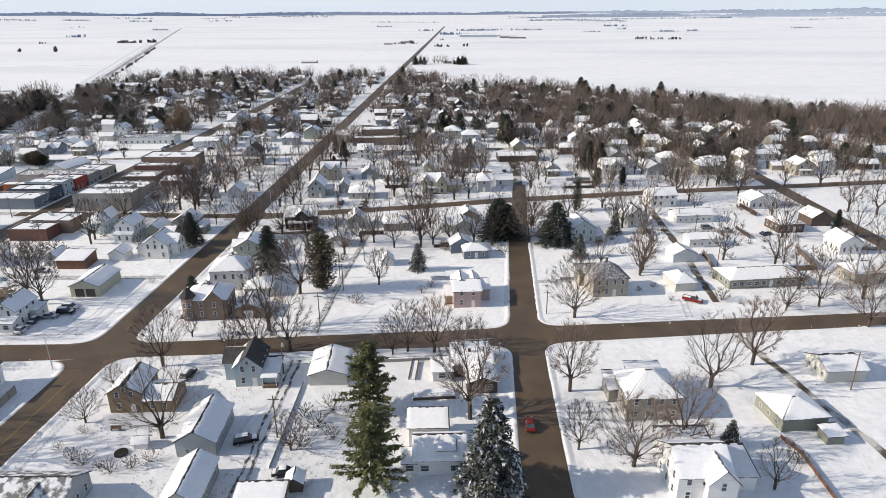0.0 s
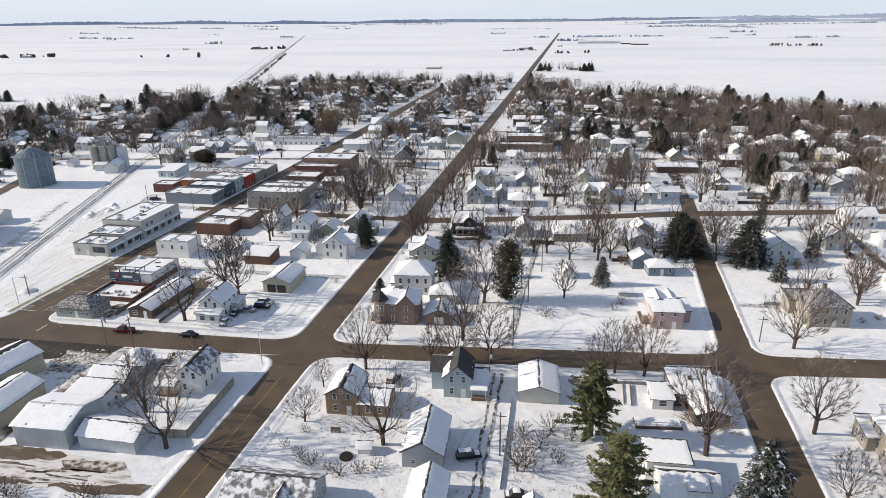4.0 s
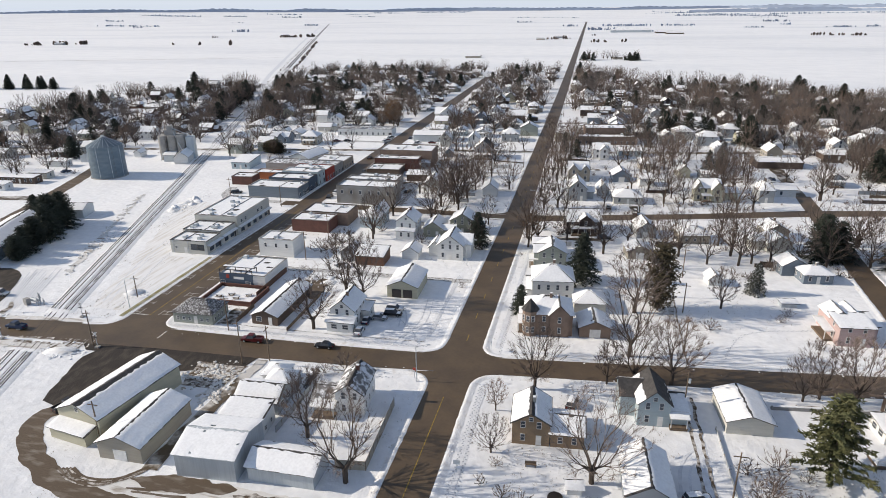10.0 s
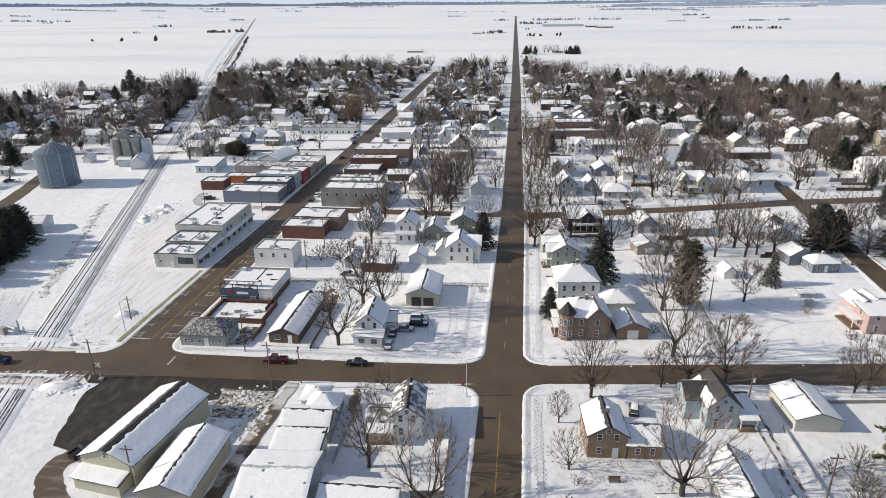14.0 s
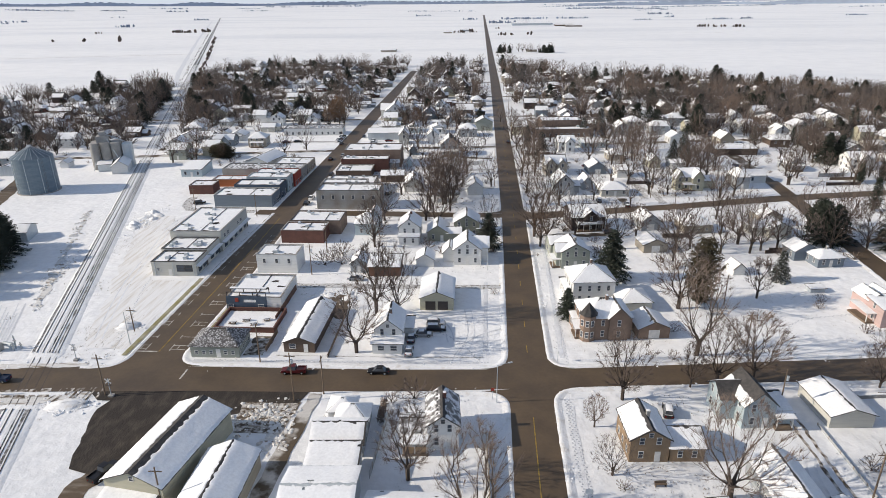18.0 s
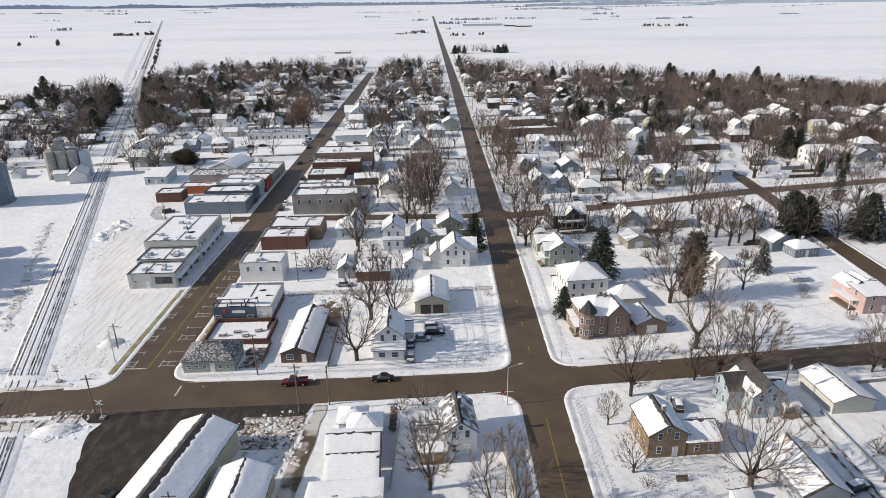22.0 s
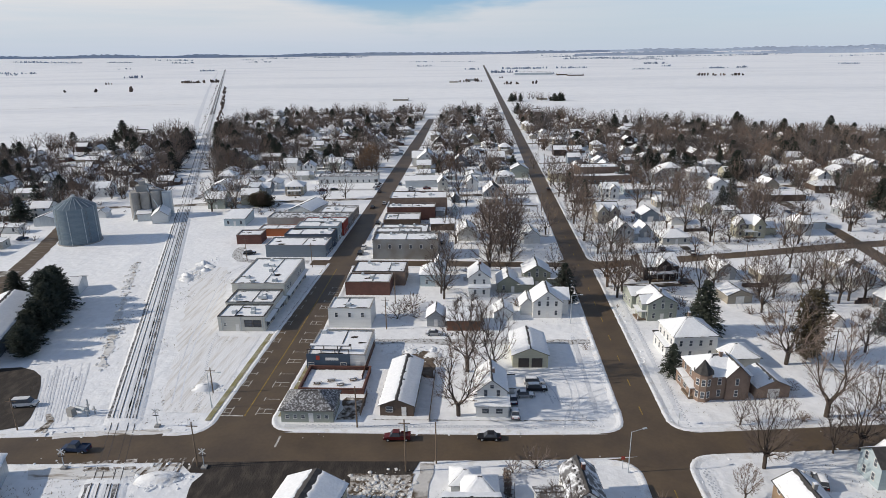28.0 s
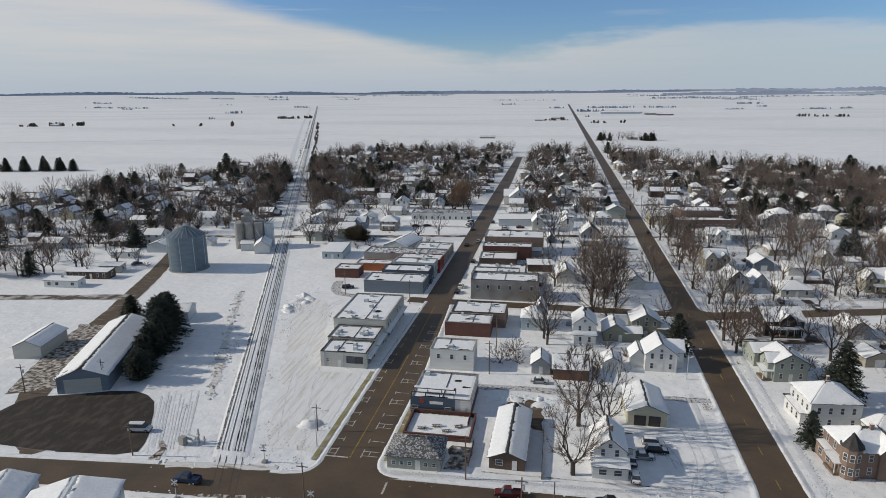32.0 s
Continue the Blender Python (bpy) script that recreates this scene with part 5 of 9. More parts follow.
# between the second and third streets
house("long low metal hall with a white roof", -74.4, 244.5, 22.7, 14, 4.0, 1.6, "x", METAL, 5, "long_building", "building", sides="", chimney=False)
house("cream two-storey house with a steep gable", -55.1, 232.3, 5.4, 9, 5.4, 3.2, "y", CREAM, 5, step=2.8)
house("white house with a gabled front and lean-to", -39.6, 236.5, 6.3, 9, 4.6, 2.8, "y", WHITE, 5, step=2.8)
house("grey gabled garage behind the brick block", -46.7, 206.7, 4.0, 6, 2.8, 2.0, "y", SLATE, 5, "garage", "garage", sides="", chimney=False)
house("small blue-grey shed with a snowy gable", -45.5, 182.3, 2.8, 5, 2.4, 1.8, "y", PALEBLUE, 5, "shed", "shed", sides="", chimney=False)
house("pale garage with an arched dark door", -53.6, 179.1, 4.9, 6, 2.8, 1.2, "x", GREY, 5, "garage", "garage", sides="", chimney=False)
house("dark red-brown gabled house with broad roof", -26.4, 319.8, 11.3, 10, 5.0, 3.4, "x", BROWN, 5, step=2.8)
house("grey house with a hipped roof and porch", -22.3, 253.4, 10.2, 10, 4.6, 2.8, "hip", GREY, 5, step=2.8)
house("low brown garage row with a flat snowy roof", -53.7, 154.8, 10.0, 8, 3.0, 0.5, "shed", BROWN, 5, "garage", "garage", sides="", chimney=False)
house("broad white garage with a snowy gabled roof", -41.6, 139.6, 7.8, 11, 3.4, 2.8, "y", CREAM, 5, "garage", "garage", garage_door=2, chimney=False)
house("small white gabled house near the highway", -15.1, 135.9, 6.3, 9, 3.2, 2.6, "y", WHITE, 5, step=2.8)
house("little grey garage among bare trees", -25.8, 139.0, 3.6, 6, 2.6, 1.4, "y", GREY, 5, "garage", "garage", sides="", chimney=False)
house("low white garage behind main street", -40.4, 285.1, 7.8, 7, 2.8, 1.0, "x", CREAM, 5, "garage", "garage", sides="", chimney=False)
house("white two-storey house with crossed gables", 30.6, 215.2, 8.5, 9, 5.2, 2.8, "x", WHITE, 5, step=2.8, wings=((1.5, -3.5, 4.5, 4.5, 5.0, 2.4, "y"),))
house("tan two-storey house with three snowy gables", 19.8, 168.2, 9.1, 10, 5.4, 3.0, "x", TAN, 5, step=2.8, wings=((-2.5, -3.6, 4.4, 4.6, 5.2, 2.6, "y"), (2.8, -3.4, 4.0, 4.0, 5.0, 2.4, "y")))
house("grey two-storey house with a steep snowy gable", 20.7, 136.2, 7.4, 11, 5.2, 3.4, "y", GREY, 5, step=2.8, wings=((5.2, 1.0, 3.2, 6.0, 3.0, 1.4, "x"),))
house("long pale blue single-storey house under snow", 44.1, 224.5, 12.4, 8, 3.0, 1.4, "x", PALEBLUE, 5, step=2.8)
house("tan cottage with a small hipped roof", 53.2, 196.7, 7.5, 8, 3.0, 2.0, "hip", TAN, 5, step=2.8)
house("grey garage with a broad dark-edged gable", 39.4, 170.1, 8.0, 9, 3.0, 2.6, "y", SLATE, 5, "garage", "garage", garage_door=1, chimney=False)
house("small grey gabled house beside a drive", 32.6, 145.1, 4.6, 8, 3.0, 2.6, "y", GREY, 5, step=2.8)
house("white flat-sided garage in a snowy yard", 50.9, 164.4, 5.8, 8, 3.4, 0.8, "shed", WHITE, 5, "garage", "garage", sides="", chimney=False)
house("long white bungalow with a broad hipped roof", 38.9, 134.9, 11.2, 10, 2.9, 2.2, "hip", CREAM, 5, step=2.8, kind="wide")
house("grey gambrel-roofed house with a dark side", 68.4, 258.7, 8.3, 9, 4.6, 3.0, "y", GREY, 5, step=2.8)
house("white house with a broad snowy roof", 91.0, 319.1, 8.8, 9, 4.0, 2.4, "x", WHITE, 5, step=2.8)
house("pale yellow cottage behind an oak", 69.4, 182.4, 5.2, 9, 3.4, 2.6, "y", YELLOWW, 5, step=2.8)
house("grey low garage with two doors", 78.9, 180.3, 6.1, 7, 2.8, 1.2, "x", GREY, 5, "garage", "garage", garage_door=2, chimney=False)
house("white house with an angled snowy roof", 93.5, 235.3, 7.7, 9, 3.6, 2.6, "y", WHITE, 5, step=2.8, wings=((4.0, -1.0, 4.0, 6.0, 3.0, 1.8, "x"),))
house("pale yellow victorian house with gables and porch", 72.9, 145.3, 8.7, 9, 5.6, 3.0, "x", YELLOWW, 5, step=2.8, wings=((2.4, -4.0, 4.6, 4.6, 5.6, 3.0, "y"), (8.4, 1.0, 6.0, 7.0, 3.2, 1.6, "x"), (-4.6, -2.5, 3.4, 4.0, 5.4, 2.8, "y")), porch=(-1.0, -5.4, 5.0, 2.0))
house("tan house with a gambrel roof", 118.5, 230.8, 7.5, 10, 4.0, 3.2, "y", TAN, 5, step=2.8)
house("white two-storey house with a front gable", 140.3, 264.3, 9.4, 9, 5.2, 2.8, "x", WHITE, 5, step=2.8, wings=((-2.0, -3.4, 4.2, 4.0, 5.0, 2.4, "y"),))
house("long brown single-storey building with dark roof", 109.0, 208.5, 21.2, 12, 3.2, 1.0, "x", BROWN, 5, "long_building", "building", sides="", chimney=False)
house("pale yellow house beside a tall spruce", 111.8, 269.9, 5.7, 8, 4.0, 2.6, "x", YELLOWW, 5, step=2.8)
house("cream garage with a low snowy gable", 118.8, 303.6, 10.4, 8, 2.8, 1.4, "x", CREAM, 5, "garage", "garage", sides="", chimney=False)
house("broad cottage with a large snowy roof", 140.5, 358.4, 16.7, 11, 3.4, 3.2, "hip", CREAM, 5, step=2.8)
house("grey two-storey house among bare trees", 96.1, 147.1, 5.8, 9, 5.2, 2.8, "hip", GREY, 5, step=2.8)
house("white garage with a red door beside the railway", -182.5, 233.4, 12.6, 12, 3.6, 2.2, "y", WHITE, 5, "garage", "garage", sides="", chimney=False)
house("grey house beside the railway garage", -170.8, 237.8, 7.2, 8, 3.4, 2.2, "x", GREY, 5, step=2.8)
house("slate house with a cross gable", -158.2, 226.0, 11.6, 9, 3.8, 2.4, "x", SLATE, 5, step=2.8, wings=((1.0, -3.4, 4.0, 4.0, 3.6, 2.2, "y"),))
house("tan two-storey house near main street", -137.7, 224.4, 9.8, 10, 5.0, 2.8, "hip", TAN, 5, step=2.8, porch=(0, -6, 7, 2))
house("white gabled house north of third street", -145.0, 287.0, 8.1, 9, 4.8, 2.8, "y", WHITE, 5, step=2.8)
house("cottage with a snowy hipped roof by a lane", -178.0, 285.7, 7.2, 8, 3.0, 2.0, "hip", CREAM, 5, step=2.8)
house("brown long house behind dark evergreens", -188.6, 337.8, 13.8, 9, 3.2, 1.6, "x", BROWN, 5, step=2.8)
house("white two-storey house with snowy gables", 159.1, 179.6, 11.5, 9, 5.2, 2.8, "x", WHITE, 5, step=2.8, wings=((0.5, -3.6, 4.4, 4.0, 5.0, 2.6, "y"),))
house("grey house with a broad snowy gable", 181.3, 178.8, 10.4, 9, 3.6, 2.6, "y", GREY, 5, step=2.8)
house("tan house with a hipped roof behind a large tree", 207.1, 180.4, 12.9, 10, 4.8, 2.8, "hip", TAN, 5, step=2.8)
house("small house with a porch under tall trees", 130.1, 177.8, 8.0, 8, 3.4, 2.4, "y", GREY, 5, step=2.8, porch=(0, -5, 6, 2))
house("white low house beside the street end", 104.7, 157.2, 8.2, 9, 3.2, 1.8, "x", WHITE, 5, step=2.8)
house("white house with a street gable", 170.8, 264.2, 12.6, 9, 4.8, 2.8, "y", WHITE, 5, step=2.8)
house("pale yellow-green two-storey house", 195.3, 265.6, 8.2, 9, 5.2, 2.6, "x", YELLOWW, 5, step=2.8)
house("low white house with stepped snowy roofs", 178.5, 241.5, 8.3, 8, 3.2, 2.0, "x", CREAM, 5, step=2.8)
house("long white single-storey house at the edge of town", 246.9, 214.0, 16.6, 10, 3.2, 1.6, "x", WHITE, 5, step=2.8)
house("white mobile home with a flat snowy roof", -245.5, 148.6, 11.2, 5, 3.0, 0.4, "shed", WHITE, 5, step=2.8)
house("pale mobile home beside a muddy road", -233.7, 126.1, 9.0, 5, 3.0, 0.4, "shed", CREAM, 5, step=2.8)
house("long dark brown mobile home under snow", -241.3, 116.3, 18.2, 5, 3.0, 0.4, "shed", BROWN, 5, step=2.8)
house("long white mobile home with clutter in front", -241.4, 104.3, 14.1, 5, 2.8, 0.4, "shed", WHITE, 5, step=2.8)
house("grey gabled garage near the grain bin", -235.4, 161.0, 10.1, 9, 3.4, 1.8, "y", METAL, 5, "garage", "garage", sides="", chimney=False)
house("white two-storey house behind the garage", -246.7, 175.5, 9.1, 9, 5.0, 2.6, "x", WHITE, 5, step=2.8)
house("low brown cottage with a hipped roof", -262.4, 169.3, 11.6, 9, 2.8, 1.6, "hip", BROWN, 5, step=2.8)
house("long pale green house under a snowy roof", -285.6, 217.4, 15.9, 10, 3.2, 1.8, "x", GREEN, 5, step=2.8)
house("white gabled house near a side street", -300.6, 222.2, 8.8, 9, 4.2, 2.4, "y", WHITE, 5, step=2.8)
house("white cottage beside a dark lane", -293.4, 159.3, 10.9, 9, 3.2, 2.0, "x", CREAM, 5, step=2.8)
house("white two-storey house beside the elevator", -244.8, 221.3, 10.3, 9, 5.0, 2.8, "x", WHITE, 5, step=2.8)
house("small white shed near the grain bin", -214.5, 176.5, 3.7, 6, 2.6, 1.4, "y", WHITE, 5, "shed", "shed", sides="", chimney=False)

# ---- trees ----
def bare_template(seed, h, n, wide, base, per, fine, twig=0.085, forks=3, bends=True):
    """The meshes of a leafless tree, h high: n branch tips spread through an upright crown, each grown from the nearest wood."""
    rnd = random.Random(seed)
    lean = Vector((rnd.uniform(-0.05, 0.05), rnd.uniform(-0.05, 0.05), 1))
    at, up, run = [Vector((0, 0, -0.3)), lean * h * base * 0.5, lean * h * base], [-1, 0, 1], [0.0, 0.0, 0.0]
    tips = []
    turn = rnd.uniform(0, 6.3)
    for k in range(n):
        f = (k + rnd.random()) / n
        r = wide * h * math.sin(math.pi * (0.14 + 0.78 * f)) ** 0.75 * rnd.uniform(0.22, 1.0) ** 0.6
        a = turn + k * 2.4 + rnd.uniform(-0.5, 0.5)
        tips.append(Vector((math.cos(a) * r, math.sin(a) * r, h * (base + (1 - base) * (0.1 + 0.84 * f)))) + lean * 0.1)
    for k in range(forks):
        a = turn + 6.28 * k / forks
        tips.append(Vector((math.cos(a) * wide * h * 0.24, math.sin(a) * wide * h * 0.24, h * (base + 0.42 * (1 - base)))))
    tips.sort(key=lambda q: (q - at[2]).length * (0.55 + 0.45 * rnd.random()))
    ends = []
    for q in tips:
        best, cost = 2, 1e9
        for i, p in enumerate(at):
            if i < 2:
                continue
            d = q - p
            w = p - at[up[i]]
            c = d.length + 0.8 * run[i] + 0.7 * max(0.0, 0.5 * math.hypot(d.x, d.y) - d.z) + 0.55 * d.length * (1 - d.dot(w) / max(1e-6, d.length * w.length))
            if c < cost:
                best, cost = i, c
        p = at[best]
        way = (p - at[up[best]]).normalized()
        L = (q - p).length
        if bends:
            for g in (0.36, 0.7):
                at.append(p.lerp(q, g) + (way * 0.11 + Vector((rnd.uniform(-0.05, 0.05), rnd.uniform(-0.05, 0.05), rnd.uniform(-0.05, 0.01)))) * L)
                run.append(run[best] + (at[-1] - at[best]).length)
                up.append(best)
                best = len(at) - 1
        at.append(q)
        run.append(run[best] + (q - at[best]).length)
        up.append(best)
        ends.append(len(at) - 1)
    load = [0] * len(at)
    for e in ends:
        i = e
        while i >= 0:
            load[i] += 1
            i = up[i]
    top = len(ends)
    rad = [max(fine * 1.15, h * 0.0215 * (c / top) ** 0.56) for c in load]
    a, b = Shape(), Shape()
    for i in range(1, len(at)):
        j = up[i]
        thick = load[i] > max(2, top * 0.03)
        (a if thick else b).tube(at[j], at[i], min(rad[j], rad[i] * 1.35) if j > 2 else rad[j], rad[i], 6 if load[i] > top * 0.3 and bends else 3, cap=False)
    mid = Vector((0, 0, h * (base + 0.25)))
    for e in ends:
        p, q = at[up[e]], at[e]
        out = ((q - p).normalized() + (q - mid).normalized() * 0.6 + Vector((0, 0, 0.35))).normalized()
        if bends:
            p = at[up[up[e]]]
        for k in range(per):
            root = p.lerp(q, rnd.uniform(0.3, 1.0))
            v = (out + Vector((rnd.uniform(-0.75, 0.75), rnd.uniform(-0.75, 0.75), rnd.uniform(-0.5, 0.6)))).normalized() * h * twig * rnd.uniform(0.55, 1.25)
            o = v.orthogonal().normalized() * fine
            b.quad(root - o, root + o, root + v)
    z = h / max(v[2] for v in b.v)
    for m in (a, b):
        m.v = [(x, y, zz * z) for x, y, zz in m.v]
    return a.mesh("trunk", BARK), b.mesh("crown", TWIG)


BARE = [bare_template(k, 12, n, w, b, 21, 0.0125, 0.088, f) for k, n, w, b, f in ((1, 150, 0.29, 0.17, 2), (2, 180, 0.39, 0.16, 4), (3, 170, 0.34, 0.19, 3), (4, 180, 0.45, 0.13, 5), (5, 150, 0.31, 0.15, 2))]
BARE_FAR = [bare_template(k + 20, 12, n, w, b, 12, 0.02, 0.1, f) for k, n, w, b, f in ((1, 72, 0.31, 0.17, 2), (2, 84, 0.42, 0.15, 4), (3, 78, 0.36, 0.18, 3), (4, 72, 0.33, 0.16, 2))]
BARE_LOW = [bare_template(k + 40, 12, n, w, b, 9, 0.04, 0.13, 3, False) for k, n, w, b in ((1, 34, 0.36, 0.15), (2, 38, 0.47, 0.14), (3, 36, 0.41, 0.16), (4, 34, 0.33, 0.15), (5, 38, 0.52, 0.13))]
BUSH_LOW = [bare_template(k + 80, 12, 16, w, 0.03, 8, 0.22, 0.16, 4, False) for k, w in ((1, 0.6), (2, 0.8))]
BUSH = [bare_template(k + 60, 12, 50, w, 0.03, 10, 0.08, 0.13, 6) for k, w in ((1, 0.55), (2, 0.7))]
TREE_COUNT = [0]


def bare_tree(x, y, h, meshes=None, label="bare leafless shade tree standing in snow", group="bare trees"):
    TREE_COUNT[0] += 1
    k = TREE_COUNT[0]
    a, b = meshes or BARE[k % len(BARE)]
    t = thing("tree", label, "tree", pose(x, y, -0.1, 0, 0, (k * 67) % 360), group)
    s = h * 1.06 / 12
    wide = 1.06 + 0.12 * math.sin(k * 1.7)
    for name, me in (("trunk", a), ("crown", b)):
        part(name, me, None, t, at=Matrix.Diagonal((s * wide, s * wide, s, 1)))
    return t


def conifer_template(seed, h, kind, share=1.0):
    """A conifer's trunk and its boughs, made of many ragged sprays."""
    rnd = random.Random(seed)
    a, b = Shape(), Shape()
    a.tube((0, 0, -0.3), (0, 0, h * 0.96), h * 0.02, 0.03, 7, cap=False)
    base, width, n, droop = {"spruce": (0.05, 0.36, 210, 0.25), "snowy": (0.05, 0.34, 190, 0.5), "pine": (0.07, 0.46, 130, 0.02), "cedar": (0.03, 0.19, 190, -0.8), "juniper": (0.03, 0.30, 300, -0.45), "fir": (0.04, 0.36, 330, -0.25)}[kind]
    n = int(n * share)
    grain = 1.0 if share > 0.9 else 1.6
    for k in range(n):
        f = base + (1 - base) * (k / n) ** 0.9
        reach = h * width * ((1 - f) ** 0.75 if kind not in ("pine", "juniper", "fir") else math.sin(math.pi * (0.2 + 0.75 * f)) ** 0.8 * (0.75 + 0.4 * rnd.random()) if kind in ("juniper", "fir") else (1 - f) ** 0.5 * (0.38 + 0.72 * rnd.random() ** 1.3)) * rnd.uniform(0.7, 1.12) + 0.25
        t = k * 2.4 + rnd.uniform(-0.4, 0.4)
        c, s = math.cos(t), math.sin(t)
        z0 = h * f
        m = max(3, int(reach / 0.34 * (1.0 if share > 0.9 else 0.5)))
        for j in range(m):
            g = (j + 1) / m
            if kind == "pine" and g < 0.25 or kind == "juniper" and rnd.random() < 0.25:
                continue
            px, py, pz = c * reach * g, s * reach * g, z0 - droop * reach * g * g + (0.18 * reach * g if kind == "pine" else 0)
            for _ in range(4 if kind != "pine" else 8):
                q = Vector((px + rnd.uniform(-0.3, 0.3), py + rnd.uniform(-0.3, 0.3), pz + rnd.uniform(-0.2, 0.2)))
                u = Vector((c * 0.8 + rnd.uniform(-0.9, 0.9), s * 0.8 + rnd.uniform(-0.9, 0.9), rnd.uniform(-0.45, 0.3) - (0.3 if kind == "snowy" else 0))).normalized() * rnd.uniform(0.32, 0.66) * grain
                v = Vector((rnd.uniform(-1, 1), rnd.uniform(-1, 1), rnd.uniform(-0.3, 0.6))).normalized() * rnd.uniform(0.12, 0.24) * grain
                b.quad(q - u * 0.3 + v, q + u, q - u * 0.3 - v)
    return a.mesh("trunk", BARK), b.mesh("crown", {"pine": PINE, "snowy": SNOWY, "juniper": CEDAR}.get(kind, NEEDLE))


CONIFER = {k: [conifer_template(30 + i * 7 + j, 12, k) for j in range(2)] for i, k in enumerate(("spruce", "snowy", "pine", "cedar", "juniper", "fir"))}
CONIFER_LOW = [conifer_template(90 + j, 12, "spruce", 0.4) for j in range(3)]
CONIFER_LABEL = {"spruce": "dark green spruce rising from the snow", "snowy": "spruce with snow lying on its drooping boughs", "pine": "tall sunlit green pine with open boughs", "cedar": "narrow dark evergreen standing in snow", "juniper": "broad ragged brownish evergreen among bare trees", "fir": "broad bushy dark evergreen standing in snow"}


def conifer(x, y, h, kind="spruce", broad=1.0):
    TREE_COUNT[0] += 1
    k = TREE_COUNT[0]
    a, b = CONIFER[kind][k % 2]
    t = thing("conifer", CONIFER_LABEL[kind], "tree", pose(x, y, -0.1, 0, 0, (k * 83) % 360), "evergreens")
    s = h / 12
    w = s * broad * (1.12 if kind in ("spruce", "snowy") else 1.0)
    for name, me in (("trunk", a), ("crown", b)):
        part(name, me, None, t, at=Matrix.Diagonal((w, w, s, 1)))


def oak_template(seed):
    rnd = random.Random(seed)
    b = Shape()
    for _ in range(800):
        v = Vector((rnd.gauss(0, 1), rnd.gauss(0, 1), rnd.gauss(0, 1))).normalized() * rnd.uniform(0.5, 1.0) ** 0.5
        q = Vector((v.x * 3.6, v.y * 3.6, 6.8 + v.z * 4.4)) + Vector((rnd.uniform(-0.5, 0.5), rnd.uniform(-0.5, 0.5), rnd.uniform(-0.5, 0.5)))
        u = Vector((rnd.uniform(-1, 1), rnd.uniform(-1, 1), rnd.uniform(-1, 1))).normalized() * 0.28
        w = u.orthogonal().normalized() * 0.16
        b.quad(q - u, q + w, q + u, q - w)
    return b.mesh("leaves", OAK)


OAK_LEAVES = oak_template(77)


def oak_tree(x, y, h):
    t = bare_tree(x, y, h, BARE[0], "oak tree still holding dry brown leaves", "bare trees")
    s = h / 12
    part("leaves", OAK_LEAVES, None, t, at=Matrix.Diagonal((s, s, s, 1)))


bare_tree(-37.9, 10.6, 17.3, BARE[4])
bare_tree(-36.3, 30.0, 20.0, BARE[0])
bare_tree(-30.6, 27.3, 20.0, BARE[4])
bare_tree(-10.4, -39.9, 18.6)
bare_tree(-21.7, -29.9, 14.6)
bare_tree(18.7, -5.3, 16.0)
bare_tree(11.7, -14.3, 7.2)
bare_tree(12.6, -27.2, 7.8)
bare_tree(30.4, -31.6, 18.0, BARE[3])
bare_tree(33.5, -0.4, 10.6)
bare_tree(39.0, 0.6, 16.0)
bare_tree(46.9, 2.2, 16.0)
bare_tree(75.6, 2.8, 13.3)
bare_tree(38.8, 12.4, 22.6)
bare_tree(63.7, 42.5, 12.0)
bare_tree(41.2, 35.6, 18.6)
bare_tree(112.4, -13.7, 17.3)
bare_tree(119.2, 21.7, 18.6)
bare_tree(143.5, -11.5, 18.6)
bare_tree(156.7, -1.8, 17.3)
bare_tree(110.9, -33.3, 10.6)
bare_tree(130.5, -33.2, 17.3)
bare_tree(120.1, -37.8, 14.6)
bare_tree(143.0, -43.2, 10.6)
bare_tree(145.4, 53.2, 16.0)
bare_tree(178.2, 27.2, 10.6)
bare_tree(188.5, 29.9, 12.0)
bare_tree(194.7, 17.5, 17.3)
bare_tree(191.5, 57.6, 13.3)
bare_tree(19.9, 8.9, 7.2)
bare_tree(82.1, 2.6, 14.6)
bare_tree(90.5, -24.1, 22.6)
bare_tree(72.1, 1.3, 10.6)
bare_tree(56.4, -34.7, 8.4)
bare_tree(16.8, 125.5, 17.3)
bare_tree(9.1, 139.7, 14.6)
bare_tree(-29.2, 118.3, 21.3)
bare_tree(-23.5, 123.7, 21.3)
bare_tree(12.2, 84.2, 17.3)
bare_tree(-21.3, 114.5, 18.6)
bare_tree(73.6, 83.0, 18.6)
bare_tree(42.1, 87.8, 12.0)
bare_tree(116.3, 99.5, 17.3)
bare_tree(183.2, 141.2, 21.3)
bare_tree(84.4, 161.0, 20.0)
bare_tree(-20.9, 131.7, 18.6)
bare_tree(-28.4, 135.1, 18.6)
bare_tree(66.4, 139.5, 12.0)
bare_tree(-25.3, 95.9, 17.3)
bare_tree(147.1, 99.6, 16.0)
bare_tree(203.7, 158.5, 16.0)
bare_tree(217.4, 153.6, 18.6)
bare_tree(112.7, 80.2, 16.0)
bare_tree(255.7, 115.2, 20.0)
bare_tree(246.6, 119.0, 18.6)
bare_tree(256.1, 158.9, 18.6)
bare_tree(16.0, 182.0, 17.3)
bare_tree(19.3, 233.0, 17.3)
bare_tree(7.8, 247.3, 17.3)
bare_tree(64.6, 197.4, 17.3)
bare_tree(78.9, 157.5, 17.3)
bare_tree(71.4, 92.1, 14.6)
bare_tree(52.9, 79.4, 14.6)
conifer(73.1, -43.3, 16, "pine")
conifer(69.8, -21.9, 16, "pine")
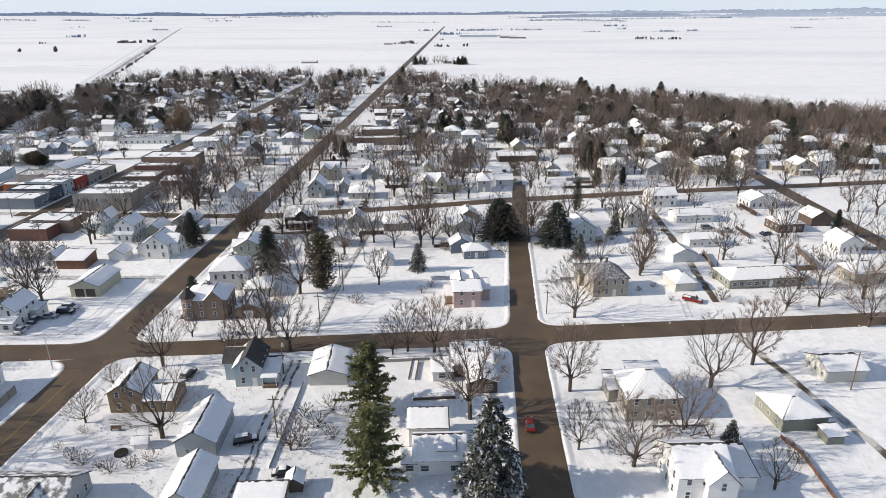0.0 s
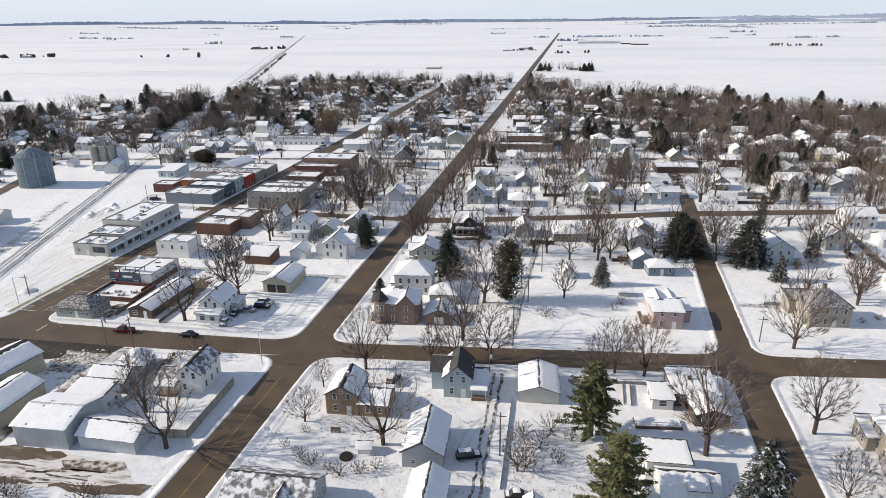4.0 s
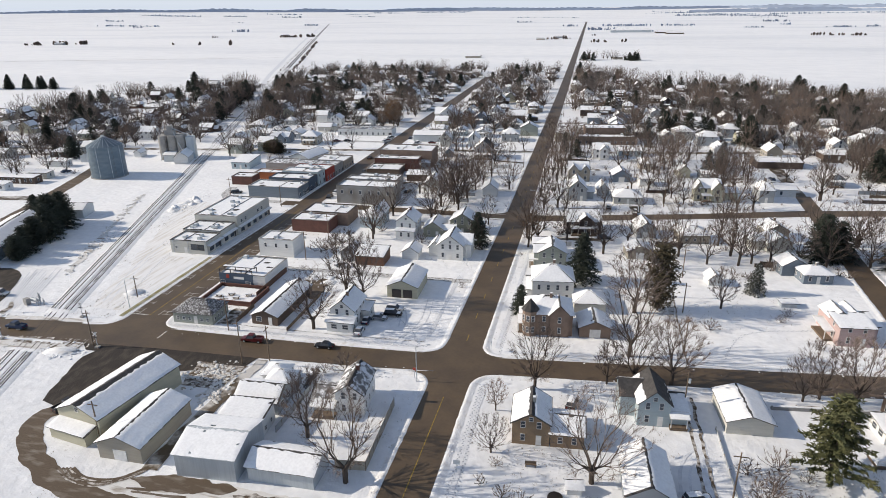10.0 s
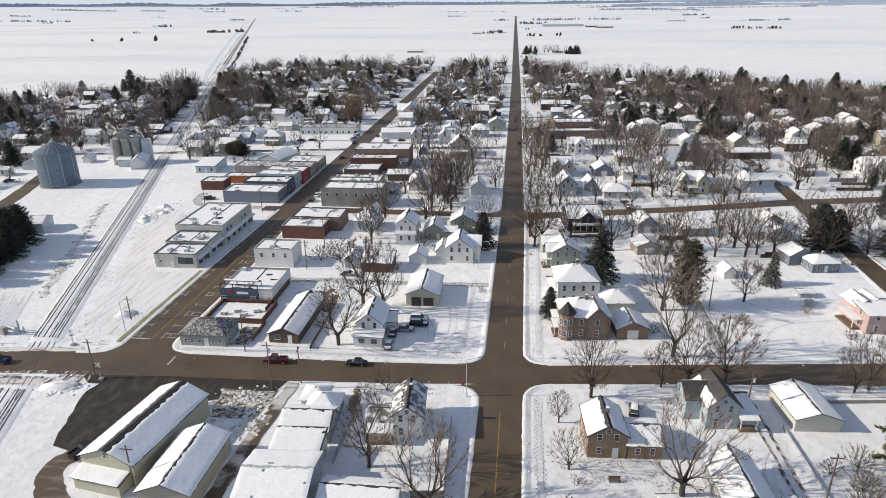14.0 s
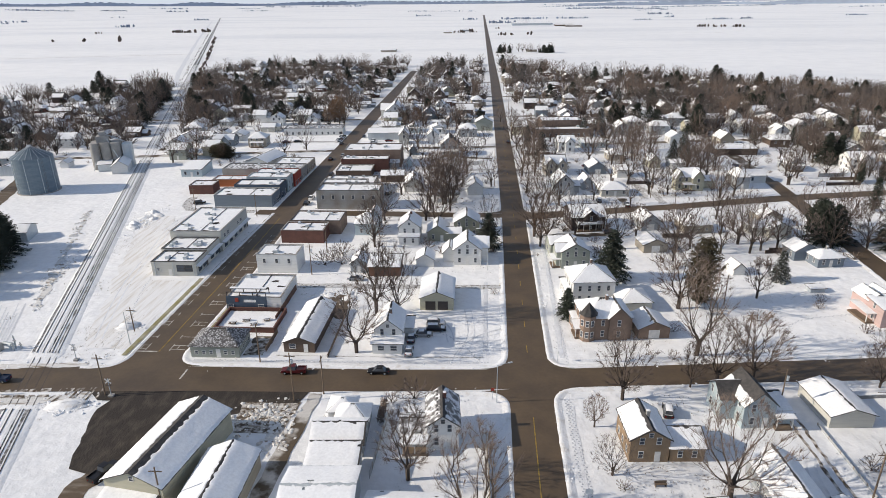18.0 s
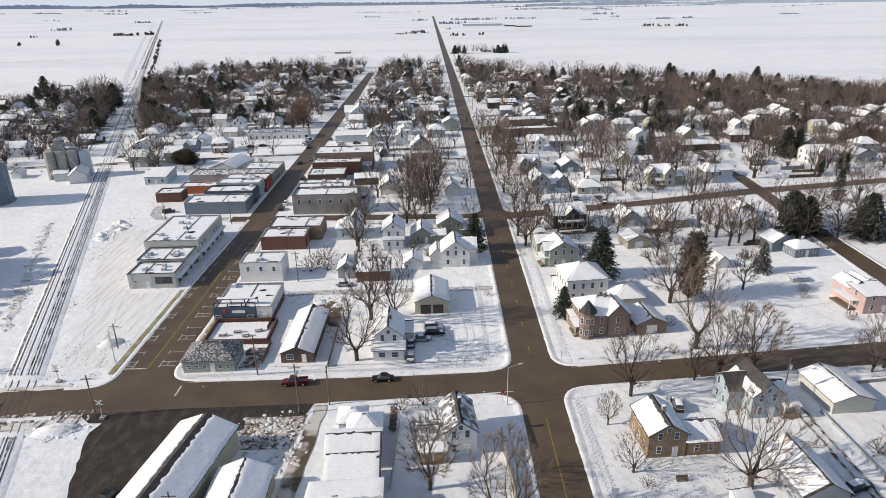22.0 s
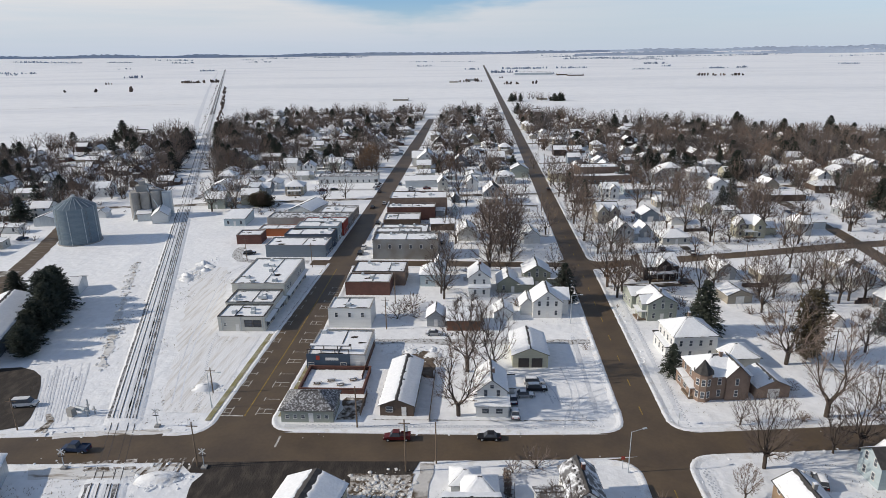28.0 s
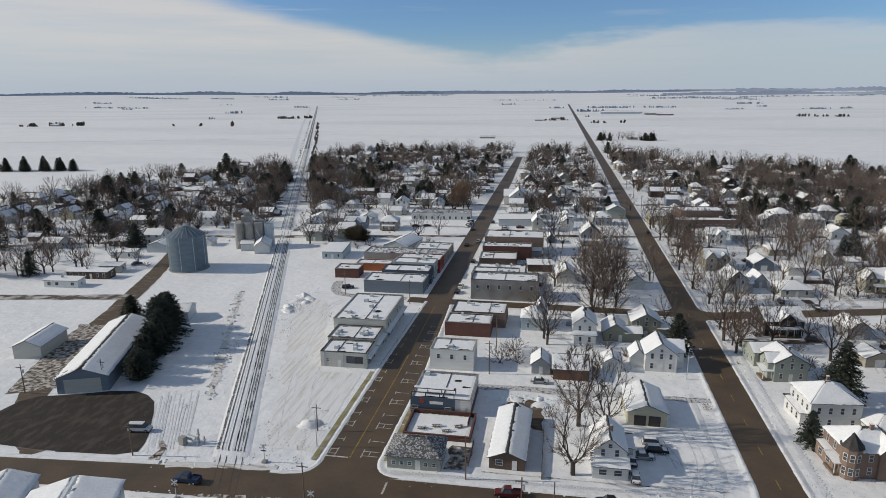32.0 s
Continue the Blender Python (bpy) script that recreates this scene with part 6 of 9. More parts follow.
conifer(93.7, -45.4, 19, "snowy")
conifer(27.3, 53.7, 15, "spruce")
conifer(12.1, 30.0, 8, "spruce")
conifer(47.3, 38.4, 18, "juniper", 0.78)
conifer(74.7, 54.5, 9, "snowy")
conifer(100.6, 84.5, 13.5, "spruce", 1.25)
conifer(105.4, 86.5, 12.5, "spruce", 1.3)
conifer(102.5, 90.8, 13, "fir", 0.9)
conifer(-7.2, 76.7, 12, "spruce")
conifer(122.6, 78.2, 13, "snowy")
conifer(115.4, 289.6, 14, "cedar")
conifer(62.4, 276.6, 13, "snowy")
conifer(154.5, 192.0, 15, "spruce")
conifer(160.3, 192.0, 14, "spruce")
conifer(139.7, -31.8, 6, "snowy")
conifer(151.8, 157.2, 9, "cedar")
conifer(164.1, 159.1, 9, "cedar")
oak_tree(-141.6, 197.2, 8)
oak_tree(10.0, 84.7, 11)
bare_tree(153.0, 204.7, 17, BARE_FAR[1])
bare_tree(165.0, 211.5, 17, BARE_FAR[0])
bare_tree(9.9, 251.4, 14.3, BARE_FAR[TREE_COUNT[0] % 4])
bare_tree(14.9, 240.5, 13.2, BARE_FAR[TREE_COUNT[0] % 4])
bare_tree(-29.8, 178.1, 16.5, BARE_FAR[TREE_COUNT[0] % 4])
bare_tree(-22.4, 168.0, 17.6, BARE_FAR[TREE_COUNT[0] % 4])
bare_tree(-28.3, 129.7, 14.3, BARE_FAR[TREE_COUNT[0] % 4])
bare_tree(-24.6, 122.6, 15.4, BARE_FAR[TREE_COUNT[0] % 4])
bare_tree(-19.7, 145.5, 15.4, BARE_FAR[TREE_COUNT[0] % 4])
bare_tree(-30.0, 302.7, 13.2, BARE_FAR[TREE_COUNT[0] % 4])
bare_tree(-43.7, 343.7, 11.0, BARE_FAR[TREE_COUNT[0] % 4])
bare_tree(-7.5, 233.3, 11.0, BARE_FAR[TREE_COUNT[0] % 4])
bare_tree(3.0, 302.0, 11.0, BARE_FAR[TREE_COUNT[0] % 4])
bare_tree(11.6, 123.0, 15.4, BARE_FAR[TREE_COUNT[0] % 4])
bare_tree(17.8, 183.4, 13.2, BARE_FAR[TREE_COUNT[0] % 4])
bare_tree(20.5, 123.1, 14.3, BARE_FAR[TREE_COUNT[0] % 4])
bare_tree(70.3, 188.8, 16.5, BARE_FAR[TREE_COUNT[0] % 4])
bare_tree(91.5, 194.4, 16.5, BARE_FAR[TREE_COUNT[0] % 4])
bare_tree(98.3, 178.2, 14.3, BARE_FAR[TREE_COUNT[0] % 4])
bare_tree(85.5, 134.5, 16.5, BARE_FAR[TREE_COUNT[0] % 4])
bare_tree(91.7, 136.8, 16.5, BARE_FAR[TREE_COUNT[0] % 4])
bare_tree(144.6, 262.6, 14.3, BARE_FAR[TREE_COUNT[0] % 4])
bare_tree(64.1, 240.0, 11.0, BARE_FAR[TREE_COUNT[0] % 4])
bare_tree(115.7, 183.4, 14.3, BARE_FAR[TREE_COUNT[0] % 4])
bare_tree(62.5, 147.7, 12.1, BARE_FAR[TREE_COUNT[0] % 4])
bare_tree(-112.2, 207.0, 13.2, BARE_FAR[TREE_COUNT[0] % 4])
bare_tree(-103.4, 217.3, 13.2, BARE_FAR[TREE_COUNT[0] % 4])
bare_tree(-166.2, 200.9, 11.0, BARE_FAR[TREE_COUNT[0] % 4])
bare_tree(-200.6, 282.2, 16.5, BARE_FAR[TREE_COUNT[0] % 4])
bare_tree(-213.5, 306.6, 16.5, BARE_FAR[TREE_COUNT[0] % 4])
bare_tree(-182.8, 285.8, 13.2, BARE_FAR[TREE_COUNT[0] % 4])
bare_tree(-165.1, 285.4, 13.2, BARE_FAR[TREE_COUNT[0] % 4])
bare_tree(-140.5, 249.9, 12.1, BARE_FAR[TREE_COUNT[0] % 4])
bare_tree(-244.4, 329.7, 16.5, BARE_FAR[TREE_COUNT[0] % 4])
bare_tree(-257.6, 368.3, 17.6, BARE_FAR[TREE_COUNT[0] % 4])
bare_tree(-241.9, 307.2, 15.4, BARE_FAR[TREE_COUNT[0] % 4])
bare_tree(-256.9, 330.0, 15.4, BARE_FAR[TREE_COUNT[0] % 4])
bare_tree(-271.4, 342.5, 15.4, BARE_FAR[TREE_COUNT[0] % 4])
bare_tree(-262.0, 388.5, 16.5, BARE_FAR[TREE_COUNT[0] % 4])
bare_tree(-243.2, 382.0, 16.5, BARE_FAR[TREE_COUNT[0] % 4])
bare_tree(-225.2, 353.9, 15.4, BARE_FAR[TREE_COUNT[0] % 4])
bare_tree(-106.4, 304.3, 13.2, BARE_FAR[TREE_COUNT[0] % 4])
bare_tree(-96.6, 377.1, 11.0, BARE_FAR[TREE_COUNT[0] % 4])
bare_tree(35.0, 130.3, 12.1, BARE_FAR[TREE_COUNT[0] % 4])
bare_tree(48.3, 124.8, 11.0, BARE_FAR[TREE_COUNT[0] % 4])
bare_tree(115.4, 99.5, 13.2, BARE_FAR[TREE_COUNT[0] % 4])
bare_tree(149.9, 97.4, 15.4, BARE_FAR[TREE_COUNT[0] % 4])
bare_tree(181.6, 135.8, 18.7, BARE_FAR[TREE_COUNT[0] % 4])
bare_tree(179.0, 180.9, 14.3, BARE_FAR[TREE_COUNT[0] % 4])
bare_tree(208.6, 160.0, 13.2, BARE_FAR[TREE_COUNT[0] % 4])
bare_tree(222.4, 160.9, 12.1, BARE_FAR[TREE_COUNT[0] % 4])
bare_tree(121.3, 154.3, 15.4, BARE_FAR[TREE_COUNT[0] % 4])
bare_tree(129.1, 164.9, 12.1, BARE_FAR[TREE_COUNT[0] % 4])
bare_tree(200.6, 185.6, 16.5, BARE_FAR[TREE_COUNT[0] % 4])
bare_tree(238.7, 157.2, 13.2, BARE_FAR[TREE_COUNT[0] % 4])
bare_tree(160.6, 166.9, 8.8, BARE_FAR[TREE_COUNT[0] % 4])
bare_tree(184.8, 120.4, 8.8, BARE_FAR[TREE_COUNT[0] % 4])
bare_tree(212.4, 111.6, 11.0, BARE_FAR[TREE_COUNT[0] % 4])
bare_tree(227.7, 301.2, 14.3, BARE_FAR[TREE_COUNT[0] % 4])
bare_tree(232.0, 264.1, 15.4, BARE_FAR[TREE_COUNT[0] % 4])
bare_tree(241.8, 233.0, 14.3, BARE_FAR[TREE_COUNT[0] % 4])
bare_tree(155.0, 200.8, 13.2, BARE_FAR[TREE_COUNT[0] % 4])
bare_tree(144.8, 242.8, 15.4, BARE_FAR[TREE_COUNT[0] % 4])
bare_tree(281.9, 266.8, 15.4, BARE_FAR[TREE_COUNT[0] % 4])
bare_tree(265.9, 274.6, 15.4, BARE_FAR[TREE_COUNT[0] % 4])
bare_tree(-326.3, 258.3, 14.3, BARE_FAR[TREE_COUNT[0] % 4])
bare_tree(-332.2, 222.4, 15.4, BARE_FAR[TREE_COUNT[0] % 4])
bare_tree(-400.2, 319.3, 14.3, BARE_FAR[TREE_COUNT[0] % 4])
bare_tree(-319.2, 301.3, 15.4, BARE_FAR[TREE_COUNT[0] % 4])
bare_tree(-262.6, 229.0, 13.2, BARE_FAR[TREE_COUNT[0] % 4])
bare_tree(-240.1, 126.3, 11.0, BARE_FAR[TREE_COUNT[0] % 4])
bare_tree(-312.8, 187.6, 14.3, BARE_FAR[TREE_COUNT[0] % 4])
bare_tree(-347.6, 323.5, 15.4, BARE_FAR[TREE_COUNT[0] % 4])
conifer(116.7, 266.4, 17, "spruce", 1.3)
conifer(75.2, 300.5, 13, "spruce", 1.3)
conifer(-130.1, 326.8, 13, "spruce", 1.3)
conifer(-110.8, 192.4, 6, "spruce", 1.3)
conifer(18.8, 206.4, 4, "spruce", 1.3)
conifer(139.9, 315.8, 10, "spruce", 1.3)
conifer(-201.5, 386.4, 11, "spruce", 1.3)
conifer(-190.5, 380.2, 11, "spruce", 1.3)
conifer(-202.7, 404.8, 12, "spruce", 1.3)
conifer(-290.4, 199.4, 13, "spruce", 1.3)
conifer(-247.4, 169.7, 12, "spruce", 1.3)
conifer(-329.8, 199.8, 12, "spruce", 1.3)
conifer(-378.2, 321.1, 14, "spruce", 1.3)
conifer(-333.5, 277.9, 12, "spruce", 1.3)
bare_tree(149.4, 194.2, 16, BARE_FAR[2])
bare_tree(158.5, 201.0, 15, BARE_FAR[3])
conifer(153.6, 161.3, 8, "cedar", 1.3)
conifer(166.4, 167.2, 7, "cedar", 1.3)
conifer(122.2, 80.5, 15, "spruce", 1.35)

# ---- grain bin and elevator ----
bin_ = thing("grain_bin", "large blue-grey corrugated steel grain bin", "grain bin", pose(-199.5, 138.5, 0))
s = Shape()
R, N, H = 7.9, 40, 15.0
rings = [(R + (0.06 if k % 2 else 0.0), k * H / 46) for k in range(47)]
s.v = [(r * math.cos(2 * math.pi * i / N), r * math.sin(2 * math.pi * i / N), z) for r, z in rings for i in range(N)]
s.f = [(k * N + i, k * N + (i + 1) % N, (k + 1) * N + (i + 1) % N, (k + 1) * N + i) for k in range(46) for i in range(N)]
part("wall", s, GALV, bin_)
part("roof", Shape().tube((0, 0, H), (0, 0, H + 3.9), R + 0.15, 0.9, N), GALV, bin_)
for k in range(20):
    a = 2 * math.pi * k / 20
    part("roof_rib", Shape().tube((math.cos(a) * (R + 0.1), math.sin(a) * (R + 0.1), H + 0.1), (math.cos(a) * 0.9, math.sin(a) * 0.9, H + 4.0), 0.09, 0.07, 4), METAL, bin_)
part("cap", Shape().tube((0, 0, H + 3.9), (0, 0, H + 4.7), 0.9, 0.8, 12), METAL, bin_)
for k in range(9):
    a = 2 * math.pi * k / 9
    part("wall_stiffener", Shape().box(-0.06, -0.06, 0, 0.06, 0.06, H), METAL, bin_, at=pose(math.cos(a) * (R + 0.08), math.sin(a) * (R + 0.08), 0))
part("footing", Shape().tube((0, 0, -0.3), (0, 0, 0.3), R + 0.5, R + 0.5, N), CONCRETE, bin_)
part("ladder", Shape().box(-0.25, -R - 0.25, 0.3, -0.2, -R - 0.2, H).box(0.2, -R - 0.25, 0.3, 0.25, -R - 0.2, H), STEEL, bin_, at=pose(0, 0, 0, 0, 0, 60))
el = thing("grain_elevator", "old grey concrete and metal grain elevator", "grain elevator", pose(-188, 178, 0, 0, 0, 20))
for i in range(3):
    for j in range(2):
        part("silo", Shape().tube((-7 + i * 4.6, j * 4.6, -0.3), (-7 + i * 4.6, j * 4.6, 12.6), 2.25, 2.25, 18), CONCRETE, el)
part("headhouse", Shape().box(-6, 0.5, 12.6, -1, 5, 15.4).box(-4.6, 1.2, 15.4, -2.0, 4.2, 17.4), CONCRETE, el)
part("tower", Shape().box(5, -1, -0.3, 9, 4, 11.6), METAL, el)
rnd = random.Random(4)
block(el, 7, 13, 3.6, 2.6, "y", WHITE, rnd, 4.5, -7.0)
block(el, 6, 5, 3.4, 1.0, "shed", METAL, rnd, -3, -4)
for a, b in (((-4, 2.5, 17.2), (7, 2, 11.8)), ((-3, 2.5, 16.8), (-8.5, -3.5, 0)), ((-2, 1.5, 15.6), (3.4, -4, 5.0))):
    part("grain_spout", Shape().tube(a, b, 0.22, 0.22, 8), METAL, el)
part("ladder", Shape().box(-0.3, -0.1, 0, -0.2, 0, 12.6).box(0.2, -0.1, 0, 0.3, 0, 12.6), STEEL, el, at=pose(-4.7, -2.35, 0))

# ---- long sheds by the railway ----
t = house("long dark-walled storage shed with a pale end and snowy roof", -166.4, 24.4, 12.4, 41.0, 4.2, 2.4, "y", SLATE, 20, "storage_shed", "shed", sides="", chimney=False)
part("end_door", Shape().box(-4.4, -20.62, 0.0, 4.4, -20.46, 3.7), CREAM, t, "wide pale sliding door in the gable end")
part("bare_roof", Shape().slab([(-6.3, -20.85, 4.42), (-0.2, -20.85, 6.78), (-0.2, -18.9, 6.78), (-6.3, -17.4, 4.42)], 0.12), BROWN, t, "brown roof edge blown free of snow")
structure("dirt_lot", ribbon([(-180, 22), (-187, 40), (-197, 70)], [(-170, 27), (-177, 45), (-187, 70)], 0.01, 1.2, 0.5), MUD, "churned snow and dirt beside the storage shed", "ground")
house("metal workshop behind the conifers", -176.0, 74.0, 14.0, 9.0, 3.4, 1.6, "x", METAL, 15, "workshop", "workshop", sides="", chimney=False)
house("pale equipment shed west of the dirt road", -196.0, 42.0, 8.0, 14.0, 3.6, 1.8, "y", CREAM, 12, "shed", "shed", sides="", chimney=False)

# ---- far houses ----
rnd = random.Random(11)
FAR = []
FAR_HOUSE[0] = True
walls = [WHITE, CREAM, TAN, GREY, PALEBLUE, GREEN, WHITE, BROWN, SLATE, YELLOWW, WHITE, CREAM]
names = ["white", "cream", "tan", "grey", "pale blue", "pale green", "white", "brown", "slate-blue", "pale yellow", "white", "cream"]
for k, (wm, nm) in enumerate(zip(walls, names)):
    two = k % 3 != 1
    t = house(f"{nm} {'two-storey ' if two else 'single-storey '}town house with a snowy {'hipped' if k % 4 == 3 else 'gabled'} roof", 0, 0, 7.5 + k % 4, 8.5 + k % 3, 5.2 if two else 3.0, 2.8 if two else 2.0, ("y", "x", "y", "hip")[k % 4], wm, 0, wings=((4.8, 1.2, 4.2, 5.5, 2.9, 1.5, "x"),) if k % 2 else ((0, -5.0, 6.0, 2.6, 2.7, 0.7, "shed"),), sides=("se", "s", "sw", "s")[k % 4], step=4.2, group="town houses", chimney=k % 3 == 0)
    FAR.append(t)
FAR_HOUSE[0] = False
USED = []


def free(x, y, r):
    if any((x - a) ** 2 + (y - b) ** 2 < (r + c) ** 2 for a, b, c in USED):
        return False
    USED.append((x, y, r))
    return True


def between(v, rows):
    """The height of a line of corners over v."""
    if v <= rows[0][0]:
        return rows[0][1]
    for (a, p), (b, q) in zip(rows, rows[1:]):
        if v <= b:
            return p + (q - p) * (v - a) / (b - a)
    return rows[-1][1]


NORTH_EDGE = ((-330, 560), (-300, 640), (-280, 690), (20, 690), (52, 630), (90, 548), (180, 528), (215, 458), (270, 440), (315, 400))
WEST_EDGE = ((-430, 300), (-410, 345), (-380, 412), (-357, 460), (-310, 520))


def inside(x, y):
    """Whether a place lies in the far part of town, off the streets and the railway."""
    rx = rail_line(y)[0]
    if abs(x - rx) < 13 or abs(x - 2.5) < 10 or abs(x + 84) < 12:
        return False
    if x < rx:
        return x > -430 and 110 < y < between(x, WEST_EDGE) and not (x > -225 and y < 215)
    if y > between(x, NORTH_EDGE) or x > 315:
        return False
    if x < -92:
        return y > 262 or (y > 185 and x < -145)
    if x < 0:
        return y > 250
    if x < 100:
        return y > 255
    return y > (255 if x < 150 else 150 + (x - 110) * 0.16)


def far_cottage(label, w, d, h, rh, roof, wall, wing=True, category="house"):
    """A house for the far part of town: its walls, roofs and roof snow in one mesh each, and its front windows."""
    t = thing("house" if category == "house" else "garage", label, category, pose(0, 0, 0), "town houses" if category == "house" else "far garages")
    a, b, c = Shape(), Shape(), Shape()
    r = random.Random(int(w * 31 + d * 7 + h * 3))
    for bw, bd, bh, br, bf, cx, cy in ((w, d, h, rh, roof, 0, 0),) + (((w * 0.5, d * 0.6, h * 0.62, rh * 0.7, "x", w * 0.6, d * 0.1), (w * 0.55, 2.4, h * 0.55, 0.6, "shed", -w * 0.1, -d / 2 - 1.2)) if wing else ()):
        x, y = bw / 2, bd / 2
        a.box(cx - x, cy - y, -0.3, cx + x, cy + y, bh)
        if bf == "y":
            a.quad((cx - x, cy - y, bh), (cx + x, cy - y, bh), (cx, cy - y, bh + br)).quad((cx + x, cy + y, bh), (cx - x, cy + y, bh), (cx, cy + y, bh + br))
        if bf == "x":
            a.quad((cx + x, cy - y, bh), (cx + x, cy + y, bh), (cx + x, cy, bh + br)).quad((cx - x, cy + y, bh), (cx - x, cy - y, bh), (cx - x, cy, bh + br))
        for f in slopes(bw, bd, bh, br, bf, 0.45):
            f = [(p[0] + cx, p[1] + cy, p[2] + 0.14) for p in f]
            b.slab(f, 0.14)
            snow_sheet(c, f, r, (0.0, 0.0, 1.0, r.choice((0.97, 0.9, 0.8))), 0.13, 1.7)
    part("wall", a, wall, t)
    part("roof_snow", c, ROOF_SNOW, part("roof", b, SHINGLE, t), smooth=True)
    if category == "house":
        for u in (-0.26, 0.26):
            place(t, "s", u * w, 0.9 if h < 4 else 3.4, w, d, FLAT, "window")
    return t


for ob in [o for o in scene.objects if o.parent is None and o.type == "EMPTY" and (o.get("category") in ("house", "building", "garage", "shed", "church", "barn", "workshop"))]:
    USED.append((ob.location.x, ob.location.y, 8.0))
COTTAGES = [far_cottage(f"{nm} far-off town house with a snow-covered {'gabled' if rf != 'hip' else 'hipped'} roof", w, d, h, rh, rf, wm) for nm, wm, w, d, h, rh, rf in (
    ("white", WHITE, 7.5, 9.0, 5.0, 3.0, "y"), ("grey", GREY, 8.5, 8.0, 3.0, 2.2, "x"), ("tan", TAN, 8.0, 8.5, 5.2, 2.8, "hip"), ("brown", BROWN, 9.0, 8.0, 3.2, 2.6, "x"), ("cream", CREAM, 7.0, 9.5, 4.4, 3.2, "y"), ("slate-blue", SLATE, 8.0, 8.0, 4.8, 3.0, "y"), ("white", WHITE, 10.0, 8.0, 3.0, 2.0, "hip"), ("dark brown", DARK, 8.0, 9.0, 4.6, 3.2, "y"), ("pale yellow", YELLOWW, 8.0, 8.0, 5.0, 2.8, "x"), ("red-brick", REDBRICK, 9.0, 8.5, 3.2, 2.4, "hip"))]
SHEDS = [far_cottage(f"{nm} far-off garage under a snowy roof", w, d, 2.6, rh, rf, wm, False, "garage") for nm, wm, w, d, rh, rf in (("white", WHITE, 5.0, 6.5, 1.8, "y"), ("brown", BROWN, 6.5, 5.5, 1.6, "x"), ("grey", GREY, 4.5, 5.0, 1.5, "y"), ("tan", TAN, 7.0, 6.0, 1.4, "x"))]
first = set()


def settle(kind, m):
    """Sets a model of a house down, or a copy once it stands somewhere."""
    if kind.name not in first:
        kind.matrix_basis = m
        first.add(kind.name)
    else:
        copy_thing(kind, m)


near_count = far_count = shed_count = 0
for _ in range(14000):
    x, y = rnd.uniform(-430, 315), rnd.uniform(110, 690)
    row = (y - 4 - 0.1 * x) % 48
    if x < -190 and y < 230 and rnd.random() < 0.7:
        continue
    if not inside(x, y) or not 7 < row < 42:
        continue
    close = y < 315 and x > -200
    m = pose(x, y, 0, 0, 0, rnd.choice((4, 4, 4, 94)) + rnd.uniform(-2, 2))
    if close and near_count < 70 and free(x, y, 7.4):
        settle(FAR[near_count % len(FAR)], m)
        near_count += 1
    elif not close and far_count < 215 and free(x, y, 6.6):
        settle(COTTAGES[rnd.randrange(len(COTTAGES))], m)
        far_count += 1
    elif shed_count < 110 and far_count > 120 and free(x, y, 3.6):
        settle(SHEDS[rnd.randrange(len(SHEDS))], m)
        shed_count += 1
# ---- far trees ----
def arrays(me):
    v = np.empty(len(me.vertices) * 3)
    me.vertices.foreach_get("co", v)
    l = np.empty(len(me.loops), dtype=np.int32)
    me.loops.foreach_get("vertex_index", l)
    s = np.empty(len(me.polygons), dtype=np.int32)
    me.polygons.foreach_get("loop_start", s)
    return v.reshape(-1, 3), l, s


def joined(name, items, mat, label, category):
    """Many copies of meshes, joined into one object of stuff."""
    vs, ls, ss, nv, nl = [], [], [], 0, 0
    cache = {}
    for me, m in items:
        v, l, s = cache.setdefault(me.name, arrays(me))
        k = np.array(m)
        vs.append(v @ k[:3, :3].T + k[:3, 3])
        ls.append(l + nv)
        ss.append(s + nl)
        nv, nl = nv + len(v), nl + len(l)
    me = bpy.data.meshes.new(name)
    me.vertices.add(nv)
    me.vertices.foreach_set("co", np.concatenate(vs).ravel())
    me.loops.add(nl)
    me.loops.foreach_set("vertex_index", np.concatenate(ls))
    st = np.concatenate(ss)
    me.polygons.add(len(st))
    me.polygons.foreach_set("loop_start", st)
    me.materials.append(mat)
    me.update(calc_edges=True)
    return tagged(new(name, me), label, category, kind="stuff")


spots = []
for _ in range(30000):
    x, y = rnd.uniform(-430, 318), rnd.uniform(112, 700)
    if not inside(x, y):
        continue
    edge = not inside(x, y + 30) or not inside(x - 26, y) or not inside(x + 26, y)
    if noise.noise((x * 0.021, y * 0.021, 4.0)) < (-0.2 if edge else -0.12) and rnd.random() < 0.75:
        continue
    if free(x, y, 1.2):
        spots.append((x, y, rnd.uniform(8, 17.5) if edge else rnd.uniform(7.5, 15.5)))
    if len(spots) >= 1950:
        break
for _ in range(2600):
    x, y = rnd.uniform(112, 312), rnd.uniform(205, 530)
    if inside(x, y) and free(x, y, 1.2):
        spots.append((x, y, rnd.uniform(10, 17)))
    if len(spots) >= 2520:
        break
# the wood at the east edge of town
for _ in range(1500):
    x, y = rnd.uniform(284, 470), rnd.uniform(150, 400)
    if y < 330 - (x - 284) * 1.1 and x < 330 or y > 395 - (x - 300) * 0.55:
        continue
    if free(x, y, 1.25):
        spots.append((x, y, rnd.uniform(12, 18)))
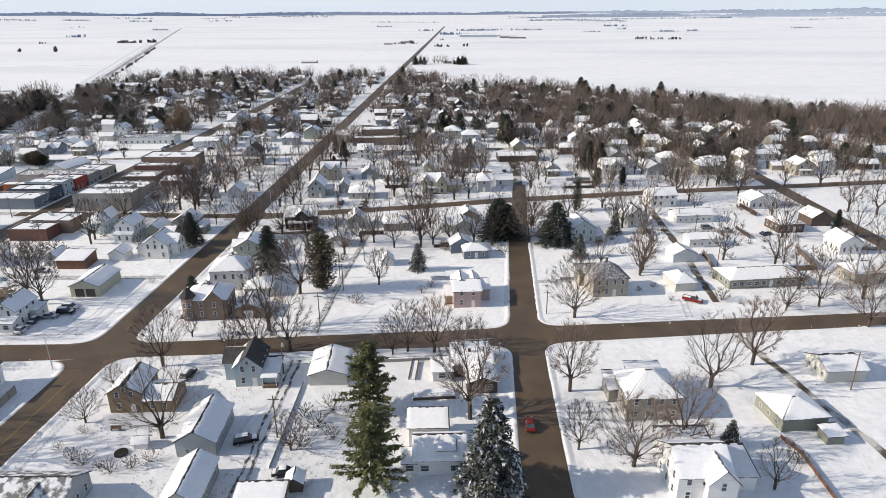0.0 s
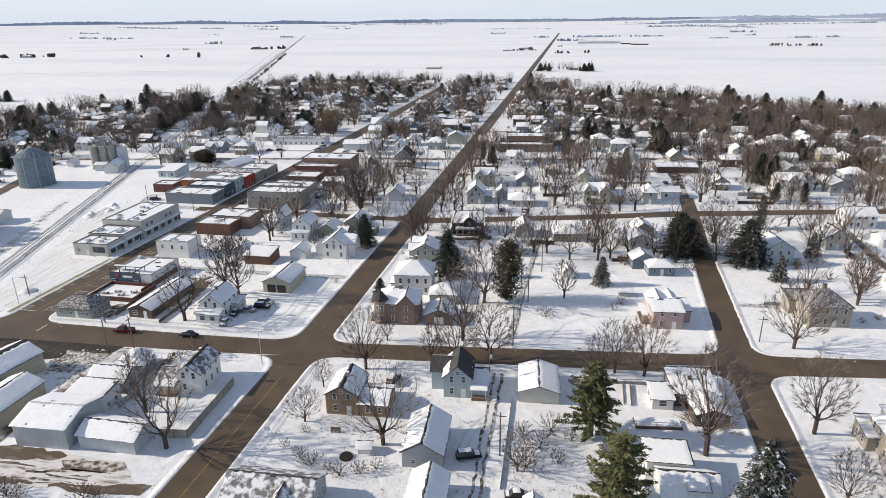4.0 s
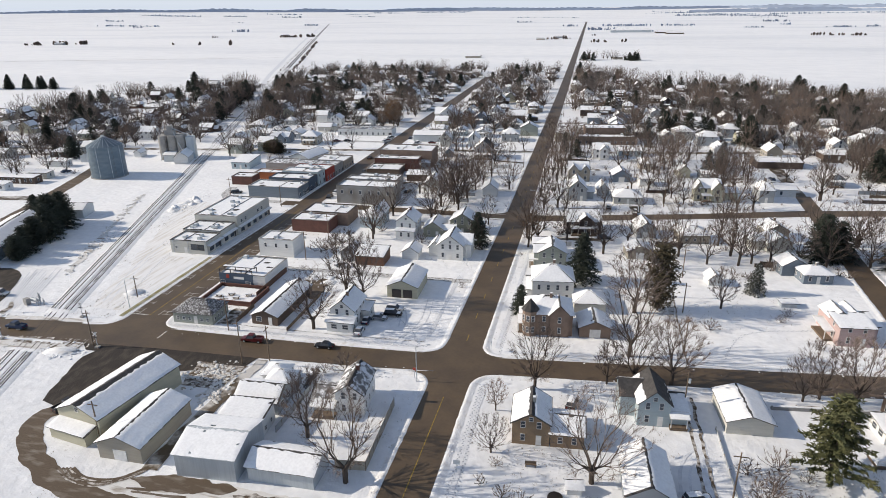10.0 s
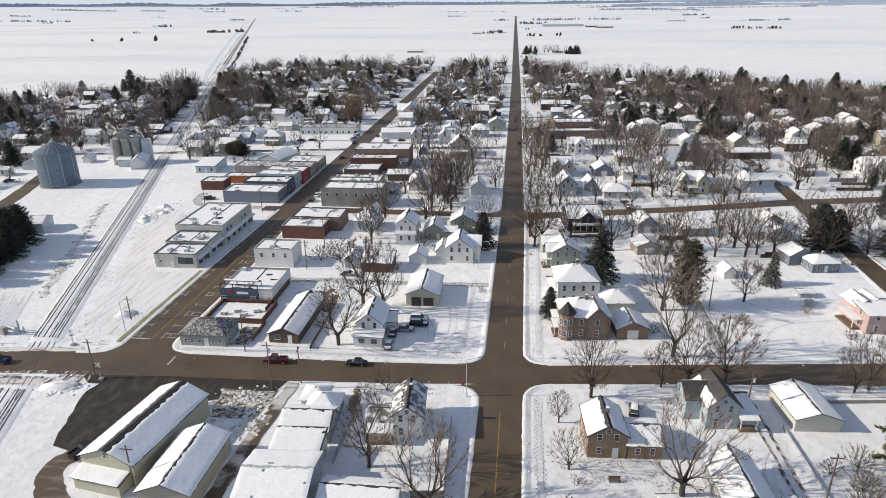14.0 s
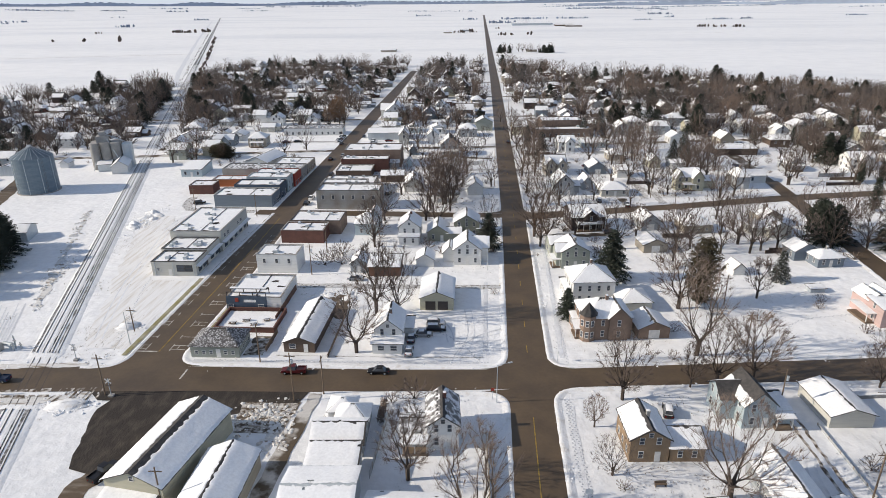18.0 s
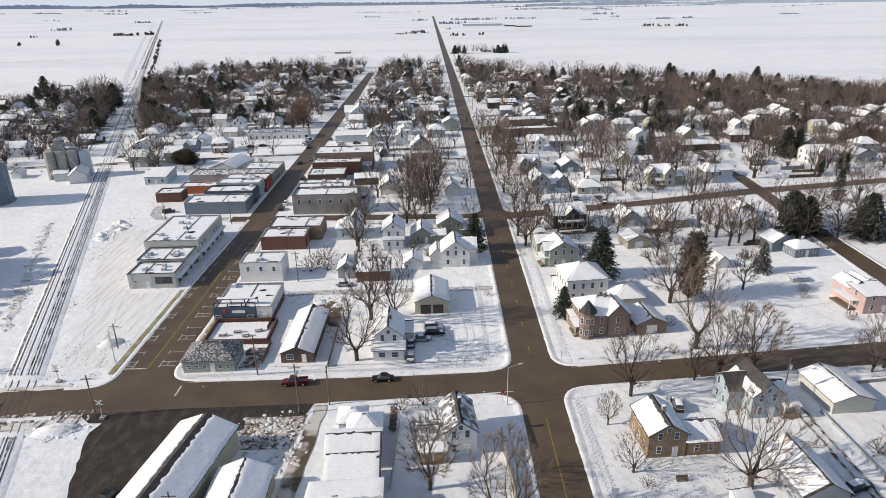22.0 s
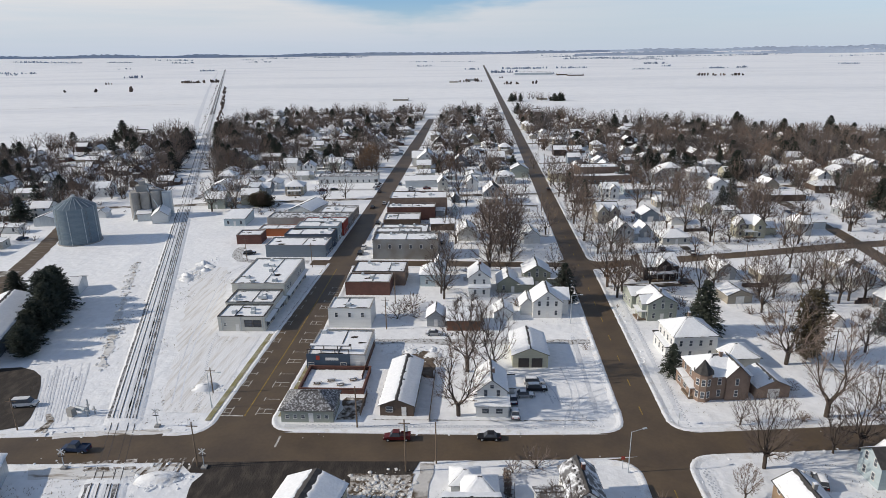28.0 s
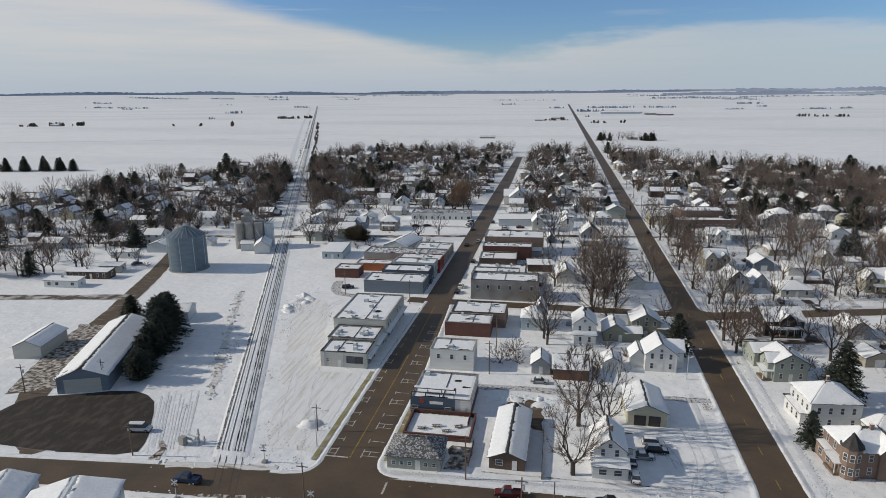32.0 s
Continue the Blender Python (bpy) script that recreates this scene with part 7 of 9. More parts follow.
# belts of trees on both sides of the railway
for _ in range(420):
    y = rnd.uniform(255, 500)
    o = rnd.choice((-1, 1)) * rnd.uniform(13, 30)
    if o > 0 and y < 285 or o < 0 and y > 470:
        continue
    x = rail_line(y)[0] + o
    if free(x, y, 1.2):
        spots.append((x, y, rnd.uniform(9, 15)))
FARTWIG = [material("far_twigs", c, 0.95, tuple(q * 0.65 for q in c), 0.05, 0.3, 0.8, 0.0, vary=0.0) for c in ((0.19, 0.155, 0.136), (0.20, 0.147, 0.12), (0.178, 0.153, 0.143))]
trunks, crowns, near = [], [[], [], []], 0
dark_trunks, dark_crowns = [], []
spots.sort(key=lambda p: math.hypot(p[0] + 10, p[1] + 110))
for k, (x, y, h) in enumerate(spots):
    q = rnd.random()
    grove_dark = 0.07 + 0.24 * max(0.0, noise.noise((x * 0.03, y * 0.03, 8.0)))
    if q < grove_dark:
        kind = rnd.choice(("spruce", "spruce", "snowy", "cedar"))
        if k < 160:
            conifer(x, y, rnd.uniform(7, 13), kind)
        else:
            s = rnd.uniform(6, 14) / 12
            m = pose(x, y, -0.1, 0, 0, rnd.uniform(0, 360)) @ Matrix.Diagonal((s * 1.35, s * 1.35, s, 1))
            dark_trunks.append((CONIFER_LOW[k % 3][0], m))
            dark_crowns.append((CONIFER_LOW[k % 3][1], m))
    elif k < 700 and q > 0.985:
        oak_tree(x, y, rnd.uniform(8, 12))
    elif near < 45:
        near += 1
        bare_tree(x, y, h, BARE_FAR[k % 4], "bare leafless tree among town houses", "far bare trees")
    else:
        s = h / 12
        m = pose(x, y, -0.1, 0, 0, rnd.uniform(0, 360)) @ Matrix.Diagonal((s * rnd.uniform(1.0, 1.35), s * rnd.uniform(1.0, 1.35), s, 1))
        i = rnd.randrange(5)
        trunks.append((BARE_LOW[i][0], m))
        crowns[rnd.randrange(3)].append((BARE_LOW[i][1], m))
oak_tree(-102, 295.5, 19)
oak_tree(-106, 302, 15)
for x, y, h in ((-349, 447, 19), (-343, 449, 12), (-356, 446, 11), (-269, 397, 16), (-273, 405, 15), (-276, 414, 16), (-272, 467, 15), (-228, 360, 15), (-232, 368, 14), (-137, 332, 13), (-183, 351, 13), (-178, 349, 12), (-38, 509, 14), (-108, 453, 14), (-142, 524, 14), (-390, 337, 12), (-396, 340, 11), (-398, 363, 11), (-385, 363, 12), (136, 323, 15), (220, 437, 17), (227, 421, 15), (202, 490, 18), (207, 492, 15), (268, 457, 17)):
    conifer(x, y, h, "spruce", 1.15)
for x, y, h in ((-142.5, 199.5, 7.5), (-146, 200.5, 6.5), (-139, 199, 6.0), (-292, 202, 8)):
    conifer(x, y, h, "juniper", 2.0)
joined("far_tree_trunks", trunks, BARK, "trunks and limbs of bare trees in the far part of town", "trees")
for c, m in zip(crowns, FARTWIG):
    joined("far_tree_crowns", c, m, "brown twigs of bare trees in the far part of town", "trees")
joined("far_conifer_trunks", dark_trunks, BARK, "trunks of evergreens in the far part of town", "trees")
joined("far_conifer_crowns", dark_crowns, NEEDLE, "dark boughs of evergreens in the far part of town", "trees")


# ---- distance ----
def thicket(pts, n, h, spread, seed, w=1.0):
    """A far clump or belt of trees: rounded ragged crowns on short stems, several to a tree."""
    r = random.Random(seed)
    s = Shape()
    row = along(pts, max(2.0, sum(math.dist(a, b) for a, b in zip(pts, pts[1:])) / n))
    for x, y, ux, uy in row:
        for _ in range(r.choice((0, 1, 1, 2, 3))):
            px, py = x + r.uniform(-spread, spread), y + r.uniform(-spread, spread)
            z = ground_height(px, py) - 0.4
            hh = h * r.uniform(0.35, 1.15)
            ww = hh * r.uniform(0.35, 0.6) * w
            for t in range(3):
                a = t * 1.05 + r.uniform(-0.3, 0.3)
                c, q = math.cos(a) * ww, math.sin(a) * ww
                s.quad(*[(px + c * u * r.uniform(0.8, 1.15), py + q * u * r.uniform(0.8, 1.15), z + hh * v * r.uniform(0.93, 1.07)) for u, v in ((-0.25, 0.0), (0.25, 0.0), (0.8, 0.3), (1.0, 0.58), (0.7, 0.86), (0.1, 1.0), (-0.6, 0.9), (-1.0, 0.6), (-0.8, 0.32))])
    return s


def wood_belt(line, h, seed, depth=60):
    """A far belt of woods: three rows of crowns with a ragged skyline, one behind the other."""
    s = Shape()
    for d in range(3):
        row = along(line, 14)
        for x, y, ux, uy in row:
            x, y = x - uy * depth * d, y + ux * depth * d
            e = noise.noise((x * 0.0022, y * 0.0022, seed + d)) + 0.45
            z = ground_height(x, y)
            s.v += [(x, y, z - 3), (x, y, z + h * max(0.32, min(1.0, 1.3 * e)) * (0.75 + 0.5 * random.random()))]
        i = len(s.v) - 2 * len(row)
        s.f += [(i + 2 * k, i + 2 * k + 2, i + 2 * k + 3, i + 2 * k + 1) for k in range(len(row) - 1)]
    return s


for k, (line, h) in enumerate((([(-4700, 3200), (-2600, 4050), (-900, 4550), (900, 4600), (2600, 4000), (4700, 3200)], 19), ([(600, 4230), (1500, 4080), (2500, 3600), (3700, 3050)], 17))):
    # haze comes from the woods' bluish colour, not from air
    tagged(new("far_woods", wood_belt(line, h, k * 7.0).mesh("far_woods", HAZED_WOOD)), "distant woods on the horizon with blue haze painted in", "woods", kind="stuff")
GROVES = ((-1250, 1190, 30, 9), (-1200, 1215, 30, 9), (-1160, 1235, 25, 11), (-1010, 1570, 14, 7), (-758.9, 1221, 4, 12), (-836.7, 1224, 3, 8), (-905, 1225, 2, 6), (-1171, 2014, 45, 9), (-788, 1598, 44, 8), (-740, 1620, 20, 10), (-1238, 2771, 60, 8),
          (-2150, 3700, 110, 8), (-1950, 2500, 30, 7), (-65, 1490, 18, 8), (-30, 1500, 12, 9), (-57, 2510, 36, 8), (44, 1364, 20, 8), (95, 1380, 10, 9), (190, 1960, 30, 6), (560, 2300, 40, 6),
          (579, 1706, 22, 8), (620, 1700, 22, 8), (669, 1696, 22, 8), (830, 2320, 60, 7), (748, 2642, 26, 8), (940, 2357, 30, 8), (1500, 2700, 70, 7), (60, 2110, 90, 9), (150, 2520, 120, 9), (350, 2560, 90, 8), (30, 1700, 9, 8))
for k, (x, y, sp, h) in enumerate(GROVES):
    sp, h = sp * 0.62, h * 0.95
    n = max(2, int(sp / 1.8))
    # groves beyond 1800 m take the colour with haze painted in
    tagged(new("grove", thicket([(x - sp, y), (x + sp, y + sp * 0.2)], n, h, max(2.0, sp * 0.3), 40 + k, 0.7).mesh("grove", HAZED_WOOD if y > 1800 else TWIG)), "bare grove of trees in the snowy fields", "grove", kind="stuff")
for x, y, h, kind, w in ((-150.6, 35.0, 8.6, "fir", 1.1), (-153.6, 40.6, 9.6, "spruce", 1.3), (-155.4, 47.5, 10.5, "fir", 1.0), (-157.2, 54.6, 13.0, "spruce", 1.2), (-160.6, 60.0, 14.5, "fir", 0.85), (-161.6, 66.4, 13.5, "spruce", 1.2), (-166.0, 71.6, 12.0, "fir", 0.9), (-180.5, 74.0, 9.5, "spruce", 1.4)):
    conifer(x, y, h, kind, w)
for k in range(24):
    conifer(-640 + k * 5.6 + rnd.uniform(-3, 3), 428 + k * 0.9 + rnd.uniform(-5, 12), rnd.uniform(9, 15), "spruce")
for k in range(13):
    conifer(rnd.choice((16, 22, 70, 84, 90)) + rnd.uniform(-8, 10), 872 + rnd.uniform(-8, 16), rnd.uniform(4, 13), "spruce", rnd.uniform(0.9, 1.5))
for x, y in ((24, 885), (34, 880), (46, 888), (52, 890), (58, 884), (64, 876), (76, 884), (92, 872)):
    bare_tree(x, y, rnd.uniform(12, 16), BARE_LOW[0], "bare tree beside a far farmstead", "far bare trees")
for k in range(9):
    bare_tree(70 + k * 11 + rnd.uniform(-3, 3), 545 - k * 4, rnd.uniform(15, 19), BARE_FAR[k % 4], "tall bare tree at the edge of town", "far bare trees")
for x, y, w, d_, h_ in ((82, 1905, 116, 26, 9), (96, 1930, 40, 20, 14), (204, 1845, 50, 16, 6), (228, 1795, 46, 16, 5), (60, 890, 14, 9, 5), (-100, 1470, 20, 9, 5), (-60, 1560, 22, 12, 6), (-165, 900, 24, 12, 4), (-850, 1660, 20, 12, 6), (-1210, 1210, 22, 12, 6), (-240, 690, 30, 12, 4), (-190, 700, 22, 10, 4)):
    house("distant farm building with a snowy roof", x, y, w, d_, h_ * 0.65, h_ * 0.35, "x", METAL if h_ > 8 else BROWN if x > 200 else GREY if h_ > 5 else TAN, 4, "farm_building", "farm building", sides="", chimney=False)
rf = random.Random(77)
for k in range(9):
    y = rf.uniform(1300, 2600)
    x = rf.uniform(-0.75, 0.62) * y
    L = rf.uniform(0.03, 0.1) * y
    structure("field_edge", band([(x, y), (x + L, y + rf.uniform(-0.1, 0.1) * L)], y * 0.0011, 0.25 + max(0.0, ground_height(x, y)), 40, y * 0.0005), FIELD, "thin line of stubble along a snowy field edge", "field")
# woodlots and hedgerows, thicker towards the horizon, their colour holding painted haze
for k in range(46):
    y = 2500 + 1950 * rf.random() ** 0.45
    x = rf.uniform(-0.85, 0.8) * y
    if math.hypot(x, y) > 4700 or -150 < x < 60:
        continue
    L = rf.uniform(25, 210)
    tagged(new("woodlot", thicket([(x - L, y - rf.uniform(-0.2, 0.2) * L), (x + L, y)], int(L / 5) + 3, rf.uniform(5, 10), rf.uniform(8, 24), 300 + k, 0.9).mesh("woodlot", HAZED_WOOD)), "far woodlot with blue haze painted into its colour", "woods", kind="stuff")
structure("railway_lane", band([rail_line(y, o) for y, o in ((495, -12), (620, -17), (1320, -26), (2600, -30))], 5.0, 0.05, 30, 0.4), TRACK, "snowy service lane beside the railway", "road")
weeds = thicket([rail_line(500, -8), rail_line(1500, -10)], 200, 1.0, 2.0, 401, 1.3)
tagged(new("ditch_weeds", weeds.mesh("ditch_weeds", TWIG)), "brown weeds in the ditch beside the railway", "weeds", kind="stuff")
scrub = thicket([rail_line(560, 10), rail_line(1350, 11)], 70, 4.0, 2.5, 402, 0.9)
tagged(new("rail_scrub", scrub.mesh("rail_scrub", TWIG)), "bare scrub along the railway through the fields", "bushes", kind="stuff")
for o in (-2.63, 0.98):
    structure("railway_ballast", band([rail_line(700, o), rail_line(4200, o)], 1.9, 0.29, 20, 0.2), BALLAST, "dark ballast along a far track", "railway")
structure("field_lane", band([(-1100, 700), (-640, 830), (-460, 880)], 2.5, 0.1, 20), PATH_ROWS, "snowy field track", "road")

# ---- vehicles ----
PAINTS = {"black": car_paint("black_paint", (0.015, 0.015, 0.018)), "red": car_paint("red_paint", (0.22, 0.02, 0.02)), "white": car_paint("white_paint", (0.7, 0.7, 0.7)), "blue": car_paint("blue_paint", (0.03, 0.05, 0.10)), "silver": car_paint("silver_paint", (0.35, 0.36, 0.37)), "maroon": car_paint("maroon_paint", (0.11, 0.018, 0.02))}
LAMP = material("lamp_glass", (0.6, 0.58, 0.5), 0.2, bump=0.0)
TAIL = material("tail_glass", (0.3, 0.02, 0.02), 0.25, bump=0.0)


def profile(pts, y0, y1, taper=0.0):
    """A side outline drawn out across the vehicle, narrower towards its top."""
    s = Shape()
    top = max(p[1] for p in pts)
    low = min(p[1] for p in pts)
    n = len(pts)
    for y, sg in ((y0, 1), (y1, -1)):
        s.v += [(x, y + sg * taper * (z - low) / (top - low), z) for x, z in pts]
    s.f = [tuple(range(n)), tuple(range(2 * n - 1, n - 1, -1))] + [(k, n + k, n + (k + 1) % n, (k + 1) % n) for k in range(n)]
    return s


def vehicle(label, x, y, rot, paint, form="sedan", snow=False, z=0.04):
    t = thing({"pickup": "pickup_truck", "van": "van"}.get(form, "car"), label, {"pickup": "truck", "van": "van"}.get(form, "car"), pose(x, y, z, 0, 0, rot))
    L, H = {"sedan": (4.6, 1.45), "suv": (4.7, 1.75), "pickup": (5.4, 1.85), "van": (5.2, 1.95)}[form]
    h, b = L / 2, 0.55 * H
    body = [(-h, 0.35), (-h, b - 0.08), (-h + 0.15, b), (h - 1.2, b), (h - 0.1, b - 0.15), (h, 0.55), (h - 0.05, 0.35)]
    part("body", profile(body, -0.88, 0.88, 0.05), PAINTS[paint], t)
    cab = {"sedan": [(-h + 0.7, b), (-h + 1.3, H), (h - 2.0, H), (h - 1.25, b)], "suv": [(-h + 0.1, b), (-h + 0.4, H), (h - 1.9, H), (h - 1.2, b)], "pickup": [(-0.6, b), (-0.45, H), (0.85, H), (1.45, b)], "van": [(-h + 0.05, b), (-h + 0.2, H), (h - 1.6, H), (h - 0.9, b)]}[form]
    part("cabin_glass", profile(cab, -0.8, 0.8, 0.14), GLASS, t)
    r = part("roof", Shape().box(cab[1][0] - 0.02, -0.68, H - 0.02, cab[2][0] + 0.02, 0.68, H + 0.05), PAINTS[paint], t)
    if form == "pickup":
        part("bed_wall", Shape().box(-h, -0.9, b, -0.7, -0.82, b + 0.22).box(-h, 0.82, b, -0.7, 0.9, b + 0.22).box(-h, -0.82, b, -h + 0.08, 0.82, b + 0.22), PAINTS[paint], t)
    for wx in (-h + 0.85, h - 0.9):
        for wy in (-0.86, 0.86):
            w = part("wheel", Shape().tube((wx, wy - 0.11, 0.34), (wx, wy + 0.11, 0.34), 0.34, 0.34, 12), RUBBER, t)
            part("rim", Shape().tube((wx, wy - 0.12, 0.34), (wx, wy + 0.12, 0.34), 0.19, 0.19, 8), METAL, w)
    for wy in (-0.6, 0.6):
        part("headlight", Shape().box(h - 0.12, wy - 0.16, 0.55, h + 0.01, wy + 0.16, 0.72), LAMP, t)
        part("tail_light", Shape().box(-h - 0.01, wy - 0.14, 0.6, -h + 0.1, wy + 0.14, 0.8), TAIL, t)
    for u0, u1 in ((-h - 0.06, -h + 0.05), (h - 0.1, h + 0.05)):
        part("bumper", Shape().box(u0, -0.84, 0.33, u1, 0.84, 0.5), DARKTRIM, t)
    if snow:
        part("trunk_snow", Shape().box(-h + 0.12, -0.7, b - 0.02, max(-h + 0.5, cab[0][0]), 0.7, b + 0.14), ROOF_SNOW, t)
        rr = random.Random(int(x * 3 + y))
        s = Shape()
        snow_sheet(s, [(cab[1][0], -0.66, H + 0.05), (cab[2][0], -0.66, H + 0.05), (cab[2][0], 0.66, H + 0.05), (cab[1][0], 0.66, H + 0.05)], rr, (0, 0, 1, 1), 0.16)
        part("snow_cap", s, ROOF_SNOW, r, smooth=True)
        s = Shape()
        snow_sheet(s, [(cab[3][0] - 0.05, -0.78, b + 0.01), (h - 0.3, -0.78, b - 0.06), (h - 0.3, 0.78, b - 0.06), (cab[3][0] - 0.05, 0.78, b + 0.01)], rr, (0, 0, 1, 1), 0.12)
        part("snow_cover", s, ROOF_SNOW, t, smooth=True)


vehicle("black sedan parked at the snowy kerb", -31.6, 2.3, 180, "black")
vehicle("maroon pickup truck parked outside the diner", -49.9, 1.6, 182, "maroon", "pickup")
vehicle("white snow-covered suv in a snowy lot", -20.7, 24.3, 2, "white", "suv", True)
vehicle("dark suv half under snow in a lot", -20.4, 21.5, 2, "black", "suv", True)
vehicle("silver sedan under snow in a lot", -23.4, 18.8, 2, "silver", "sedan", True)
vehicle("blue sedan buried in snow beside a white house", -26.0, 16.8, 91, "blue", "sedan", True)
vehicle("white sedan buried in snow by the street", -25.9, 11.0, 91, "white", "sedan", True)
vehicle("red sedan parked on a brown side street", 102.4, -26.6, 92, "red")
vehicle("red pickup truck on a snowy drive", 154.4, 32.4, -30, "red", "pickup", True)
vehicle("dark sedan half under snow in a yard", 57.1, -41.4, 10, "black", "sedan", True)
vehicle("white van parked on the dark gravel lot", -134.0, 11.6, 8, "white", "van")
vehicle("dark blue pickup truck crossing the tracks", -112.5, -4.2, 178, "blue", "pickup")
vehicle("silver suv in a snowy yard", 181.4, 96.6, 8, "silver", "suv")
vehicle("white pickup half buried in snow", 187.0, 93.2, 12, "white", "pickup", True)
vehicle("dark car under snow beside a grey shed", 47.2, -32.6, 20, "black", "suv", True)
vehicle("parked car buried under snow", -31.6, -59.4, 12, "white", "sedan", True)
vehicle("dark pickup truck beside the yellow barn", -73.6, -31.0, 70, "black", "pickup")
vehicle("black suv parked outside the brick shop", -74.4, 106.2, 4, "black", "suv", True)
vehicle("dark sedan driving on main street", -85.6, 196.0, 90, "black")
vehicle("silver car parked on main street", -80.8, 204.0, 90, "silver")
vehicle("dark car parked on main street", -87.6, 232.0, 90, "black")
vehicle("dark sedan driving along the highway", 5.4, 238.0, 90, "black")
vehicle("dark suv parked behind the grey shop", -121.5, 121.0, 20, "black", "suv", True)
vehicle("black suv in a driveway of a dark house", 34.5, 91.0, 5, "black", "suv")
vehicle("dark suv parked near a bungalow", 36.8, 127.8, 85, "black", "suv", True)
vehicle("black pickup parked by a bungalow drive", 46.5, 122.4, 85, "black", "pickup", True)
vehicle("silver sedan covered with snow by an alley", -45.6, 50.5, 0, "silver", "sedan", True)
vehicle("dark red car parked behind the tan house", 26.5, -9.5, 80, "black", "suv", True)


vehicle("red pickup truck beside a blue house", -51.0, 105.2, 10, "red", "pickup")


# ---- poles, lamps and signs ----
def utility_pole(x, y, h=10.0, rot=0, box=False):
    t = thing("utility_pole", "wooden utility pole with a crossarm", "utility pole", pose(x, y, 0, 0, 0, rot), "utility poles")
    part("pole", Shape().tube((0, 0, -0.3), (0, 0, h), 0.16, 0.11, 8), WOOD, t)
    part("crossarm", Shape().box(-1.1, -0.06, h - 0.9, 1.1, 0.06, h - 0.76), WOOD, t)
    if box:
        part("transformer", Shape().tube((0.35, 0, h - 2.4), (0.35, 0, h - 1.5), 0.26, 0.26, 10), METAL, t)


for k, (x, y, h, r) in enumerate(((-58.7, 5.6, 9.5, 10), (-47.1, -8.4, 11, 0), (-41.6, -6.0, 9, 90), (-59.0, 72.4, 9.5, 0), (-59.2, 53.8, 9.5, 0), (-93.4, 106.5, 9, 0), (-119.8, 113.3, 9, 0), (50.9, 47.3, 8.5, 0), (53.6, 38.0, 8.5, 0), (51.2, 16.4, 9, 0), (48.0, -8.0, 9.5, 0), (52.8, -31.0, 9.5, 0), (172.1, 83.3, 10, 0), (170.0, 56.0, 10, 0), (-94.2, 18.2, 6.5, 0), (-129.3, 2.4, 7.5, 0), (-175.1, 23.5, 8, 20), (-86.5, -8.2, 9.5, 0), (173.6, -12.0, 9.5, 0), (-157.0, 29.5, 8, 0), (-3.8, 150, 9.5, 0), (-3.0, 190, 9.5, 0), (9.6, 140, 9.5, 0), (10, 178, 9.5, 0), (60, 108, 9, 0), (-30, 114.8, 9, 90), (112, 24, 7, 0), (-59.7, -38.5, 8.5, 0))):
    utility_pole(x, y, h, r, k % 3 == 1)


def street_lamp(x, y, rot, h=8.5):
    t = thing("street_lamp", "tall grey street lamp with a long arm", "street lamp", pose(x, y, 0, 0, 0, rot), "street lamps")
    part("pole", Shape().tube((0, 0, -0.2), (0, 0, h), 0.11, 0.07, 8), METAL, t)
    part("arm", Shape().tube((0, 0, h), (2.6, 0, h + 0.25), 0.05, 0.04, 6), METAL, t)
    part("head", Shape().box(2.3, -0.14, h + 0.14, 3.1, 0.14, h + 0.32), METAL, t)


for x, y, r in ((-6.4, -7.4, 20), (-7.6, 58.7, 0), (-92.0, 12, 0), (9.5, 118, 180)):
    street_lamp(x, y, r)


def sign(x, y, rot, w, h, mat, label):
    t = thing("road_sign", label, "sign", pose(x, y, 0, 0, 0, rot))
    part("post", Shape().box(-0.04, -0.04, -0.2, 0.04, 0.04, 2.6), METAL, t)
    part("plate", Shape().box(-w / 2, -0.06, 2.6 - h, w / 2, -0.04, 2.6), mat, t)


sign(7.6, -33.6, 0, 1.2, 0.9, METAL, "grey-backed road sign on a steel post")
sign(-7.2, -6.2, 0, 0.7, 0.7, REDMETAL, "red stop sign at the junction")
sign(7.4, 8.6, 90, 0.6, 0.6, METAL, "small sign post beside the junction")
sign(98.0, 3.0, 0, 0.6, 0.6, METAL, "small street sign on a snowy corner")
for x, y in ((-100.5, 4.6), (-111.5, -9.6), (-85.0, -8.6)):
    t = thing("crossing_signal", "railway crossing signal with crossed boards", "signal", pose(x, y, 0))
    part("mast", Shape().tube((0, 0, -0.2), (0, 0, 4.2), 0.09, 0.08, 8), METAL, t)
    part("crossbuck", Shape().slab([(-0.7, -0.1, 3.2), (-0.55, -0.1, 3.05), (0.7, -0.1, 4.1), (0.55, -0.1, 4.25)], 0.04).slab([(-0.55, -0.12, 4.25), (-0.7, -0.12, 4.1), (0.55, -0.12, 3.05), (0.7, -0.12, 3.2)], 0.04), TRIM, t)
    part("lamp_bar", Shape().box(-0.6, -0.16, 2.6, 0.6, -0.06, 2.8), DARKTRIM, t)
    part("base", Shape().box(-0.5, -0.5, -0.2, 0.5, 0.5, 0.35), CONCRETE, t)
t = thing("gas_equipment", "pipes and tanks behind a low rail by the tracks", "equipment", pose(-119.0, 9.0, 0, 0, 0, -15))
part("tank", Shape().tube((-2.0, 0, 1.0), (0.6, 0, 1.0), 0.55, 0.55, 12), METAL, t)
part("cabinet", Shape().box(-2.6, -2.0, -0.1, -1.2, -0.8, 1.8), CONCRETE, t)
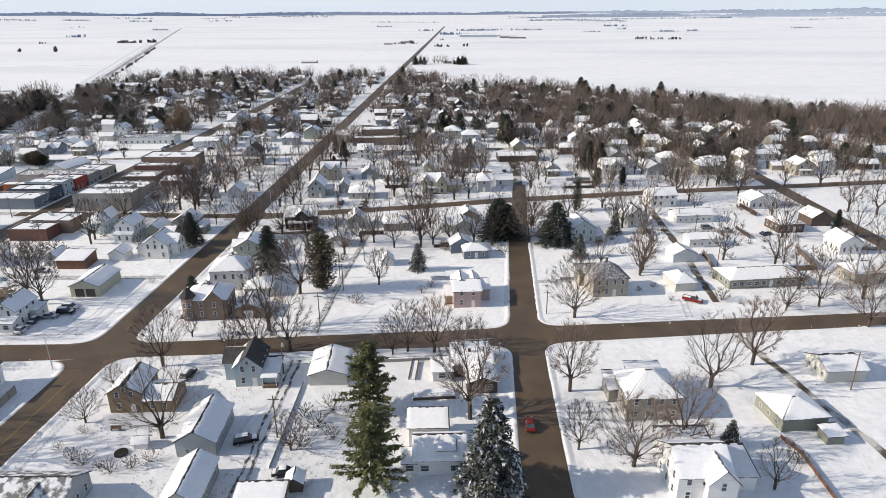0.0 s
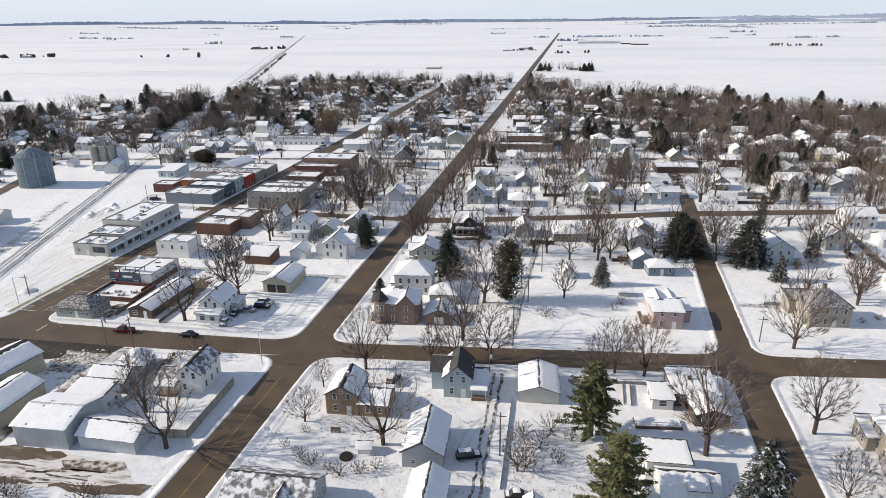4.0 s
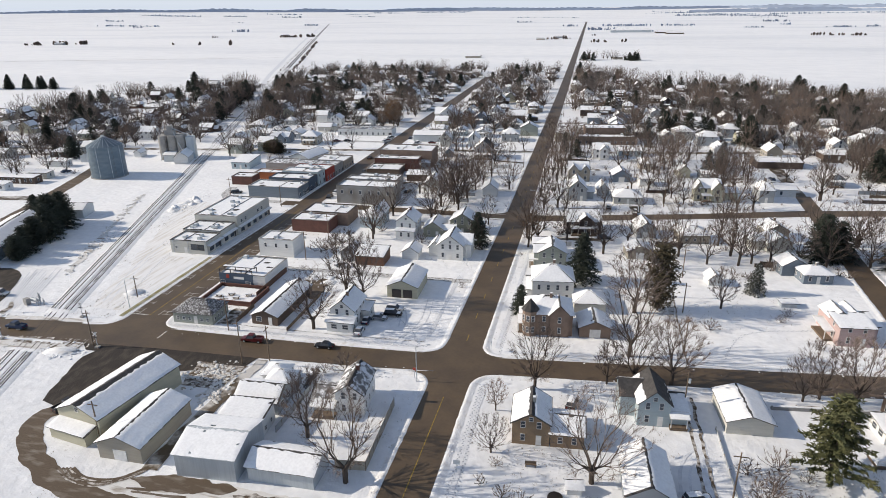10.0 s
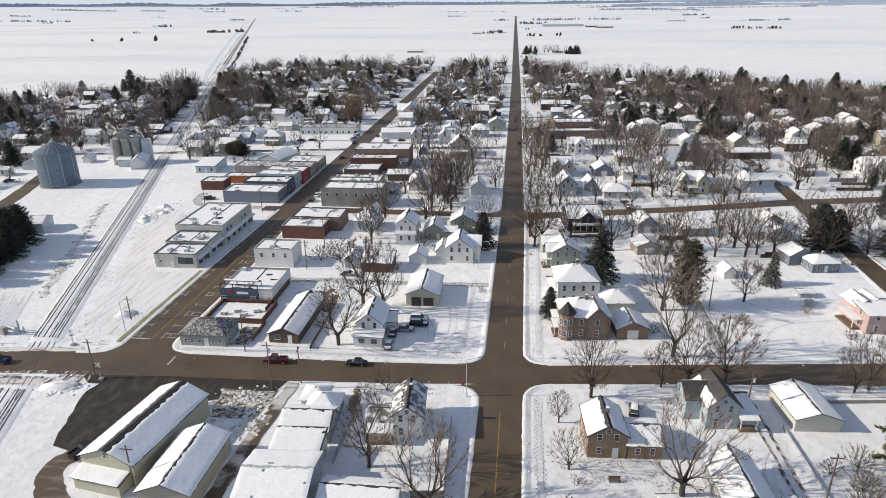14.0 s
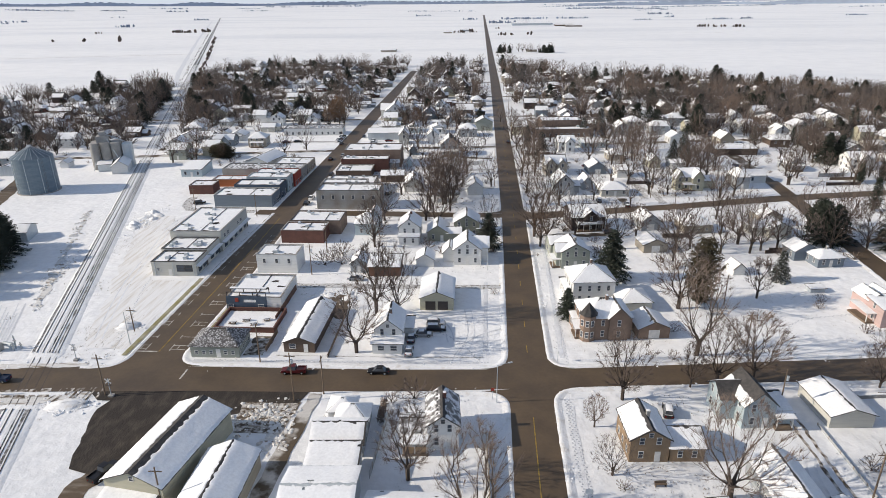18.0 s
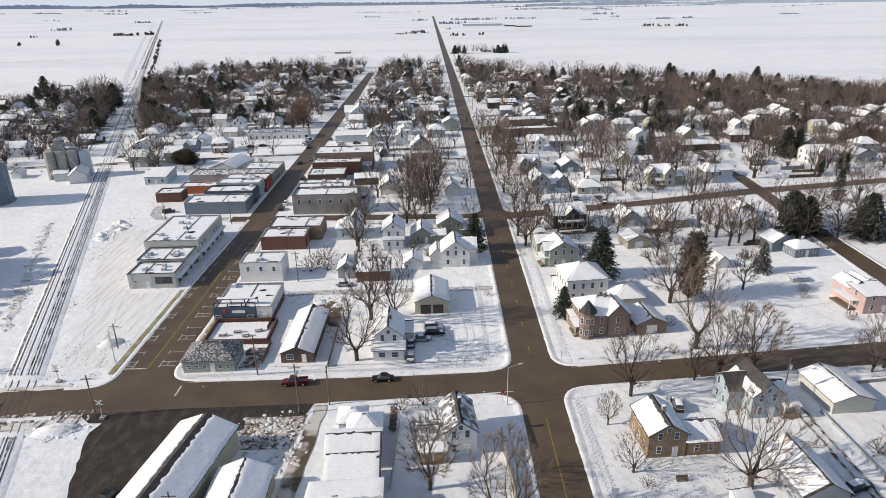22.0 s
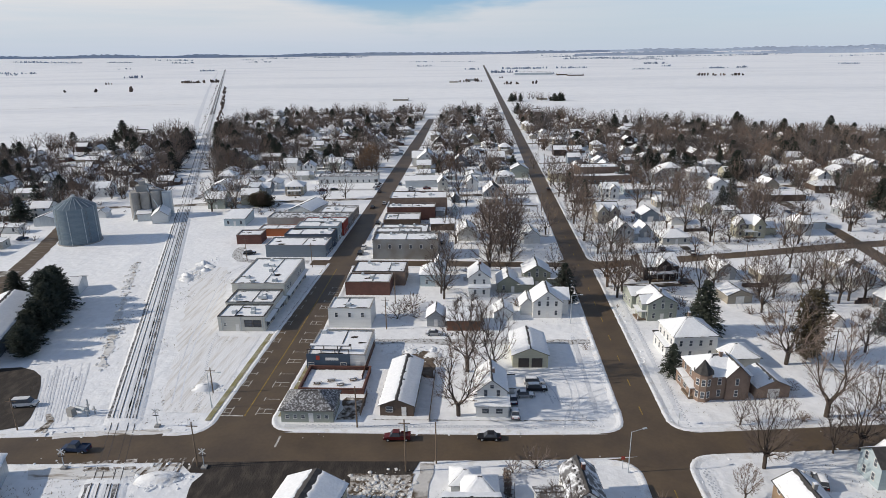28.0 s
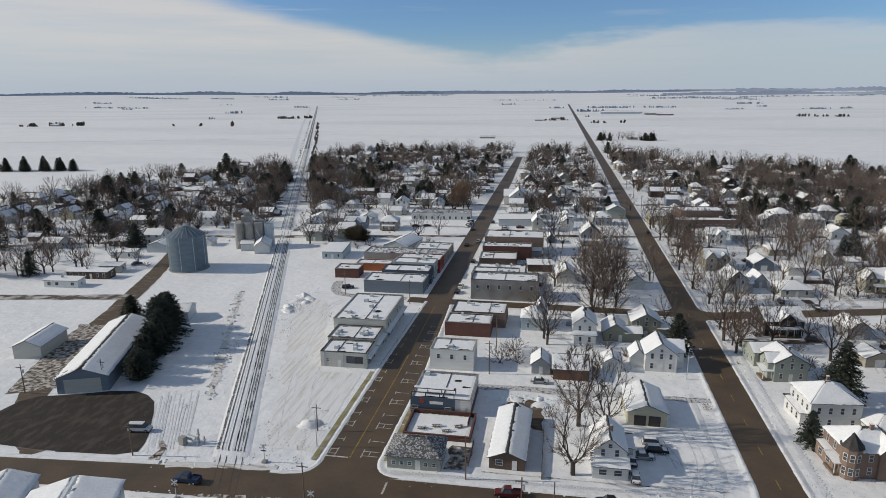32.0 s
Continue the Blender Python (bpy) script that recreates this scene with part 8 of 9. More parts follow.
for u, v, h in ((1.0, 0.4, 3.4), (1.6, -0.6, 2.2), (2.4, 0.6, 1.8), (0.2, 1.0, 2.6)):
    part("pipe", Shape().tube((u, v, -0.1), (u, v, h), 0.14, 0.14, 8), GREY, t)
    part("valve", Shape().tube((u - 0.4, v, h * 0.6), (u + 0.4, v, h * 0.6), 0.16, 0.16, 8), GREY, t)


# ---- fences and walls ----
def fence(pts, h, mat, label, every=2.4, snow=True):
    t = thing("fence", label, "fence", pose(0, 0, 0))
    for a, b in zip(pts, pts[1:]):
        a, b = Vector(a), Vector(b)
        n = max(1, int((b - a).length / every))
        ang = math.degrees(math.atan2(b.y - a.y, b.x - a.x))
        L = (b - a).length / n
        for k in range(n):
            p = a.lerp(b, k / n)
            m = pose(p.x, p.y, 0, 0, 0, ang)
            part("panel", Shape().box(0.06, -0.03, -0.2, L - 0.02, 0.03, h), mat, t, at=m)
            part("post", Shape().box(-0.06, -0.06, -0.2, 0.06, 0.06, h + 0.1), WOOD, t, at=m)


fence([(-8.6, -17.0), (-8.0, -36.4), (-13.4, -37.0)], 1.9, TAN, "tan board fence round a snowy yard")
fence([(-54.6, -56.4), (-52.8, -53.9)], 0.9, WOOD, "short dark board fence drifted with snow")
fence([(70.0, -1.8), (81.6, -0.4)], 0.7, WOOD, "low dark garden fence topped with snow")
fence([(-27.4, -13.0), (-28.2, -30.0)], 1.4, GREY, "grey board fence beside a cottage")
fence([(170.5, 70.0), (168.6, 52.4), (201.5, 56.4), (204.0, 74.0)], 1.7, WOOD, "dark board fence round a snowy garden")
fence([(150.6, -29.0), (152.2, -34.0), (152.0, -48.0)], 0.8, RUST, "low rust-brown fence along a garden")
fence([(-58.8, 10.0), (-58.8, 19.0)], 1.2, WOOD, "low fence beside the diner")
fence([(53.4, -12.0), (53.8, -40.0)], 0.5, GREY, "low wire and post fence by an alley", 4)
fence([(-44.0, 8.0), (-44.0, 30.0)], 0.9, WOOD, "low wooden rail beside a snowy yard", 4)
wall_ = thing("stone_wall", "low stone wall capped with snow along the street", "wall", pose(0, 0, 0))
rw = random.Random(8)
for k in range(44):
    p = Vector((65.5, -2.8)).lerp(Vector((83.6, -0.8)), k / 43)
    part("stone", Shape().box(-0.24, -0.3, -0.15, 0.22, 0.3, rw.uniform(0.5, 0.72)), CONCRETE, wall_, at=pose(p.x, p.y, 0, 0, 0, 6 + rw.uniform(-8, 8)))
    if k % 2:
        part("snow_cap", Shape().box(-0.4, -0.26, 0.66, 0.4, 0.26, 0.8), ROOF_SNOW, wall_, at=pose(p.x, p.y, 0, 0, 0, 6))


# ---- snow heaps, tracks and ground clutter ----
def heap(x, y, rx, ry_, h, seed, label="heap of ploughed snow", mat=None, dirty=False):
    r = random.Random(seed)
    s = Shape()
    n, m = 14, 5
    for j in range(m + 1):
        f = j / m
        for k in range(n):
            a = 2 * math.pi * k / n
            q = (1 - f) ** 0.7 * (1 + r.uniform(-0.2, 0.2))
            s.v.append((rx * q * math.cos(a), ry_ * q * math.sin(a), -0.15 + h * (f ** 0.8) + (r.uniform(-0.12, 0.12) * h if 0 < j else 0)))
    s.f = [(j * n + k, j * n + (k + 1) % n, (j + 1) * n + (k + 1) % n, (j + 1) * n + k) for j in range(m) for k in range(n)]
    ob = new("snow_heap", s.mesh("snow_heap", mat or BANK, True))
    ob.matrix_basis = pose(x, y, 0, 0, 0, r.uniform(0, 180))
    tagged(ob, label, "snow heap", "snow heaps")


rh_ = random.Random(21)
heap(-97.0, 20.5, 3.2, 2.4, 1.2, 1, "rounded snow heap round a leaning pole")
for k in range(8):
    heap(-133.5 + rh_.uniform(-2, 3), 99 + rh_.uniform(-11, 12), rh_.uniform(2.0, 4.2), rh_.uniform(1.4, 2.4), rh_.uniform(0.6, 1.4), 30 + k, "ploughed snow heap behind the shops")
for k in range(5):
    heap(-50 + rh_.uniform(-6, 8), 40 + rh_.uniform(-3, 4), rh_.uniform(1.4, 2.6), rh_.uniform(0.9, 1.8), rh_.uniform(0.3, 0.7), 100 + k, "ploughed snow heap behind the diner")
heap(-92.0, -12.0, 4.6, 2.4, 1.0, 140, "ploughed snow mound beside the railway crossing")


def rubble(spots, seed, label, mat, lo=0.12, hi=0.5):
    """Broken lumps of ploughed snow; spots: (x, y, spread x, spread y, count)."""
    r = random.Random(seed)
    s = Shape()
    for x, y, dx, dy, n in spots:
        for _ in range(n):
            px, py, q = x + r.gauss(0, 0.5) * dx, y + r.gauss(0, 0.5) * dy, lo + (hi - lo) * r.random() ** 2
            turn, i = r.uniform(0, 1.5), len(s.v)
            for z, f in ((-0.1, 1.3), (q * 0.28, 1.05), (q * 0.5, 0.5)):
                for k in range(5):
                    a = turn + 2 * math.pi * k / 5
                    e = q * f * r.uniform(0.7, 1.25)
                    s.v.append((px + math.cos(a) * e, py + math.sin(a) * e, z + r.uniform(-0.08, 0.08) * q))
            s.f += [(i + l * 5 + k, i + l * 5 + (k + 1) % 5, i + l * 5 + 5 + (k + 1) % 5, i + l * 5 + 5 + k) for l in range(2) for k in range(5)] + [tuple(range(i + 10, i + 15))]
    tagged(new("snow_rubble", s.mesh("snow_rubble", mat)), label, "snow rubble", kind="stuff")


rubble(((-51, -13, 5.5, 4, 200), (-47.5, -19, 2.5, 6, 150), (-54, -16, 2.5, 3, 50)), 61, "dirty broken snow lumps in churned mud", CHURN, 0.1, 0.5)
rubble(((-92, -12, 5, 2.8, 120), (-133, 99, 4, 14, 220), (-50, 40, 8, 4, 120), (-97, 20.5, 4, 3, 40)), 62, "broken lumps of ploughed snow beside streets and tracks", BANK, 0.1, 0.42)
grit = [(-126.8 - 35.0 * f + rh_.uniform(-1.2, 1.2), 28.6 + 83.4 * f, 1.3, 2.6, rh_.randint(4, 14)) for f in [(k + rh_.random()) / 34 for k in range(34)]]
rubble(grit, 64, "gritty broken snow in a line beside the railway", CHURN, 0.1, 0.5)
for (x0, y0), (x1, y1), w in (((-127.6, 30), (-137.6, 53), 1.6), ((-139.4, 58), (-148.6, 80), 1.1), ((-150.6, 86), (-161.4, 111), 1.5)):
    structure("grit_strip", band([(x0, y0), ((x0 + x1) / 2 + 0.6, (y0 + y1) / 2), (x1, y1)], w, 0.01, 1.0, 0.55), CHURN, "gritty churned snow in a line beside the railway", "ground")
kerb_spots = []
for (x0, y0), (x1, y1), n in (((6.9, 9), (7.9, 104), 26), ((-4.6, 10), (-3.2, 104), 26), ((5.6, -4), (4.6, -120), 30), ((-5.2, -9), (-6.0, -70), 18), ((12, 6.6), (96, 15.8), 24), ((12, -2.6), (96, 4.8), 24), ((-72, 4.4), (-10, 5.6), 24), ((-40, -6.2), (-10, -4.6), 10), ((-90, -8), (-125, -9.6), 12), ((-92, 3.4), (-125, 1.4), 14), ((114, 17.6), (200, 27), 20), ((114, 6.4), (198, 17.4), 20), ((12, 115.6), (100, 137), 20), ((-76, 10), (-75.6, 60), 10), ((-91.4, 10), (-91, 104), 20)):
    for k in range(n):
        f = (k + rh_.random()) / n
        kerb_spots.append((x0 + (x1 - x0) * f, y0 + (y1 - y0) * f, 1.0, 2.2, rh_.randint(2, 7)))
rubble(kerb_spots, 63, "small snow clods thrown up along the kerbs", BANK, 0.06, 0.26)
structure("dirt_patch", ribbon([(-63.6, 8.2), (-63.4, 17.2)], [(-59.2, 8.4), (-59.2, 17.0)], 0.0, 1.0, 0.5), MUD, "bare trodden ground beside the terrace", "ground")
structure("dirt_patch", ribbon([(-46.7, 26.8), (-50.5, 32), (-53.6, 37), (-51.4, 42)], [(-43.8, 26.2), (-44.0, 31), (-44.0, 36), (-44.2, 39.5)], 0.0, 1.0, 0.6), DIRT, "bare muddy patch in the snow", "ground")


RUTS = [0]


def ruts(pts, gap=1.6, w=0.35, mat=None):
    """A pair of wheel tracks in the snow, each pair a little above the one before."""
    RUTS[0] += 1
    for o in (-gap / 2, gap / 2):
        row = along(smooth(pts, 2), 1.5)
        structure("tyre_track", band([(x - uy * o, y + ux * o) for x, y, ux, uy in row], w, -0.016 + RUTS[0] * 0.0022, 2, 0.06), mat or TRACK, "tyre track pressed into snow", "track")


ruts([(-15.5, 5.4), (-14.5, 12), (-10, 19), (-4, 22.5)])
ruts([(-20, 27), (-17.5, 22), (-16.5, 16)])
ruts([(-13, 33), (-11.5, 20), (-14, 10)], 1.6, 0.25)
structure("kerb_line", band([(-56, 8.6), (-30, 8.8), (-9, 9.6)], 0.3, 0.012, 1.5, 0.1), PATH_ROWS, "wet dark edge of a snowy pavement", "kerb")
SCRAPED = material("scraped_snow", (0.84, 0.84, 0.84), 0.8, (0.60, 0.56, 0.50), 0.6, 3.0, 0.8, 0.5, lo=0.48, hi=0.72, vary=0.0, stretch=(1.6, 0.12, 1))
LAWN = (10, 24, 38, 48, 62, 78, 92, 106)
for k, (a0, a1, b0, b1, n) in enumerate(((7.0, 13.5, 0.0, 0.0, 3), (13.6, 17.5, 0.0, 0.0, 2), (8.0, 11.0, 0.2, 0.6, 1))):
    rows = LAWN if k < 2 else LAWN[3:]
    structure("scraped_lawn", ribbon([(rail_line(y, a0)[0] + 0.02 * (y - 10), y) for y in rows], [(rail_line(y, a1)[0] + 0.04 * (y - 10), y) for y in rows], -0.016 + 0.003 * k, 2.0, 0.7), SCRAPED, "ploughed snow with brownish scraped streaks", "ground")
structure("scraped_lawn", ribbon([(-99.0, 12), (-104.5, 30), (-106.5, 48)], [(-92.6, 12), (-92.8, 30), (-93.0, 48)], -0.005, 2.0, 0.6), SCRAPED, "ploughed snow with brownish scraped streaks", "ground")
ruts([(-101, 14), (-111, 44), (-116, 72), (-122, 98), (-118, 108)], 1.7, 0.3)
# grooves scraped by a plough beside the dirt lot
for k in range(13):
    f, a, b = k / 12, rh_.uniform(0.0, 0.2), rh_.uniform(0.75, 1.0)
    row = [(-126.2 + 7.6 * f - (15.4 - 1.8 * f) * q + rh_.uniform(-0.15, 0.15), 2.6 + 1.2 * f + (27.4 + 1.6 * f) * q) for q in (a, (a + b) / 2, b)]
    structure("tyre_track", band(row, rh_.uniform(0.16, 0.42), -0.02 + (k % 5) * 0.006, 2.0, 0.04), TRACK, "groove scraped into the snow beside a lot", "track")
structure("dirt_patch", ribbon([(-124.6, 1.4), (-125.6, 5.2), (-126.6, 8.6)], [(-122.4, 1.6), (-124.0, 5.6), (-125.8, 8.8)], 0.022, 0.7, 0.5), MUD, "brown mud dragged over the snow at a lot entrance", "ground")
# mud and slush at the south side of the crossing
for k, (x, y, w, d) in enumerate(((-106.9, -9.0, 2.6, 2.6), (-104.2, -8.9, 1.8, 3.2), (-101.9, -8.3, 1.7, 2.6), (-99.4, -8.2, 1.6, 3.0))):
    structure("dirt_patch", ribbon([(x - w / 2 - 0.6, y + d / 2), (x - w / 2, y), (x - w / 2 + 0.7, y - d / 2)], [(x + w / 2 - 0.6, y + d / 2 + 0.3), (x + w / 2, y), (x + w / 2 + 0.7, y - d / 2 + 0.2)], 0.06 + 0.003 * k, 0.6, 0.4), MUD, "dark wet mud beside the rails of the crossing", "ground")
for k in range(8):
    x = -97.2 + k * 1.25 + rh_.uniform(-0.3, 0.3)
    L = rh_.uniform(2.5, 5.5)
    structure("tyre_track", band([(x, -6.4 + 0.1 * k), (x + 0.2, -6.4 - L * 0.5), (x - 0.5 + 0.14 * k, -6.2 - L)], rh_.uniform(0.2, 0.5), 0.05 + 0.002 * k, 0.8, 0.15), MUD, "muddy wheel streak in slush", "track")
ruts([(44, 70), (48, 88), (50, 104)], 1.6, 0.4)
ruts([(150, 20), (152, 34)], 1.6, 0.4)
ruts([(132, 3), (140, -20), (146, -44)], 1.5, 0.25)
ruts([(50, -18), (46, -24), (45.6, -34)], 1.6, 0.5)
for pts in ([(8.6, 10), (10.2, 60), (10.8, 100)], [(8.2, -8), (7.2, -60), (6.4, -130)], [(-8.6, 12), (-8.2, 50)], [(12, 9), (60, 14), (96, 18)], [(-74, 5.6), (-40, 6.4), (-10, 7.2)]):
    structure("footpath", band(pts, 1.0, -0.01, 2, 0.12), TRACK, "snowy trodden pavement beside the street", "pavement")


def footprints(pts, seed):
    """A trail of small dents trodden into the snow."""
    r = random.Random(seed)
    s = Shape()
    for k, (x, y, ux, uy) in enumerate(along(pts, 0.55)):
        o = (0.16 if k % 2 else -0.16) + r.uniform(-0.12, 0.12)
        x, y, a = x - uy * o, y + ux * o, 0.16
        s.quad((x - a, y - a, 0.0), (x + a, y - a, 0.0), (x + a * 0.7, y + a, 0.0), (x - a * 0.7, y + a, 0.0))
    tagged(new("footprints", s.mesh("footprints", PRINT)), "line of footprints across the snow", "footprints", kind="stuff")


PRINT = material("trodden_dent", (0.50, 0.53, 0.58), 0.85, (0.36, 0.38, 0.42), 1.0, 4, 0.6, 0.3)
for k, pts in enumerate(([(9.6, 8), (10.6, 60), (11.4, 103)], [(7.4, -6), (7.0, -50), (6.2, -120)], [(8.0, -6), (8.6, -40), (6.9, -110)], [(16, -30), (22, -28), (30, -30)], [(60, 16), (66, 30), (84, 34)], [(-21, 22), (-14, 16), (-10, 8)], [(53, -20), (60, -36), (72, -38)], [(-30, -10), (-24, -8), (-12, -7)], [(112, 20), (124, 30), (130, 33)], [(-70, 6), (-40, 6.4), (-8, 7.4)], [(-95, 12), (-104, 40), (-106, 50)], [(130, -4), (126, -14), (124, -22)])):
    footprints(smooth(pts, 2), k)


def bush(x, y, h, k):
    a, b = BUSH[k % 2]
    t = thing("bush", "bare brown bush in the snow", "bush", pose(x, y, -0.1, 0, 0, k * 47 % 360), "bushes")
    s = h * 1.3 / 12
    part("stem", a, None, t, at=Matrix.Diagonal((s * 1.3, s * 1.3, s, 1)))
    part("crown", b, None, t, at=Matrix.Diagonal((s * 1.3, s * 1.3, s, 1)))


CLUTTER = ((16, -38, 2.0), (19, -39.5, 2.2), (22.5, -40.5, 1.6), (25, -41.5, 2.0), (28.5, -40.2, 2.2), (31, -38.6, 1.8), (12, -35.5, 1.6), (14, -30.5, 1.4), (56.5, -24.0, 2.6), (60, -27.5, 3.0), (63.5, -31, 2.4), (57.8, -33.6, 3.4), (66, -24, 2.0), (62, -22, 3.2), (59.2, -1.6, 2.2), (59, 29.4, 2.4), (77, 37, 2.0), (79.5, 41, 1.8), (82, 24, 2.2), (71, -36, 2.0), (91, -44.0, 1.8), (75.5, -45.0, 2.0), (150.5, -36, 2.2), (136, -30, 2.4), (119.5, -30, 2.0), (-6, 42.4, 1.4), (-43, 33, 2.2), (-57, 61, 4.0), (-55.6, 66, 3.4), (-52, 62, 3.0), (-46.5, 65, 3.2), (-53.4, 70, 3.6), (33, 10.4, 2.0), (36.6, 23.2, 1.8), (166.5, 48.6, 2.4), (-23, -6.8, 3.6), (-27.4, -8.2, 2.6), (-40.2, -56.8, 2.6), (-37.0, -55.4, 2.4), (-33.4, -55.8, 2.4), (-30.2, -56.6, 3.0), (-27.6, -57.0, 2.2), (-16.4, -54.8, 2.6), (-13.4, -55.2, 2.0))
for k, (x, y, h) in enumerate(CLUTTER):
    bush(x, y, h, k)
# hedge beside the white house
hedge = thing("hedge", "narrow brown clipped hedge in snow", "hedge", pose(-28.6, -12.0, 0))
hs, rr_ = Shape(), random.Random(5)
for _ in range(420):
    p = Vector((rr_.uniform(-0.6, 0.6), rr_.uniform(-3.4, 3.4), rr_.uniform(0, 1.7)))
    u = Vector((rr_.uniform(-1, 1), rr_.uniform(-1, 1), rr_.uniform(-0.2, 1))).normalized() * 0.45
    w = u.orthogonal().normalized() * 0.12
    hs.quad(p - w, p + w, p + u)
part("crown", hs, TWIG, hedge)
# garden things beside the tan house
t = thing("garden_pond", "dark round pond liner ringed with snow", "pond", pose(24.6, -36.4, 0))
part("rim", Shape().tube((0, 0, -0.1), (0, 0, 0.3), 1.3, 1.25, 14), GRAVEL, t)
t = thing("playhouse", "small white garden playhouse under snow", "playhouse", pose(27.5, -34.0, 0, 0, 0, 8))
block(t, 2.4, 2.0, 1.4, 0.8, "x", WHITE, random.Random(2))
t = thing("garden_bench", "snow-covered wooden garden bench", "bench", pose(20.0, -29.5, 0, 0, 0, 5))
part("seat", Shape().box(-1.0, -0.25, 0.4, 1.0, 0.25, 0.48), WOOD, t)
part("backrest", Shape().box(-1.0, 0.2, 0.48, 1.0, 0.28, 0.95), WOOD, t)
for u in (-0.85, 0.85):
    part("leg", Shape().box(u - 0.06, -0.22, -0.15, u + 0.06, 0.26, 0.4), WOOD, t)
for k, (x, y) in enumerate(((-71, 22), (-68, 23.5), (-65.5, 21.6), (-63, 24))):
    t = thing("picnic_table", "snow-topped wooden picnic table on a snowy terrace", "table", pose(x, y, 0.42, 0, 0, 8 * k), "picnic tables")
    part("tabletop", Shape().box(-0.9, -0.35, 0.7, 0.9, 0.35, 0.76), WOOD, t)
    part("snow_cover", Shape().box(-0.86, -0.33, 0.76, 0.86, 0.33, 0.94), ROOF_SNOW, t)
    for v in (-0.65, 0.65):
        part("bench", Shape().box(-0.9, v - 0.12, 0.4, 0.9, v + 0.12, 0.45), WOOD, t)
    for u in (-0.65, 0.65):
        part("leg", Shape().box(u - 0.05, -0.7, 0.36, u + 0.05, 0.7, 0.42).box(u - 0.05, -0.3, 0.0, u + 0.05, 0.3, 0.7), WOOD, t)
# deck and rails behind the white house
t = thing("deck", "raised wooden deck with rails under snow", "deck", pose(81.8, -16.0, 0, 0, 0, 6))
part("floor", Shape().box(-3.5, -1.6, 0.0, 5.5, 1.6, 0.5), WOOD, t)
for k in range(8):
    part("rail_post", Shape().box(-3.5 + k * 1.28, -1.6, 0.5, -3.4 + k * 1.28, -1.5, 1.5), TRIM, t)
part("rail", Shape().box(-3.5, -1.62, 1.45, 5.5, -1.5, 1.55), TRIM, t)
part("rail", Shape().box(-3.5, -1.58, 0.95, 5.5, -1.52, 1.03), TRIM, t)
part("skirt", Shape().box(-3.56, -1.7, -0.2, 5.56, -1.6, 0.46), BROWN, t, "brown board skirt of the deck")
part("snow_cover", Shape().box(-3.4, -1.4, 0.5, 5.4, 1.5, 0.62), ROOF_SNOW, t)

# ---- more trees in the middle distance ----
rm = random.Random(33)
made = 0
for _ in range(6000):
    x, y = rm.uniform(-70, 240), rm.uniform(10, 250)
    ok = (112 < x < 234 and 24 + (x - 112) * 0.1 < y < 250 and rm.random() < 0.35) or (-46 < x < -4 and 125 < y < 225 and rm.random() < 0.4) or (8 < x < 108 and 134 < y < 245 and rm.random() < 0.7) or (8 < x < 104 and 66 < y < 108) or (-46 < x < -6 and 66 < y < 104)
    if not ok or abs(y - (117 + x * 0.17)) < 7 and x > 0:
        continue
    if abs(x - 110) < 7 or not free(x, y, 2.4):
        continue
    if x > 0 and rm.random() < 0.12:
        conifer(x, y, rm.uniform(6, 13), rm.choice(("spruce", "snowy", "cedar")))
    elif rm.random() < 0.2:
        bush(x, y, rm.uniform(1.6, 3.5), made)
    else:
        bare_tree(x, y, rm.uniform(11, 19), BARE_FAR[made % 4], "bare leafless tree in a snowy garden", "garden trees")
    made += 1
    if made >= 145:
        break


# ---- dry grass and litter showing through the snow ----
def on_street(x, y):
    if abs(x - 1.0) < 6.5 or -93 < x < -75 or 97 < x < 113:
        return True
    c1 = 1.7 + x * (0.095 if x > 0 else 0.035)
    return abs(y - c1) < 6.5 or abs(y - (108.5 + max(0, x) * 0.2)) < 7


def litter(n, box, size, dense, seed, label, mat):
    """Small ragged tufts, thick in some places and thin in others."""
    r = random.Random(seed)
    s = Shape()
    k = 0
    for _ in range(n * 12):
        x, y = r.uniform(box[0], box[1]), r.uniform(box[2], box[3])
        if noise.noise((x * 0.055, y * 0.055, 3.7)) + 0.5 * noise.noise((x * 0.25, y * 0.25, 1.1)) < dense or on_street(x, y):
            continue
        for _ in range(r.randint(1, 4)):
            a, h = r.uniform(0, math.pi), size * r.uniform(0.4, 1.2)
            c, q = math.cos(a) * h * r.uniform(0.3, 0.9), math.sin(a) * h * r.uniform(0.3, 0.9)
            px, py = x + r.uniform(-0.4, 0.4), y + r.uniform(-0.4, 0.4)
            s.quad((px - c * 0.4, py - q * 0.4, -0.06), (px + c * 0.4, py + q * 0.4, -0.06), (px + c * r.uniform(-0.5, 1), py + q * r.uniform(-0.5, 1), h * 0.8))
        k += 1
        if k >= n:
            break
    tagged(new("grass_tufts", s.mesh("grass_tufts", mat)), label, "grass", kind="stuff")


DRY = material("dry_grass", (0.20, 0.155, 0.10), 0.95, (0.11, 0.085, 0.06), 0.2, 3, 0.6, 0.0)
litter(4200, (-75, 232, -60, 112), 0.18, 0.2, 51, "dry brown grass tufts poking through snow", DRY)
litter(1300, (10, 96, -60, -3), 0.27, 0.16, 52, "weeds and litter in snowy back yards", DRY)
litter(1800, (-140, -92, -60, 112), 0.26, 0.2, 53, "dry weeds along the railway", DRY)
litter(5200, (-75, 250, 112, 260), 0.45, 0.1, 54, "dry brown grass in snowy gardens", DRY)


